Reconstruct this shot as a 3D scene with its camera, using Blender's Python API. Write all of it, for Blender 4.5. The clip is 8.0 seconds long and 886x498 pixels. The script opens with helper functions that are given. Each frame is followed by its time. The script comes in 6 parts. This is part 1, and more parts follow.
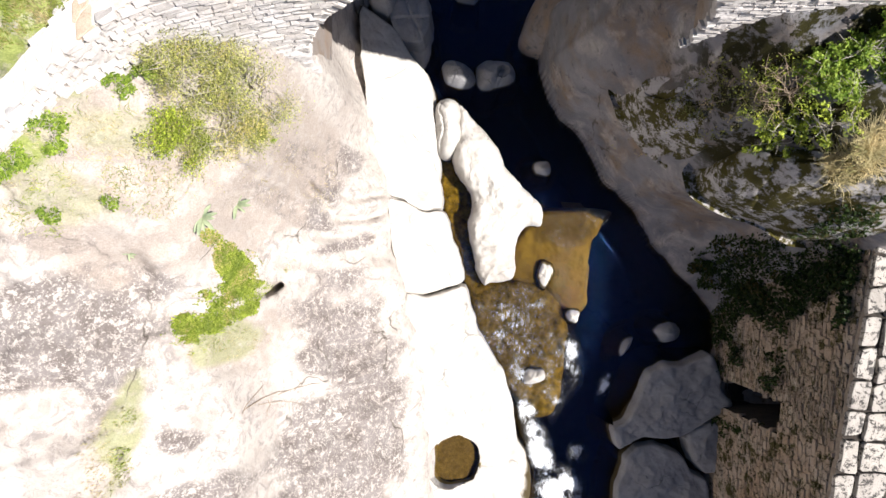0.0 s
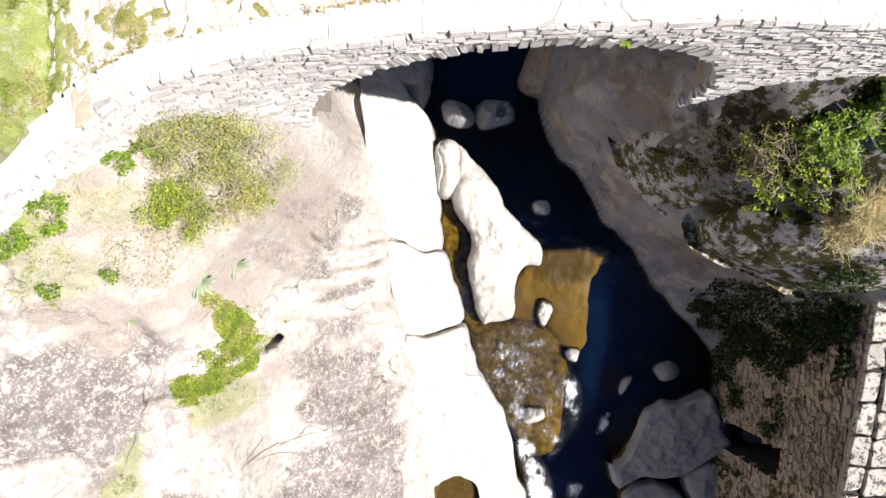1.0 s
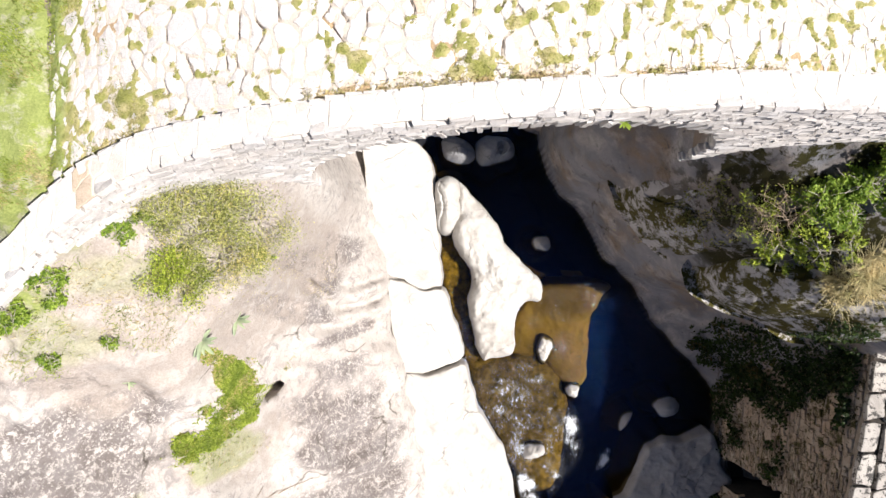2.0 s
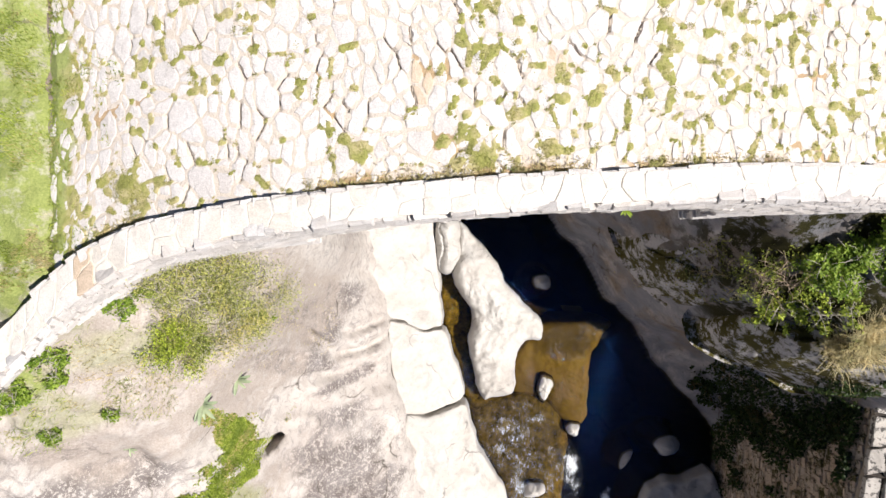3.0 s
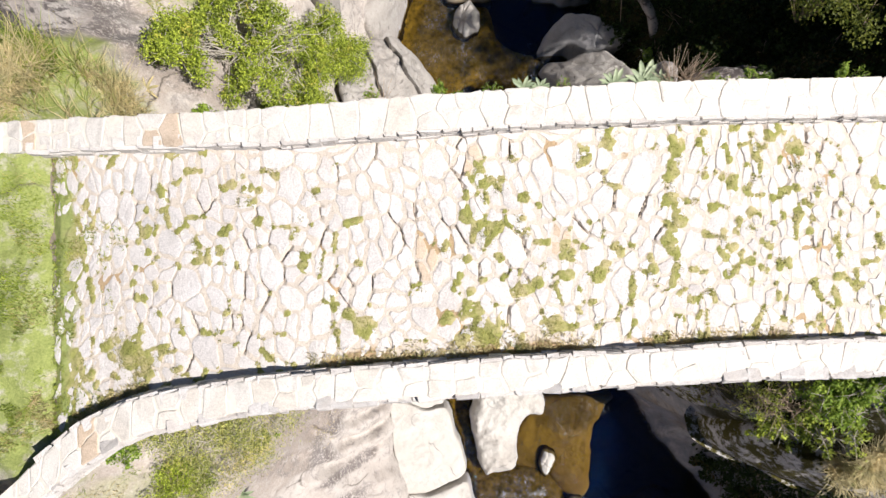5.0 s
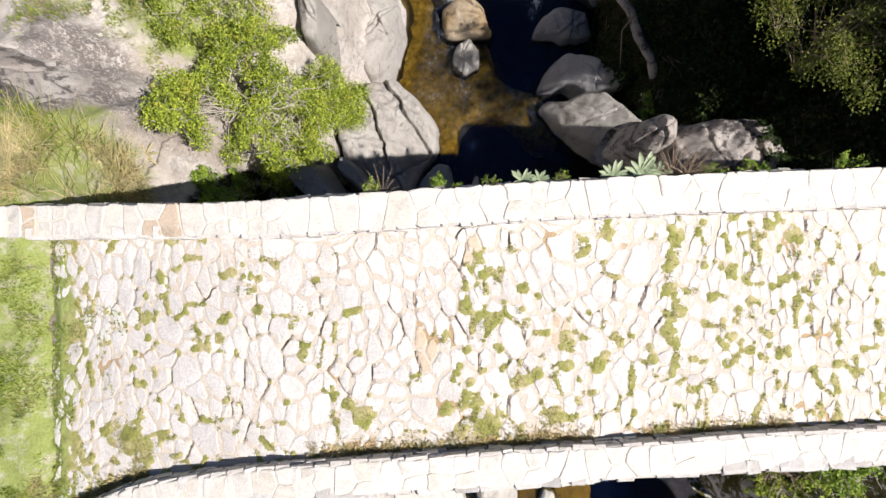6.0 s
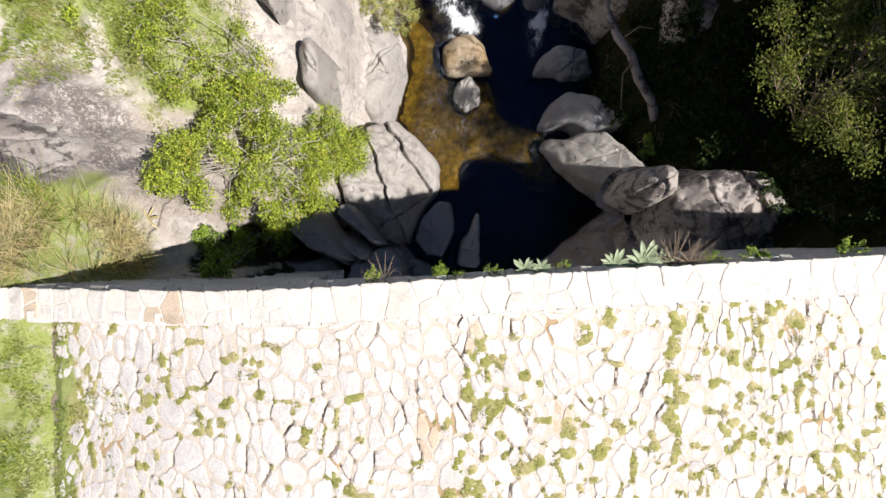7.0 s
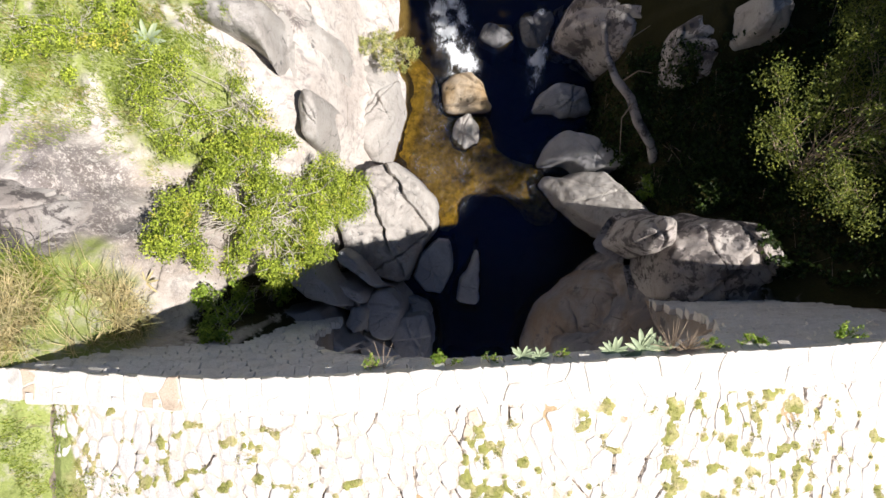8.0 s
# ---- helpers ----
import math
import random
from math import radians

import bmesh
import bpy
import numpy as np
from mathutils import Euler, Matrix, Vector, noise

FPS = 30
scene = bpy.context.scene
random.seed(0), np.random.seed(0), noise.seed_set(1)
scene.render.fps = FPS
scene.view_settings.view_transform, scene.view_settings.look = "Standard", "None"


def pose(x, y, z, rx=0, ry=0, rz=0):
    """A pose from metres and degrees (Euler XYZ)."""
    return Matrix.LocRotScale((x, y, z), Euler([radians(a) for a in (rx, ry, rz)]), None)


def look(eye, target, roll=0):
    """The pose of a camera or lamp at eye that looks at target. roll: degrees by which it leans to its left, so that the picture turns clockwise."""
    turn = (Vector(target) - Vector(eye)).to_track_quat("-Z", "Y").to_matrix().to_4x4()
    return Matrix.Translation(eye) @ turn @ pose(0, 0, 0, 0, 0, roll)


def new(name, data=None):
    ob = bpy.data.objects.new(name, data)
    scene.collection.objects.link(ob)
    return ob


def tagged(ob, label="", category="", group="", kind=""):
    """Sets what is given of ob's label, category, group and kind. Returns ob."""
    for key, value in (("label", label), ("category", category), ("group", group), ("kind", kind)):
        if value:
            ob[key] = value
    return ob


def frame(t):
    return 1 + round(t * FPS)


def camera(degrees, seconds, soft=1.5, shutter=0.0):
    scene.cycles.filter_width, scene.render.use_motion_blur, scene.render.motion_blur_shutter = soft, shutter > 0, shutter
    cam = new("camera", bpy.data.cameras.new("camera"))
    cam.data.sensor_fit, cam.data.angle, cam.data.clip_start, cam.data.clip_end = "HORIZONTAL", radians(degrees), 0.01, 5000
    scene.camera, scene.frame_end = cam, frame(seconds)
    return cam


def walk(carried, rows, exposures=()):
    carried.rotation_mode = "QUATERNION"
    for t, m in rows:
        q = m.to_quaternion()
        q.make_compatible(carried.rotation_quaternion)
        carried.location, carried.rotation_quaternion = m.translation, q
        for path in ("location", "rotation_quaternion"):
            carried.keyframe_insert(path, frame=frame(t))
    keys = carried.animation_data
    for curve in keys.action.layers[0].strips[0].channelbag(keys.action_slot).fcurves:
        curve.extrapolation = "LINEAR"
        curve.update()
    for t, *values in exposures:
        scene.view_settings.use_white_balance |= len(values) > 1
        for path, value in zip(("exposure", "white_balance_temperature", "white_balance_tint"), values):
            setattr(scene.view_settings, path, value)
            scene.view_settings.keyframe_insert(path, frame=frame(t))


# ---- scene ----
EXPOSURES = [(t, s, 6000, 13) for t, s in ((0.0, 1.0), (1.5, 0.95), (3.0, 0.68), (4.5, 0.61), (6.0, 0.60), (7.5, 0.76), (8.0, 0.92))]
cam = camera(70.0, 8.0)
METRES, EYE, TILT, LEAN, TURN = 11.0, 23.2, -90.0, 0.0, 0.0
ROWS = [
    (0.0, 0.0, 0.0, 0.0, 0.0, 0.0, -0.0),
    (0.5, -0.0005, -0.0, 0.0671, -0.03, 0.01, 0.02),
    (1.0, 0.0001, -0.0, 0.13, -0.04, 0.01, 0.02),
    (1.5, 0.0004, -0.0008, 0.1884, -0.03, 0.03, 0.03),
    (3.0, -0.0017, -0.0021, 0.3763, -0.05, 0.09, 0.05),
    (3.5, -0.0037, -0.0021, 0.443, -0.06, 0.08, 0.06),
    (4.0, -0.0067, -0.0024, 0.5051, -0.06, 0.09, 0.08),
    (4.5, -0.0084, -0.0024, 0.5636, -0.07, 0.09, 0.09),
    (6.0, -0.0073, -0.003, 0.7531, -0.08, 0.07, 0.11),
    (6.5, -0.0093, -0.0032, 0.8155, -0.1, 0.06, 0.12),
    (7.0, -0.0099, -0.0033, 0.877, -0.1, 0.04, 0.13),
    (7.5, -0.0083, -0.0036, 0.9385, -0.11, 0.03, 0.13),
    (8.0, -0.0078, -0.0038, 0.9998, -0.13, 0.01, 0.13),
]
walk(cam, [(t, pose(0, 0, EYE, TILT, LEAN, TURN) @ pose(METRES * x, METRES * y, METRES * z, 90 + pitch, roll, yaw)) for t, x, y, z, yaw, pitch, roll in ROWS], EXPOSURES)

# ---- daylight: a high sun from the east, a little south ----
SUN_WAY = Vector((0.68, -0.17, 1.0)).normalized()
sun_data = bpy.data.lights.new("sun", "SUN")
sun_data.energy, sun_data.angle, sun_data.color = 5.0, radians(0.53), (1.0, 0.92, 0.80)
sun = new("sun", sun_data)
sun.matrix_world = look(SUN_WAY * 60, (0, 0, 0))
world = bpy.data.worlds.new("sky")
scene.world = world
world.use_nodes = True
wn = world.node_tree
sky = wn.nodes.new("ShaderNodeTexSky")
sky.sky_type, sky.sun_disc = "NISHITA", False
sky.ozone_density, sky.dust_density, sky.air_density = 3.0, 0.4, 1.0
sky.sun_elevation = math.asin(SUN_WAY.z)
sky.sun_rotation = math.atan2(SUN_WAY.x, SUN_WAY.y)
wn.links.new(sky.outputs[0], wn.nodes["Background"].inputs[0])
wn.nodes["Background"].inputs[1].default_value = 0.033

# ---- materials ----
def ntree(name):
    m = bpy.data.materials.new(name)
    m.use_nodes = True
    return m, m.node_tree, m.node_tree.nodes["Principled BSDF"]


def node(nt, kind, **sockets):
    n = nt.nodes.new(kind)
    for key, value in sockets.items():
        s = n.inputs[key.replace("_", " ")]
        if isinstance(value, bpy.types.NodeSocket):
            nt.links.new(value, s)
        else:
            s.default_value = value
    return n


def coords(nt, spread=0.0):
    """Object coordinates in metres, shifted at random from piece to piece where spread is given."""
    tc = nt.nodes.new("ShaderNodeTexCoord").outputs["Object"]
    if not spread:
        return tc
    info = nt.nodes.new("ShaderNodeObjectInfo")
    mul = nt.nodes.new("ShaderNodeMath")
    mul.operation = "MULTIPLY"
    nt.links.new(info.outputs["Random"], mul.inputs[0])
    mul.inputs[1].default_value = spread
    add = nt.nodes.new("ShaderNodeVectorMath")
    nt.links.new(tc, add.inputs[0])
    nt.links.new(mul.outputs[0], add.inputs[1])
    return add.outputs[0]


def noise_of(nt, vec, scale, detail=5.0, rough=0.55, distort=0.0):
    return node(nt, "ShaderNodeTexNoise", Vector=vec, Scale=scale, Detail=detail, Roughness=rough, Distortion=distort).outputs[0]


def ramp(nt, fac, lo, hi, a=(0, 0, 0), b=(1, 1, 1)):
    r = nt.nodes.new("ShaderNodeValToRGB")
    r.color_ramp.elements[0].position, r.color_ramp.elements[1].position = lo, hi
    r.color_ramp.elements[0].color, r.color_ramp.elements[1].color = (*a, 1), (*b, 1)
    nt.links.new(fac, r.inputs[0])
    return r.outputs[0]


def mixc(nt, fac, a, b, mode="MIX"):
    n = nt.nodes.new("ShaderNodeMix")
    n.data_type, n.blend_type = "RGBA", mode
    for s, v in ((n.inputs[0], fac), (n.inputs[6], a), (n.inputs[7], b)):
        if isinstance(v, bpy.types.NodeSocket):
            nt.links.new(v, s)
        else:
            s.default_value = v if isinstance(v, (int, float)) else (*v, 1)
    return n.outputs[2]


def calc(nt, op, a, b):
    n = nt.nodes.new("ShaderNodeMath")
    n.operation, n.use_clamp = op, True
    for s, v in zip(n.inputs, (a, b)):
        if isinstance(v, bpy.types.NodeSocket):
            nt.links.new(v, s)
        else:
            s.default_value = v
    return n.outputs[0]


def bumped(nt, bsdf, height, strength, distance):
    b = node(nt, "ShaderNodeBump", Height=height, Strength=strength, Distance=distance)
    nt.links.new(b.outputs[0], bsdf.inputs["Normal"])


def attr(nt, name):
    a = nt.nodes.new("ShaderNodeAttribute")
    a.attribute_name = name
    return a.outputs["Fac"]


def stone_mat(name, pale, warm, spot, spot_at=0.62, spot_scale=5.0, rough=0.85, spread=0.0, vary=0.0, bump=0.5, moss=None, moss_at=0.6, stain=0.5, cracks=0.0, wet=False, islands=False):
    """Granite: two tones in broad clouds, stains, fine grain, lichen spots; optional cracks, moss and a wet foot at the water."""
    m, nt, b = ntree(name)
    v = coords(nt, spread)
    broad = noise_of(nt, v, 0.7, 6, 0.6, 0.4)
    col = mixc(nt, ramp(nt, broad, 0.35, 0.68), pale, warm)
    grain = noise_of(nt, v, 38, 4, 0.7)
    dirt = noise_of(nt, v, 1.7, 10, 0.72, 0.9)
    col = mixc(nt, calc(nt, "MULTIPLY", ramp(nt, dirt, 0.50, 0.66), stain), col, tuple(0.55 * p + 0.10 * s for p, s in zip(warm, spot)))
    col = mixc(nt, 0.55, col, ramp(nt, grain, 0.3, 0.7, (0.5, 0.5, 0.5), (1.0, 1.0, 1.0)), "MULTIPLY")
    mottled = noise_of(nt, v, spot_scale, 10, 0.74, 0.2)
    col = mixc(nt, ramp(nt, mottled, spot_at, spot_at + 0.04), col, spot)
    specks = noise_of(nt, v, spot_scale * 4.5, 3, 0.6)
    col = mixc(nt, calc(nt, "MULTIPLY", ramp(nt, specks, 0.64, 0.70), 0.5), col, spot)
    h = mixc(nt, 0.5, grain, noise_of(nt, v, 7, 8, 0.65))
    if cracks:
        warp = nt.nodes.new("ShaderNodeVectorMath")
        nt.links.new(v, warp.inputs[0])
        nt.links.new(node(nt, "ShaderNodeTexNoise", Vector=v, Scale=1.1, Detail=5.0).outputs[1], warp.inputs[1])
        cell = node(nt, "ShaderNodeTexVoronoi", Vector=warp.outputs[0], Scale=cracks)
        cell.feature = "DISTANCE_TO_EDGE"
        seam = ramp(nt, cell.outputs["Distance"], 0.001, 0.008, (1, 1, 1), (0, 0, 0))
        seam = calc(nt, "MULTIPLY", seam, ramp(nt, noise_of(nt, v, 0.9, 3), 0.50, 0.58))
        col = mixc(nt, calc(nt, "MULTIPLY", seam, 0.7), col, tuple(0.4 * c for c in spot))
        h = mixc(nt, seam, h, (0, 0, 0))
    if moss:
        green = noise_of(nt, v, 1.8, 14, 0.80, 0.0)
        col = mixc(nt, ramp(nt, green, moss_at, moss_at + 0.04), col, mixc(nt, grain, tuple(0.5 * c for c in moss), tuple(2.2 * c for c in moss)))
    if vary:
        info = nt.nodes.new("ShaderNodeObjectInfo").outputs["Random"]
        if islands:
            info = calc(nt, "FRACT", calc(nt, "ADD", calc(nt, "MULTIPLY", info, 0.5), calc(nt, "MULTIPLY", nt.nodes.new("ShaderNodeNewGeometry").outputs["Random Per Island"], 0.5)), 0.0)
        col = mixc(nt, vary, col, ramp(nt, info, 0.0, 1.0, (0.62, 0.58, 0.56), (1.0, 0.97, 0.92)), "MULTIPLY")
    if wet:
        place = nt.nodes.new("ShaderNodeNewGeometry").outputs["Position"]
        height = nt.nodes.new("ShaderNodeSeparateXYZ")
        nt.links.new(place, height.inputs[0])
        level = calc(nt, "ADD", calc(nt, "MULTIPLY", calc(nt, "ADD", height.outputs[2], 0.5), 1.0), calc(nt, "MULTIPLY", grain, 0.08))
        col = mixc(nt, ramp(nt, level, 0.40, 0.48, (1, 1, 1), (0, 0, 0)), col, (0.055, 0.040, 0.015))
    nt.links.new(col, b.inputs["Base Color"])
    b.inputs["Roughness"].default_value = rough
    b.inputs["Specular IOR Level"].default_value = 0.25
    bumped(nt, b, h, bump, 0.05)
    return m


def leaf_mat(name, dark, light, dry=None, dry_at=0.8, glow=0.35):
    m, nt, b = ntree(name)
    rnd = nt.nodes.new("ShaderNodeNewGeometry").outputs["Random Per Island"]
    col = ramp(nt, rnd, 0.0, 1.0, dark, light)
    if dry:
        cloud = noise_of(nt, coords(nt), 1.3, 4, 0.6)
        col = mixc(nt, ramp(nt, calc(nt, "MULTIPLY", calc(nt, "ADD", rnd, 0.35), cloud), dry_at * 0.6, dry_at * 0.6 + 0.1), col, dry)
    tuft = noise_of(nt, coords(nt), 3.2, 3, 0.6)
    col = mixc(nt, 0.8, col, ramp(nt, tuft, 0.34, 0.66, (0.48, 0.54, 0.44), (1.2, 1.15, 1.0)), "MULTIPLY")
    nt.links.new(col, b.inputs["Base Color"])
    b.inputs["Roughness"].default_value = 0.5
    b.inputs["Specular IOR Level"].default_value = 0.3
    tr = node(nt, "ShaderNodeBsdfTranslucent", Color=col)
    mix = nt.nodes.new("ShaderNodeMixShader")
    mix.inputs[0].default_value = glow
    nt.links.new(b.outputs[0], mix.inputs[1])
    nt.links.new(tr.outputs[0], mix.inputs[2])
    nt.links.new(mix.outputs[0], nt.nodes["Material Output"].inputs[0])
    return m


def plain_mat(name, a, b_, scale=9.0, rough=0.8, bump=0.3):
    m, nt, b = ntree(name)
    v = coords(nt)
    n = noise_of(nt, v, scale, 6, 0.65)
    nt.links.new(ramp(nt, n, 0.3, 0.7, a, b_), b.inputs["Base Color"])
    b.inputs["Roughness"].default_value = rough
    bumped(nt, b, n, bump, 0.03)
    return m


M_SLAB = stone_mat("pale_washed_granite", (0.58, 0.56, 0.52), (0.50, 0.46, 0.41), (0.26, 0.24, 0.23), 0.68, 3, 0.75, bump=0.35, stain=0.45, cracks=0.25, wet=True)
M_BANK = stone_mat("pale_bank_granite", (0.47, 0.445, 0.41), (0.38, 0.345, 0.31), (0.15, 0.14, 0.135), 0.60, 2.2, 0.85, bump=0.8, stain=0.7, cracks=0.5, wet=True)
M_WET = stone_mat("wet_dark_granite", (0.17, 0.17, 0.18), (0.13, 0.125, 0.12), (0.06, 0.06, 0.065), 0.64, 2.5, 0.45, bump=0.4, stain=0.3, cracks=0.6, wet=True)
M_BROWN = stone_mat("brown_stained_granite", (0.40, 0.33, 0.24), (0.30, 0.19, 0.07), (0.10, 0.08, 0.05), 0.58, 2.2, 0.7, bump=0.6, stain=0.6, wet=True)
M_GREY = stone_mat("grey_granite", (0.37, 0.37, 0.38), (0.29, 0.28, 0.28), (0.12, 0.12, 0.13), 0.63, 2.5, 0.8, bump=0.4, stain=0.3, cracks=0.6, wet=True)
M_LICHEN = stone_mat("lichened_granite", (0.54, 0.50, 0.46), (0.34, 0.29, 0.26), (0.12, 0.105, 0.10), 0.50, 1.7, 0.9, bump=1.0, stain=0.7, cracks=0.5)
M_CLIFF = stone_mat("cliff_granite", (0.35, 0.33, 0.32), (0.31, 0.22, 0.15), (0.13, 0.125, 0.13), 0.60, 1.1, 0.85, bump=0.7, stain=0.5, cracks=0.6, wet=True)
M_MOSSY = stone_mat("mossy_granite", (0.56, 0.54, 0.54), (0.42, 0.39, 0.37), (0.12, 0.12, 0.13), 0.56, 2.2, 0.9, moss=(0.044, 0.038, 0.006), moss_at=0.47, bump=1.0, stain=0.7, cracks=0.6)
M_PAVE = stone_mat("paving_granite", (0.82, 0.80, 0.785), (0.74, 0.70, 0.67), (0.46, 0.44, 0.44), 0.68, 7, 0.85, 40.0, 0.5, bump=0.6, stain=0.4, islands=True)
M_CAP = stone_mat("coping_granite", (0.80, 0.77, 0.72), (0.74, 0.68, 0.60), (0.34, 0.32, 0.30), 0.76, 6, 0.85, 40.0, 0.2, bump=0.35)
M_OCHRE = stone_mat("ochre_stone", (0.70, 0.58, 0.46), (0.64, 0.50, 0.36), (0.24, 0.16, 0.10), 0.66, 8, 0.9, 40.0, 0.2)
M_RUBBLE = stone_mat("rubble_granite", (0.76, 0.74, 0.72), (0.68, 0.63, 0.58), (0.30, 0.28, 0.27), 0.68, 8, 0.9, 40.0, 0.3)
M_WALL = stone_mat("old_wall_granite", (0.62, 0.55, 0.46), (0.50, 0.38, 0.27), (0.17, 0.14, 0.10), 0.58, 5, 0.9, 40.0, 1.0, moss=(0.045, 0.042, 0.010), moss_at=0.51, bump=0.8, stain=0.8)
M_TERRACE = stone_mat("weathered_paver_granite", (0.60, 0.57, 0.52), (0.52, 0.48, 0.43), (0.09, 0.085, 0.08), 0.515, 6, 0.9, 40.0, 0.4, bump=0.9)
M_BED = plain_mat("algae_covered_rock", (0.09, 0.075, 0.011), (0.60, 0.48, 0.12), 4.5, 0.7)
M_BEDPALE = plain_mat("tan_submerged_rock", (0.30, 0.235, 0.095), (0.45, 0.365, 0.18), 1.3, 0.7)
M_MORTAR = plain_mat("sandy_mortar", (0.58, 0.53, 0.45), (0.70, 0.66, 0.58), 12, 0.95)
# earth in the terrace joints; in the culvert, shade painted near black
M_DARKCORE = plain_mat("earth_joint_and_culvert_shade", (0.010, 0.008, 0.007), (0.045, 0.036, 0.028), 6, 0.95)
M_DIRTMORTAR = plain_mat("dirty_lime_mortar", (0.16, 0.13, 0.10), (0.36, 0.30, 0.23), 7, 0.95)
M_BARK = plain_mat("grey_bark", (0.30, 0.27, 0.22), (0.55, 0.50, 0.43), 14, 0.9)
M_DRYTWIG = plain_mat("dry_twig", (0.24, 0.18, 0.12), (0.40, 0.31, 0.22), 14, 0.9)
L_BUSH = leaf_mat("bush_leaf", (0.07, 0.115, 0.008), (0.56, 0.65, 0.085), (0.58, 0.50, 0.10), 0.92, glow=0.2)
L_BROOM = leaf_mat("broom_leaf", (0.11, 0.13, 0.03), (0.64, 0.65, 0.22), (0.60, 0.52, 0.20), 0.80, glow=0.12)
L_BRIGHT = leaf_mat("bright_leaf", (0.10, 0.19, 0.014), (0.42, 0.54, 0.09))
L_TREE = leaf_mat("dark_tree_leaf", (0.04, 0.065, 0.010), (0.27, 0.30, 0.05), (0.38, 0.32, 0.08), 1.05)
# ivy green darkened so that the banks' shade is in the leaf colour
L_SHADE = leaf_mat("shade_dark_ivy_leaf", (0.010, 0.022, 0.004), (0.050, 0.085, 0.014), (0.09, 0.07, 0.02), 0.9)
L_GRASS = leaf_mat("grass_blade", (0.18, 0.27, 0.02), (0.50, 0.56, 0.12), (0.50, 0.43, 0.20), 0.80)
L_DRY = leaf_mat("dry_grass_blade", (0.48, 0.40, 0.22), (0.76, 0.66, 0.42), (0.34, 0.38, 0.12), 0.9)
L_AGAVE = leaf_mat("agave_leaf", (0.22, 0.28, 0.18), (0.42, 0.48, 0.34), glow=0.1)
L_MOSS = leaf_mat("moss_shoot", (0.20, 0.21, 0.045), (0.42, 0.42, 0.13), (0.50, 0.42, 0.24), 0.8)


def ground_mat():
    m, nt, b = ntree("bank_rock_and_soil")
    v = coords(nt)
    broad = noise_of(nt, v, 0.5, 7, 0.62, 0.5)
    fine = noise_of(nt, v, 26, 5, 0.7)
    col = mixc(nt, ramp(nt, broad, 0.36, 0.66), (0.61, 0.565, 0.515), (0.49, 0.435, 0.39))
    blotch = noise_of(nt, v, 3.6, 9, 0.75, 0.6)
    col = mixc(nt, calc(nt, "MULTIPLY", ramp(nt, blotch, 0.50, 0.56), 0.55), col, (0.40, 0.35, 0.31))
    streak = noise_of(nt, v, 2.0, 10, 0.78, 1.5)
    col = mixc(nt, calc(nt, "MULTIPLY", ramp(nt, streak, 0.52, 0.60), 0.7), col, (0.27, 0.245, 0.235))
    col = mixc(nt, calc(nt, "MULTIPLY", ramp(nt, noise_of(nt, v, 13, 6, 0.75), 0.58, 0.66), 0.6), col, (0.22, 0.20, 0.19))
    # lichen in clouds with speckled edges
    cloud = noise_of(nt, v, 5.5, 12, 0.80, 0.2)
    lich = calc(nt, "MULTIPLY", attr(nt, "lichen"), ramp(nt, cloud, 0.43, 0.48))
    white = ramp(nt, noise_of(nt, v, 15, 5, 0.72), 0.555, 0.585)
    col = mixc(nt, calc(nt, "SUBTRACT", lich, calc(nt, "MULTIPLY", white, 0.8)), col, mixc(nt, ramp(nt, noise_of(nt, v, 1.6, 6, 0.6), 0.4, 0.6), (0.15, 0.125, 0.115), (0.23, 0.205, 0.195)))
    # pinkish dry soil
    soil = calc(nt, "MULTIPLY", attr(nt, "soil"), ramp(nt, noise_of(nt, v, 2.2, 8, 0.7, 0.4), 0.34, 0.54))
    col = mixc(nt, soil, col, mixc(nt, fine, (0.27, 0.22, 0.18), (0.56, 0.49, 0.43)))
    green = calc(nt, "MULTIPLY", attr(nt, "grass"), ramp(nt, noise_of(nt, v, 3.0, 8, 0.7), 0.30, 0.50))
    col = mixc(nt, green, col, mixc(nt, fine, (0.16, 0.22, 0.045), (0.40, 0.42, 0.15)))
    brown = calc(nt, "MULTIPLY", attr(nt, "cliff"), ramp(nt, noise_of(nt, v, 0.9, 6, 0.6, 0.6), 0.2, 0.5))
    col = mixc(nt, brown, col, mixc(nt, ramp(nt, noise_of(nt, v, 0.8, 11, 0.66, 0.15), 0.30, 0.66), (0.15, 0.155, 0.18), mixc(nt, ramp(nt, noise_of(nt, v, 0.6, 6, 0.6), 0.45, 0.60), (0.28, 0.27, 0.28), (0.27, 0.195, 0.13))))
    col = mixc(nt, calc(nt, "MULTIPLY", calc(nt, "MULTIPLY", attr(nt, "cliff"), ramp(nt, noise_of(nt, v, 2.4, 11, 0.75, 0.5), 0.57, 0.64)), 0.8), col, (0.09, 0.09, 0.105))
    # moss on the cliff, and shade painted near black on the northern ground
    moss_and_shade = calc(nt, "MULTIPLY", calc(nt, "ADD", ramp(nt, noise_of(nt, v, 1.5, 12, 0.75, 0.2), 0.46, 0.52), calc(nt, "MULTIPLY", calc(nt, "SUBTRACT", attr(nt, "moss"), 0.5), 2.0)), calc(nt, "MULTIPLY", attr(nt, "moss"), 2.0))
    col = mixc(nt, moss_and_shade, col, mixc(nt, fine, (0.008, 0.008, 0.002), (0.042, 0.038, 0.008)))
    warp = nt.nodes.new("ShaderNodeVectorMath")
    nt.links.new(v, warp.inputs[0])
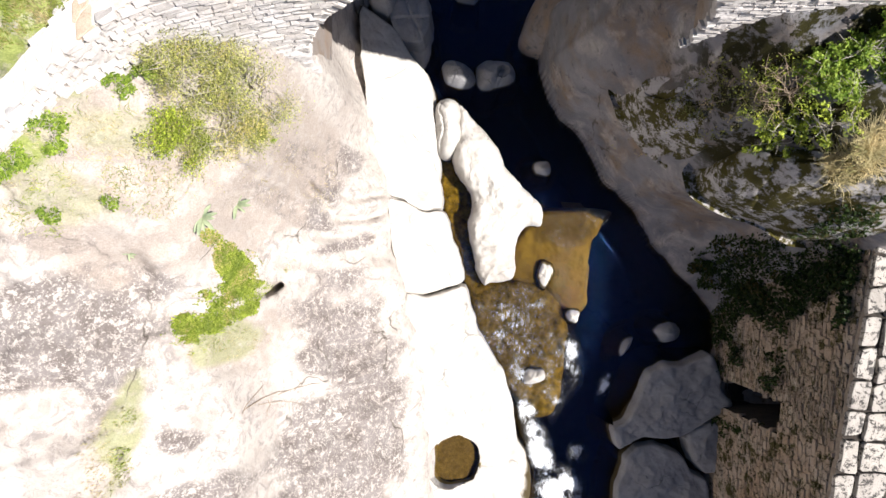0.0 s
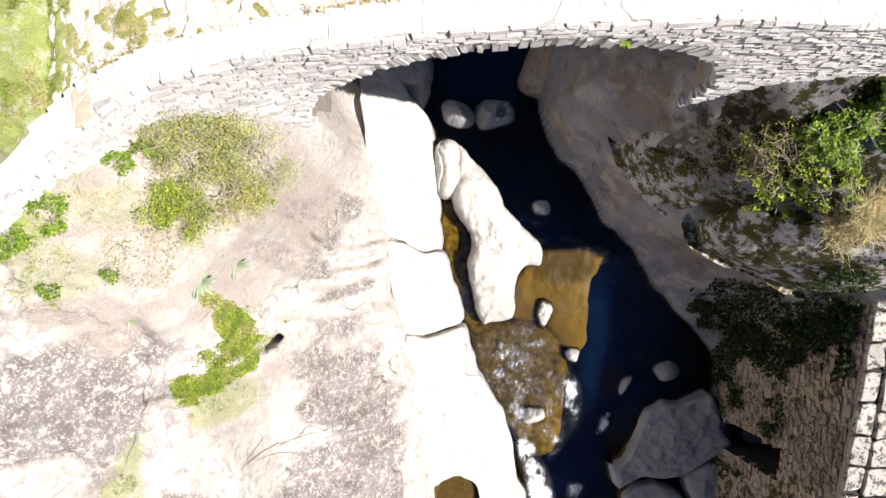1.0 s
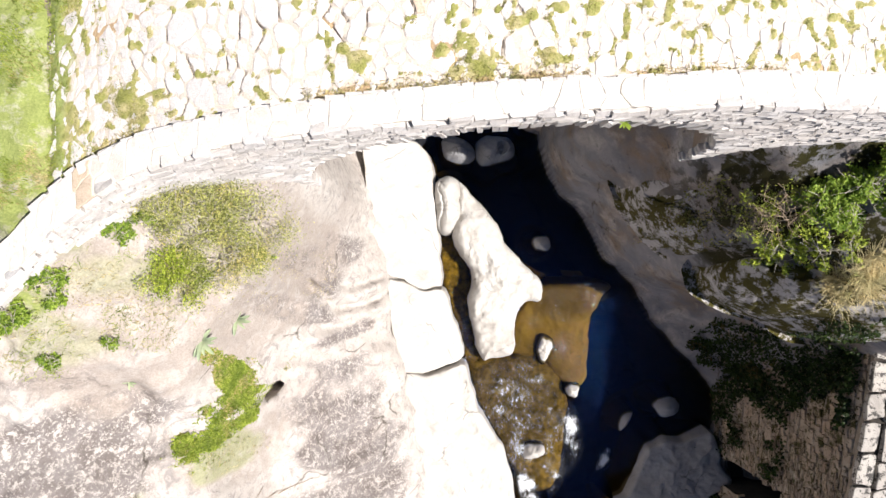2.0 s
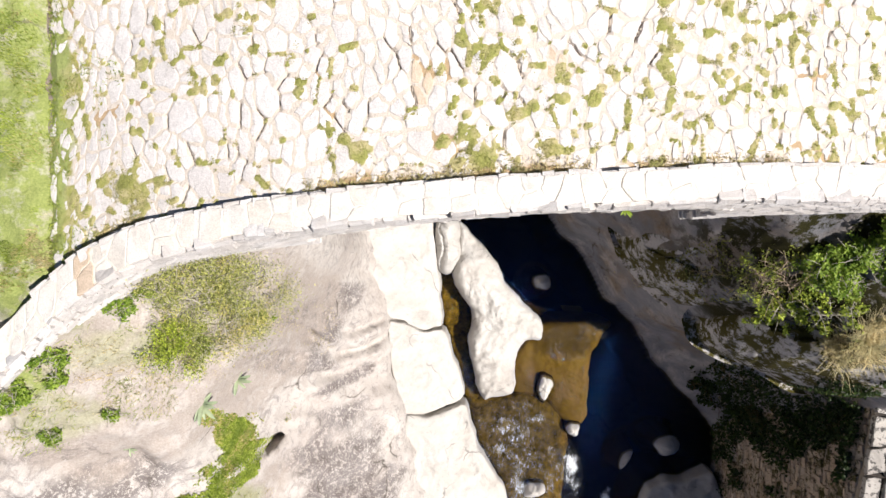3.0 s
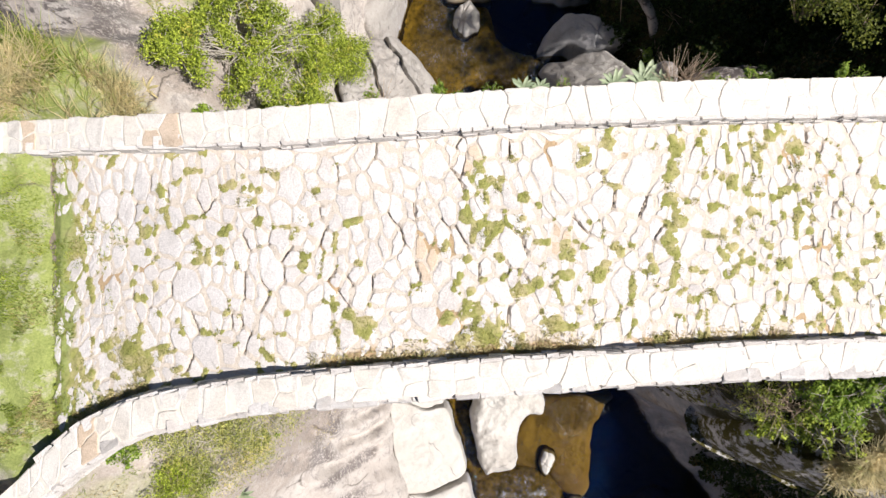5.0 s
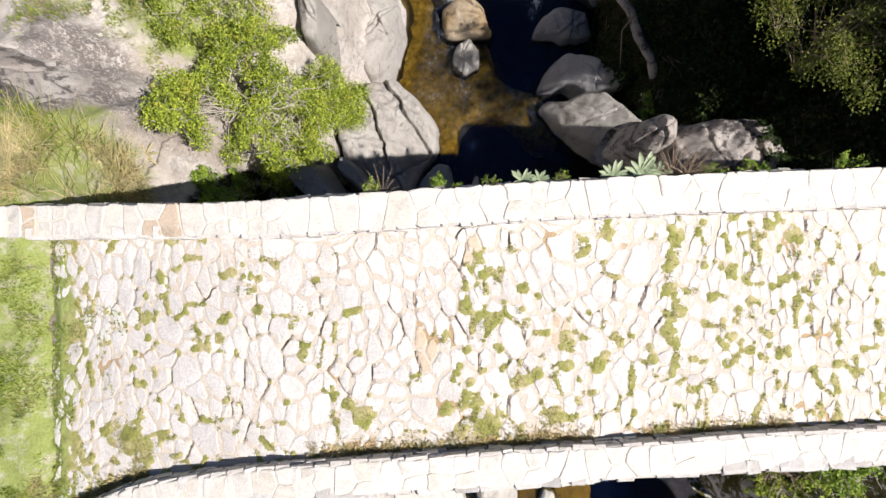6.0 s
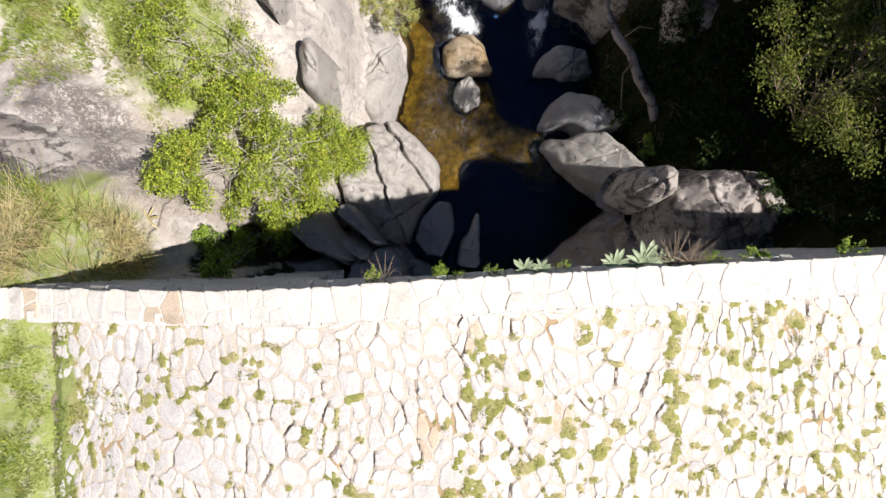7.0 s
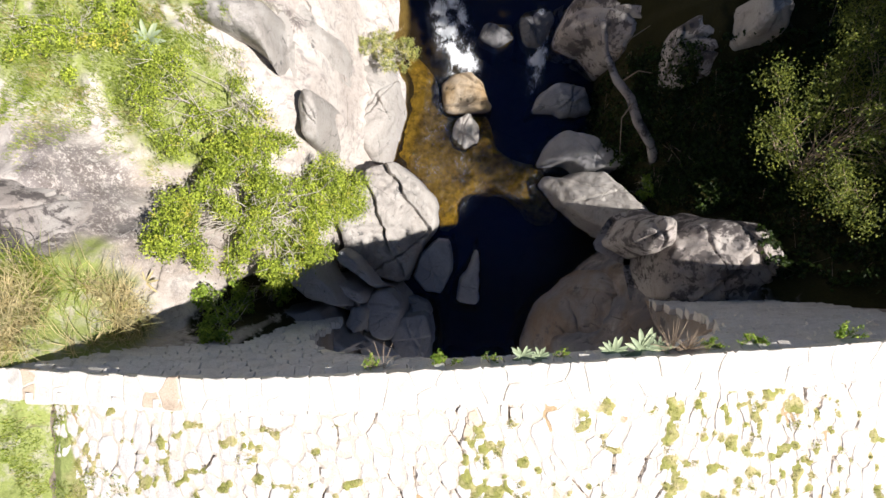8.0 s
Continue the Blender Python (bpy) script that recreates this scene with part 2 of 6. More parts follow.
    nt.links.new(node(nt, "ShaderNodeTexNoise", Vector=v, Scale=0.9, Detail=5.0).outputs[1], warp.inputs[1])
    crack = node(nt, "ShaderNodeTexVoronoi", Vector=warp.outputs[0], Scale=0.17)
    crack.feature = "DISTANCE_TO_EDGE"
    seam = ramp(nt, crack.outputs["Distance"], 0.0015, 0.005, (1, 1, 1), (0, 0, 0))
    col = mixc(nt, calc(nt, "MULTIPLY", seam, ramp(nt, noise_of(nt, v, 0.7, 3), 0.50, 0.60)), col, (0.10, 0.085, 0.07))
    # bed below the waterline: near black stands in for deep, shaded water
    col = mixc(nt, attr(nt, "wet"), col, (0.012, 0.011, 0.010))
    col = mixc(nt, 0.45, col, ramp(nt, fine, 0.3, 0.7, (0.55, 0.55, 0.55), (1, 1, 1)), "MULTIPLY")
    nt.links.new(col, b.inputs["Base Color"])
    b.inputs["Roughness"].default_value = 0.92
    b.inputs["Specular IOR Level"].default_value = 0.2
    bumped(nt, b, mixc(nt, 0.5, fine, noise_of(nt, v, 5, 9, 0.68)), 0.7, 0.07)
    return m


def water_mat(name, tint, ripple, scale):
    m, nt, b = ntree(name)
    nt.nodes.remove(b)
    v = coords(nt)
    h = calc(nt, "ADD", calc(nt, "MULTIPLY", noise_of(nt, v, scale, 4, 0.6, 0.8), ripple), calc(nt, "MULTIPLY", calc(nt, "MULTIPLY", noise_of(nt, v, 11, 6, 0.7, 1.2), attr(nt, "rapid")), 0.8))
    bump = node(nt, "ShaderNodeBump", Height=h, Strength=1.0, Distance=0.1).outputs[0]
    clear = node(nt, "ShaderNodeBsdfTransparent", Color=(*tint, 1))
    # the sky's blue is painted into the tint of the reflection
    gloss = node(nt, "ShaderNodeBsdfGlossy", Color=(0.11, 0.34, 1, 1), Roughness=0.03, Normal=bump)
    fres = node(nt, "ShaderNodeFresnel", IOR=1.5, Normal=bump)
    mix = nt.nodes.new("ShaderNodeMixShader")
    nt.links.new(fres.outputs[0], mix.inputs[0])
    nt.links.new(clear.outputs[0], mix.inputs[1])
    nt.links.new(gloss.outputs[0], mix.inputs[2])
    nt.links.new(mix.outputs[0], nt.nodes["Material Output"].inputs[0])
    return m


M_GROUND = ground_mat()
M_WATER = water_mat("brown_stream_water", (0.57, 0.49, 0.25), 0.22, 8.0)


def foam_mat():
    """White water, open where it is thin; its fine dots are painted sun glints."""
    m, nt, b = ntree("white_foam_and_glints")
    v = coords(nt)
    flow = nt.nodes.new("ShaderNodeVectorMath")
    flow.operation = "MULTIPLY"
    nt.links.new(v, flow.inputs[0])
    flow.inputs[1].default_value = (1.4, 0.30, 1.0)
    lace = noise_of(nt, flow.outputs[0], 15, 9, 0.82, 1.2)
    cover = ramp(nt, calc(nt, "ADD", calc(nt, "MULTIPLY", attr(nt, "dense"), 0.34), calc(nt, "MULTIPLY", lace, 0.75)), 0.53, 0.66)
    # white dots that imitate the sun sparkling on ripples
    drops = calc(nt, "MULTIPLY", ramp(nt, noise_of(nt, flow.outputs[0], 34, 3, 0.6, 0.6), 0.60, 0.66), ramp(nt, attr(nt, "dense"), 0.02, 0.30))
    cover = calc(nt, "MAXIMUM", cover, calc(nt, "MULTIPLY", drops, 0.4))
    b.inputs["Base Color"].default_value = (0.82, 0.85, 0.88, 1)
    b.inputs["Roughness"].default_value = 0.5
    clear = node(nt, "ShaderNodeBsdfTransparent")
    mix = nt.nodes.new("ShaderNodeMixShader")
    nt.links.new(cover, mix.inputs[0])
    nt.links.new(clear.outputs[0], mix.inputs[1])
    nt.links.new(b.outputs[0], mix.inputs[2])
    nt.links.new(mix.outputs[0], nt.nodes["Material Output"].inputs[0])
    bumped(nt, b, lace, 0.8, 0.08)
    return m


M_FOAM = foam_mat()

# ---- mesh tools ----
def value_noise(x, y, seed=0):
    xi, yi = np.floor(x).astype(np.int64), np.floor(y).astype(np.int64)
    u, w = x - xi, y - yi
    u, w = u * u * (3 - 2 * u), w * w * (3 - 2 * w)

    def hashed(a, b):
        n = (a * 374761393 + b * 668265263 + seed * 974634777) & 0x7FFFFFFF
        n = ((n ^ (n >> 13)) * 1274126177) & 0x7FFFFFFF
        return ((n ^ (n >> 16)) & 0xFFFF) / 65535.0 * 2 - 1

    top = hashed(xi, yi) * (1 - u) + hashed(xi + 1, yi) * u
    low = hashed(xi, yi + 1) * (1 - u) + hashed(xi + 1, yi + 1) * u
    return top * (1 - w) + low * w


def fbm(x, y, size, octaves=4, seed=0, gain=0.5):
    total, amp = 0.0, 1.0
    for k in range(octaves):
        f = 2.03 ** k / size
        total = total + amp * value_noise(x * f + 17.3 * k, y * f - 9.1 * k, seed + k)
        amp *= gain
    return total


def mesh_of(name, verts, faces, material, smooth=False):
    me = bpy.data.meshes.new(name)
    me.from_pydata([tuple(v) for v in verts], [], [tuple(f) for f in faces])
    me.materials.append(material)
    if smooth:
        me.polygons.foreach_set("use_smooth", [True] * len(me.polygons))
    me.update()
    return me


def put(name, me, parent=None, label="", m=None):
    ob = new(name, me)
    if parent is not None:
        ob.parent = parent
    if m is not None:
        ob.matrix_basis = m
    return tagged(ob, label)


def smooth_outline(pts, steps=6):
    """A closed curve through the given corners."""
    p = np.array(pts, float)
    n, out = len(p), []
    for i in range(n):
        a, b, c, d = p[i - 1], p[i], p[(i + 1) % n], p[(i + 2) % n]
        for s in np.arange(steps) / steps:
            out.append(0.5 * ((2 * b) + (c - a) * s + (2 * a - 5 * b + 4 * c - d) * s * s + (3 * b - a - 3 * c + d) * s ** 3))
    return np.array(out)


def edged_outline(pts, seed, steps=5):
    """A closed line of nearly straight sides with slightly worn corners."""
    p = np.array(pts, float)
    q = []
    for a, b in zip(p, np.roll(p, -1, 0)):
        q += [a * (1 - s) + b * s for s in (0.12, *np.linspace(0.25, 0.75, steps - 2), 0.88)]
    q = np.array(q)
    return q + 0.03 * np.stack([fbm(q[:, 0], q[:, 1], 0.4, 3, seed), fbm(q[:, 0], q[:, 1], 0.4, 3, seed + 50)], 1)


def inside_distance(x, y, line):
    """Distance to a closed line, positive inside."""
    best = np.full(x.shape, 1e9)
    inside = np.zeros(x.shape, bool)
    for (x0, y0), (x1, y1) in zip(line, np.roll(line, -1, 0)):
        dx, dy = x1 - x0, y1 - y0
        s = np.clip(((x - x0) * dx + (y - y0) * dy) / (dx * dx + dy * dy + 1e-12), 0, 1)
        best = np.minimum(best, (x - x0 - s * dx) ** 2 + (y - y0 - s * dy) ** 2)
        cross = (y0 > y) != (y1 > y)
        inside ^= cross & (x < dx * (y - y0) / (dy if abs(dy) > 1e-12 else 1e-12) + x0)
    return np.where(inside, 1, -1) * np.sqrt(best)


def grid_faces(nx, ny, keep=None):
    i, j = np.meshgrid(np.arange(nx - 1), np.arange(ny - 1), indexing="ij")
    a = (i * ny + j).ravel()
    f = np.stack([a, a + ny, a + ny + 1, a + 1], 1)
    if keep is not None:
        k = keep.ravel()
        f = f[k[f].any(1)]
    return f


# ---- the gorge: lines that run along the stream, each a list of (y, x, z) ----
LINES = []
LINES.append([(-12, -40, 15), (4, -40, 16), (12, -40, 15), (26, -40, 14)])
LINES.append([(-12, -8, 10.6), (-0.5, -8, 10.8), (2.3, -6.7, 11.9), (3.2, -7.0, 12.3), (4.4, -6.9, 12.45), (9, -7.2, 12.45), (10, -7.6, 12.0), (11, -7.8, 11.2), (13.5, -8.8, 9.2), (26, -9, 9)])
LINES.append([(-12, -5.6, 8.3), (-4, -5.0, 7.6), (-0.6, -5.9, 8.9), (0.8, -5.3, 9.2), (2.6, -3.9, 8.3), (3.4, -3.6, 9.0), (4.5, -3.6, 10.4), (5.2, -3.7, 10.2), (6.0, -3.7, 10.0), (8.8, -3.7, 10.0), (9.3, -5.2, 8.6), (9.8, -5.3, 8.2), (10.6, -5.6, 8.4), (12.5, -6.4, 7.0), (15.5, -6.0, 8.4), (26, -6, 8)])
LINES.append([(-12, -4.4, 5.8), (-2, -4.6, 5.8), (-0.5, -4.2, 5.2), (1.2, -3.9, 5.2), (2.6, -3.3, 4.9), (3.2, -3.15, 5.6), (3.8, -3.1, 6.4), (4.5, -3.1, 7.4), (6.0, -3.3, 7.8), (8.8, -3.4, 7.8), (9.2, -4.6, 5.4), (9.8, -4.5, 4.6), (10.6, -4.2, 4.6), (11.2, -3.8, 4.9), (12, -3.9, 6.0), (14.5, -3.9, 6.2), (16.7, -3.6, 4.6), (26, -3.6, 4.5)])
LINES.append([(-12, -0.5, 1.6), (-4.8, -0.9, 1.8), (0.2, -1.75, 2.2), (2.2, -2.6, 3.0), (3.4, -2.6, 2.4), (4.5, -2.6, 2.2), (6.0, -2.9, 1.9), (8.8, -3.1, 1.5), (9.6, -2.9, 1.0), (10.6, -2.8, 1.4), (12, -2.9, 2.2), (14.5, -2.8, 2.4), (16, -2.8, 1.8), (26, -2.6, 2)])
LINES.append([(-12, 0.3, -0.4), (-8.7, -0.1, -0.5), (-4.5, -0.2, -0.4), (-2, -0.6, -0.4), (0.4, -1.0, -0.3), (4, -1.5, -0.2), (6.9, -1.6, -0.3), (9, -1.7, 0.0), (11, -0.8, -0.2), (13, -1.3, -0.2), (14, -1.9, -0.2), (16, -1.4, -0.2), (18, -1.2, -0.2), (26, -1.2, -0.2)])
LINES.append([(-12, 4.3, -2.0), (-8.7, 3.8, -2.2), (-4.5, 2.6, -1.6), (0.4, 1.0, -1.3), (6.9, 0.2, -1.9), (11, 0.4, -2.1), (12.5, 0.2, -1.2), (14, -0.8, -0.7), (26, -0.6, -0.7)])
LINES.append([(-12, 7.6, -2.4), (-4, 8.2, -2.6), (-1.3, 7.8, -2.8), (1.1, 6.2, -2.6), (3.4, 4.2, -2.8), (6.6, 2.8, -2.8), (10, 2.7, -2.6), (12.4, 4.2, -1.6), (16, 4.0, -1.4), (26, 3.2, -1.4)])
LINES.append([(-12, 9.2, -0.3), (-4, 9.5, -0.3), (-2.5, 9.9, -0.3), (-1.4, 9.0, -0.3), (-0.8, 8.4, -0.2), (0.23, 7.6, 0), (1.47, 7.06, 0), (1.8, 6.62, 0), (2.5, 5.9, 0), (3.6, 5.1, 0), (4.8, 4.15, 0), (6.4, 3.6, 0), (7.9, 3.3, 0), (10, 4.3, -0.2), (11, 5.9, -0.2), (12.4, 6.2, 0), (14, 5.6, 0), (16, 5.5, 0), (26, 4.5, 0)])
LINES.append([(-12, 9.8, 0.5), (-4, 10.1, 0.6), (-2.2, 10.2, 0.8), (-0.2, 9.2, 1.1), (0.9, 8.75, 1.9), (1.5, 7.6, 2.4), (1.86, 6.85, 2.6), (2.6, 6.7, 3.5), (3.57, 6.0, 3.5), (4.9, 4.9, 3.2), (5.4, 4.2, 2.9), (6.2, 3.85, 3.4), (8.0, 3.7, 2.6), (9.3, 4.5, 1.2), (11, 6.3, 1.6), (12.2, 6.7, 2.0), (14.6, 5.9, 1.8), (26, 5.1, 1.6)])
LINES.append([(-12, 10.4, 0.2), (-3, 10.4, 0.2), (-2, 10.4, 1.2), (-0.6, 9.8, 2.2), (0.5, 9.6, 3.5), (0.9, 9.3, 3.8), (1.3, 8.0, 4.6), (1.9, 7.6, 5.6), (2.6, 7.2, 6.2), (3.2, 6.5, 6.5), (4.1, 5.55, 5.8), (5.3, 5.0, 5.4), (6.2, 4.4, 5.5), (7, 4.5, 6.0), (9.3, 5.2, 3.2), (11, 6.8, 3.4), (12.2, 7.2, 3.2), (14.6, 6.4, 3.2), (17, 5.7, 2.8), (26, 5.7, 3)])
LINES.append([(-12, 14.0, 0.8), (-3, 14.0, 0.8), (-1.4, 11.4, 6.2), (0.3, 10.6, 5.8), (1.0, 9.6, 6.6), (1.9, 8.2, 7.1), (2.6, 7.6, 7.8), (3.24, 6.95, 8.0), (4, 6.7, 8.8), (4.7, 6.1, 7.9), (5.15, 5.75, 8.2), (6.4, 5.1, 7.6), (7, 5.3, 8.5), (9.3, 5.8, 5.0), (10.7, 7.2, 5.2), (12, 7.8, 4.4), (14.6, 7.6, 4.8), (17, 7.6, 6.0), (26, 7.5, 6)])
LINES.append([(-12, 14.6, 6.3), (-3, 14.6, 6.3), (-1, 13, 6.4), (1, 10.6, 8.6), (2, 9.0, 9.3), (3.7, 7.8, 9.5), (5, 7.0, 10.2), (7, 6.6, 11), (9.3, 7.4, 6.0), (10.7, 8.8, 6.0), (12, 9.6, 5.8), (16, 10, 7.0), (26, 10, 7.5)])
# eastern rim, unseen; raised in the north to shade the bank below
LINES.append([(-12, 40, 12), (3, 30, 14), (9, 17, 17), (14, 15.2, 17.5), (26, 16, 18)])


def gorge(x, y):
    """Height of the bare ground."""
    x, y = np.asarray(x, float), np.asarray(y, float)
    wx = x + 0.16 * fbm(x, y, 1.5, 4, 3)
    wy = y + 0.22 * fbm(x, y, 1.7, 4, 8)
    z = None
    xs, zs = [], []
    for line in LINES:
        t = np.array(line)
        xs.append(np.interp(wy, t[:, 0], t[:, 1]))
        zs.append(np.interp(wy, t[:, 0], t[:, 2]))
    z = zs[0].copy()
    for k in range(len(xs) - 1):
        s = np.clip((wx - xs[k]) / np.maximum(xs[k + 1] - xs[k], 0.05), 0, 1)
        z = np.where(wx >= xs[k], zs[k] + (zs[k + 1] - zs[k]) * s, z)
    z = z - 1.5 * np.exp(-(((x + 4.66) ** 2 + 1.3 * (y + 1.10 - 0.4 * (x + 4.66)) ** 2) / 0.034) ** 3)
    # a folded channel worn into the bank
    fold = np.full(x.shape, 9.0)
    run = [(-4.3, 2.7), (-3.8, 1.7), (-3.3, 0.95), (-2.5, 1.0), (-1.8, 1.25)]
    for (x0, y0), (x1, y1) in zip(run, run[1:]):
        q = np.clip(((x - x0) * (x1 - x0) + (y - y0) * (y1 - y0)) / ((x1 - x0) ** 2 + (y1 - y0) ** 2), 0, 1)
        fold = np.minimum(fold, np.hypot(x - x0 - q * (x1 - x0), y - y0 - q * (y1 - y0)))
    fold = fold + 0.08 * fbm(x, y, 0.5, 3, 61)
    z = z - 0.34 * np.exp(-(fold / 0.11) ** 2) + 0.22 * np.exp(-((fold - 0.34) / 0.14) ** 2) - 0.14 * np.exp(-((fold - 0.62) / 0.09) ** 2)
    dry = np.clip((z + 0.3) / 1.2, 0.25, 1)
    ledge = np.clip((-1.2 - x) / 0.8, 0, 1) * np.clip((3.5 - np.abs(y - 7)) * -2, 0, 1)
    z = z + ledge * 0.50 * (0.55 - np.abs(fbm(x * 0.8 + y * 0.5, y - 0.4 * x, 1.9, 4, 51)))
    return z + dry * (0.14 * fbm(x, y, 1.4, 5, 21) + 0.05 * fbm(x, y, 0.35, 3, 33))


ROCKS = []


def rock_height(spec, x, y):
    line, z, gx, gy, soft, dome, rough, floor_z, pits, mid, seed, facet = spec
    d = inside_distance(x, y, line) + 0.05 * fbm(x, y, 0.5, 3, seed + 5)
    top = z + gx * (x - mid[0]) + gy * (y - mid[1])
    reach = max(0.2, float(np.max(d)))
    top = top + dome * np.clip(d / reach, 0, 1) ** 0.8
    e = 1 - np.clip(d / soft, 0, 1)
    h = top - soft * 0.9 * (1 - np.sqrt(np.maximum(0, 1 - e * e)))
    h = h + rough * (0.7 * fbm(x, y, 0.9, 4, seed) + 0.35 * fbm(x, y, 0.22, 3, seed + 9) + 0.9 * (0.45 - np.abs(fbm(x + 0.5 * y, y - 0.5 * x, 1.2, 3, seed + 4)))) * np.clip(d / 0.3 + 0.4, 0.2, 1)
    rs = np.random.RandomState(seed)
    for k in range(5 if facet else 0):
        a = rs.uniform(0, 2 * math.pi)
        ux, uy = math.cos(a), math.sin(a)
        run = (x - mid[0]) * ux + (y - mid[1]) * uy
        ext = max(float(np.max((line[:, 0] - mid[0]) * ux + (line[:, 1] - mid[1]) * uy)), 0.1)
        h = h - facet * rs.uniform(0.35, 1.0) * np.maximum(0, run - rs.uniform(0.0, 0.6) * ext)
    if facet:
        size = max(0.4, float(np.ptp(line[:, 0]) + np.ptp(line[:, 1])) / 4)
        for k in range(3):
            a = rs.uniform(0, math.pi)
            run = (x - mid[0]) * math.cos(a) + (y - mid[1]) * math.sin(a) - rs.uniform(-0.6, 0.6) * size + 0.10 * fbm(x, y, 0.7, 3, seed + 20 + k)
            h = h + rough * rs.uniform(-0.8, 0.8) * np.tanh(run / 0.04) - 0.8 * rough * np.exp(-(run / 0.04) ** 2) * np.clip(d / 0.1, 0, 1)
    h = np.where(d < 0, h + d * 11, h)
    for px, py, pr, deep in pits:
        q = np.hypot(x - px, (y - py)) + 0.05 * fbm(x, y, 0.6, 2, seed + 3)
        h = h - deep * np.clip((pr - q) / 0.10, 0, 1)
    return np.maximum(h, floor_z), d


def rock(name, label, outline, z, slope=(0, 0), soft=0.3, dome=0.0, rough=0.08, floor_z=-1.5, step=0.06, material=None, pits=(), group="", kind="", facet=1.0, category="rock", crisp=False, grow=0.0):
    """A rock with the given outline: a top that may slope and bulge, rounded edges and steep sides."""
    if grow:
        core = np.mean(outline, 0)
        outline = [tuple(core + (np.array(p) - core) * (1 + grow / max(0.3, math.hypot(*(np.array(p) - core))))) for p in outline]
    line = edged_outline(outline, len(ROCKS)) if crisp else smooth_outline(outline)
    mid = line.mean(0)
    spec = (line, z, slope[0], slope[1], soft, dome, rough, floor_z, pits, mid, len(ROCKS) * 7 + 1, facet)
    ROCKS.append((spec, line.min(0) - 0.2, line.max(0) + 0.2))
    ang = np.unwrap(np.arctan2(line[:, 1] - mid[1], line[:, 0] - mid[0]))
    turn = np.diff(ang)
    if (turn > -0.01).all() or (turn < 0.01).all():
        # rings about the middle, so that the rim is clean
        size = np.hypot(*(line - mid).T)
        around = np.hypot(*(np.roll(line, -1, 0) - line).T)
        n = max(40, min(260, int(around.sum() / step)))
        s_at = np.concatenate([[0], np.cumsum(around)])
        t = np.linspace(0, s_at[-1], n, endpoint=False)
        rim = np.stack([np.interp(t, s_at, np.append(line[:, i], line[0, i])) for i in (0, 1)], 1)
        k = max(6, int(size.max() / step))
        rings = np.concatenate([(np.arange(1, k + 1) / k) ** 0.85, 1 + np.array([0.02, 0.08, 0.2, 0.4]) / size.mean()])
        XY = mid + (rim - mid)[None] * rings[:, None, None]
        X, Y = XY[..., 0], XY[..., 1]
        h, d = rock_height(spec, X, Y)
        ids = np.arange(len(rings) * n).reshape(len(rings), n)
        f = np.stack([ids[:-1], ids[1:], np.roll(ids[1:], -1, 1), np.roll(ids[:-1], -1, 1)], -1).reshape(-1, 4)
        f = [tuple(q) for q in f] + [tuple(ids[0])]
        if turn.sum() < 0:
            f = [q[::-1] for q in f]
        v = np.stack([X.ravel(), Y.ravel(), h.ravel()], 1)
    else:
        lo, hi = line.min(0) - 0.45, line.max(0) + 0.45
        gx, gy = np.arange(lo[0], hi[0] + step, step), np.arange(lo[1], hi[1] + step, step)
        X, Y = np.meshgrid(gx, gy, indexing="ij")
        h, d = rock_height(spec, X, Y)
        f = grid_faces(len(gx), len(gy), d > -0.3)
        used, inv = np.unique(f, return_inverse=True)
        v = np.stack([X.ravel(), Y.ravel(), h.ravel()], 1)[used]
        f = inv.reshape(f.shape)
    base = Vector((mid[0], mid[1], float(v[:, 2].min())))
    me = mesh_of(name, v - np.array(base), f, material, True)
    me.set_sharp_from_angle(angle=radians(24 if crisp else 38))
    ob = put(name, me, None, label, Matrix.Translation(base))
    return tagged(ob, label, category, group, kind)


SURFACE = {}


def surface(x, y):
    """The highest of ground and rocks, from a fine table."""
    if not SURFACE:
        ax, ay = np.arange(-13, 17, 0.07), np.arange(-12, 23, 0.07)
        X, Y = np.meshgrid(ax, ay, indexing="ij")
        h = gorge(X, Y)
        for spec, lo, hi in ROCKS:
            i0, i1 = np.searchsorted(ax, (lo[0], hi[0]))
            j0, j1 = np.searchsorted(ay, (lo[1], hi[1]))
            r, d = rock_height(spec, X[i0:i1, j0:j1], Y[i0:i1, j0:j1])
            h[i0:i1, j0:j1] = np.where(d > -0.05, np.maximum(h[i0:i1, j0:j1], r), h[i0:i1, j0:j1])
        SURFACE["h"] = h
    h = SURFACE["h"]
    u = np.clip((np.asarray(x, float) + 13) / 0.07, 0, h.shape[0] - 1.001)
    w = np.clip((np.asarray(y, float) + 12) / 0.07, 0, h.shape[1] - 1.001)
    i, j = u.astype(int), w.astype(int)
    u, w = u - i, w - j
    return (h[i, j] * (1 - u) + h[i + 1, j] * u) * (1 - w) + (h[i, j + 1] * (1 - u) + h[i + 1, j + 1] * u) * w


def patch(x, y, cx, cy, rx, ry, turn=0.0, wobble=0.45):
    """1 in an uneven patch of the ground, 0 outside."""
    c, s = math.cos(radians(turn)), math.sin(radians(turn))
    u, w = ((x - cx) * c + (y - cy) * s) / rx, (-(x - cx) * s + (y - cy) * c) / ry
    return np.clip((1.15 - np.hypot(u, w) + wobble * fbm(x, y, 0.8, 4, 44)) / 0.35, 0, 1)


def spread_axis(lo, hi, step, far):
    mid = np.arange(lo, hi + step, step)
    out, s = [], step
    p = 0.0
    while p < far:
        s *= 1.35
        p += s
        out.append(p)
    out = np.array(out)
    return np.concatenate([lo - out[::-1], mid, hi + out])


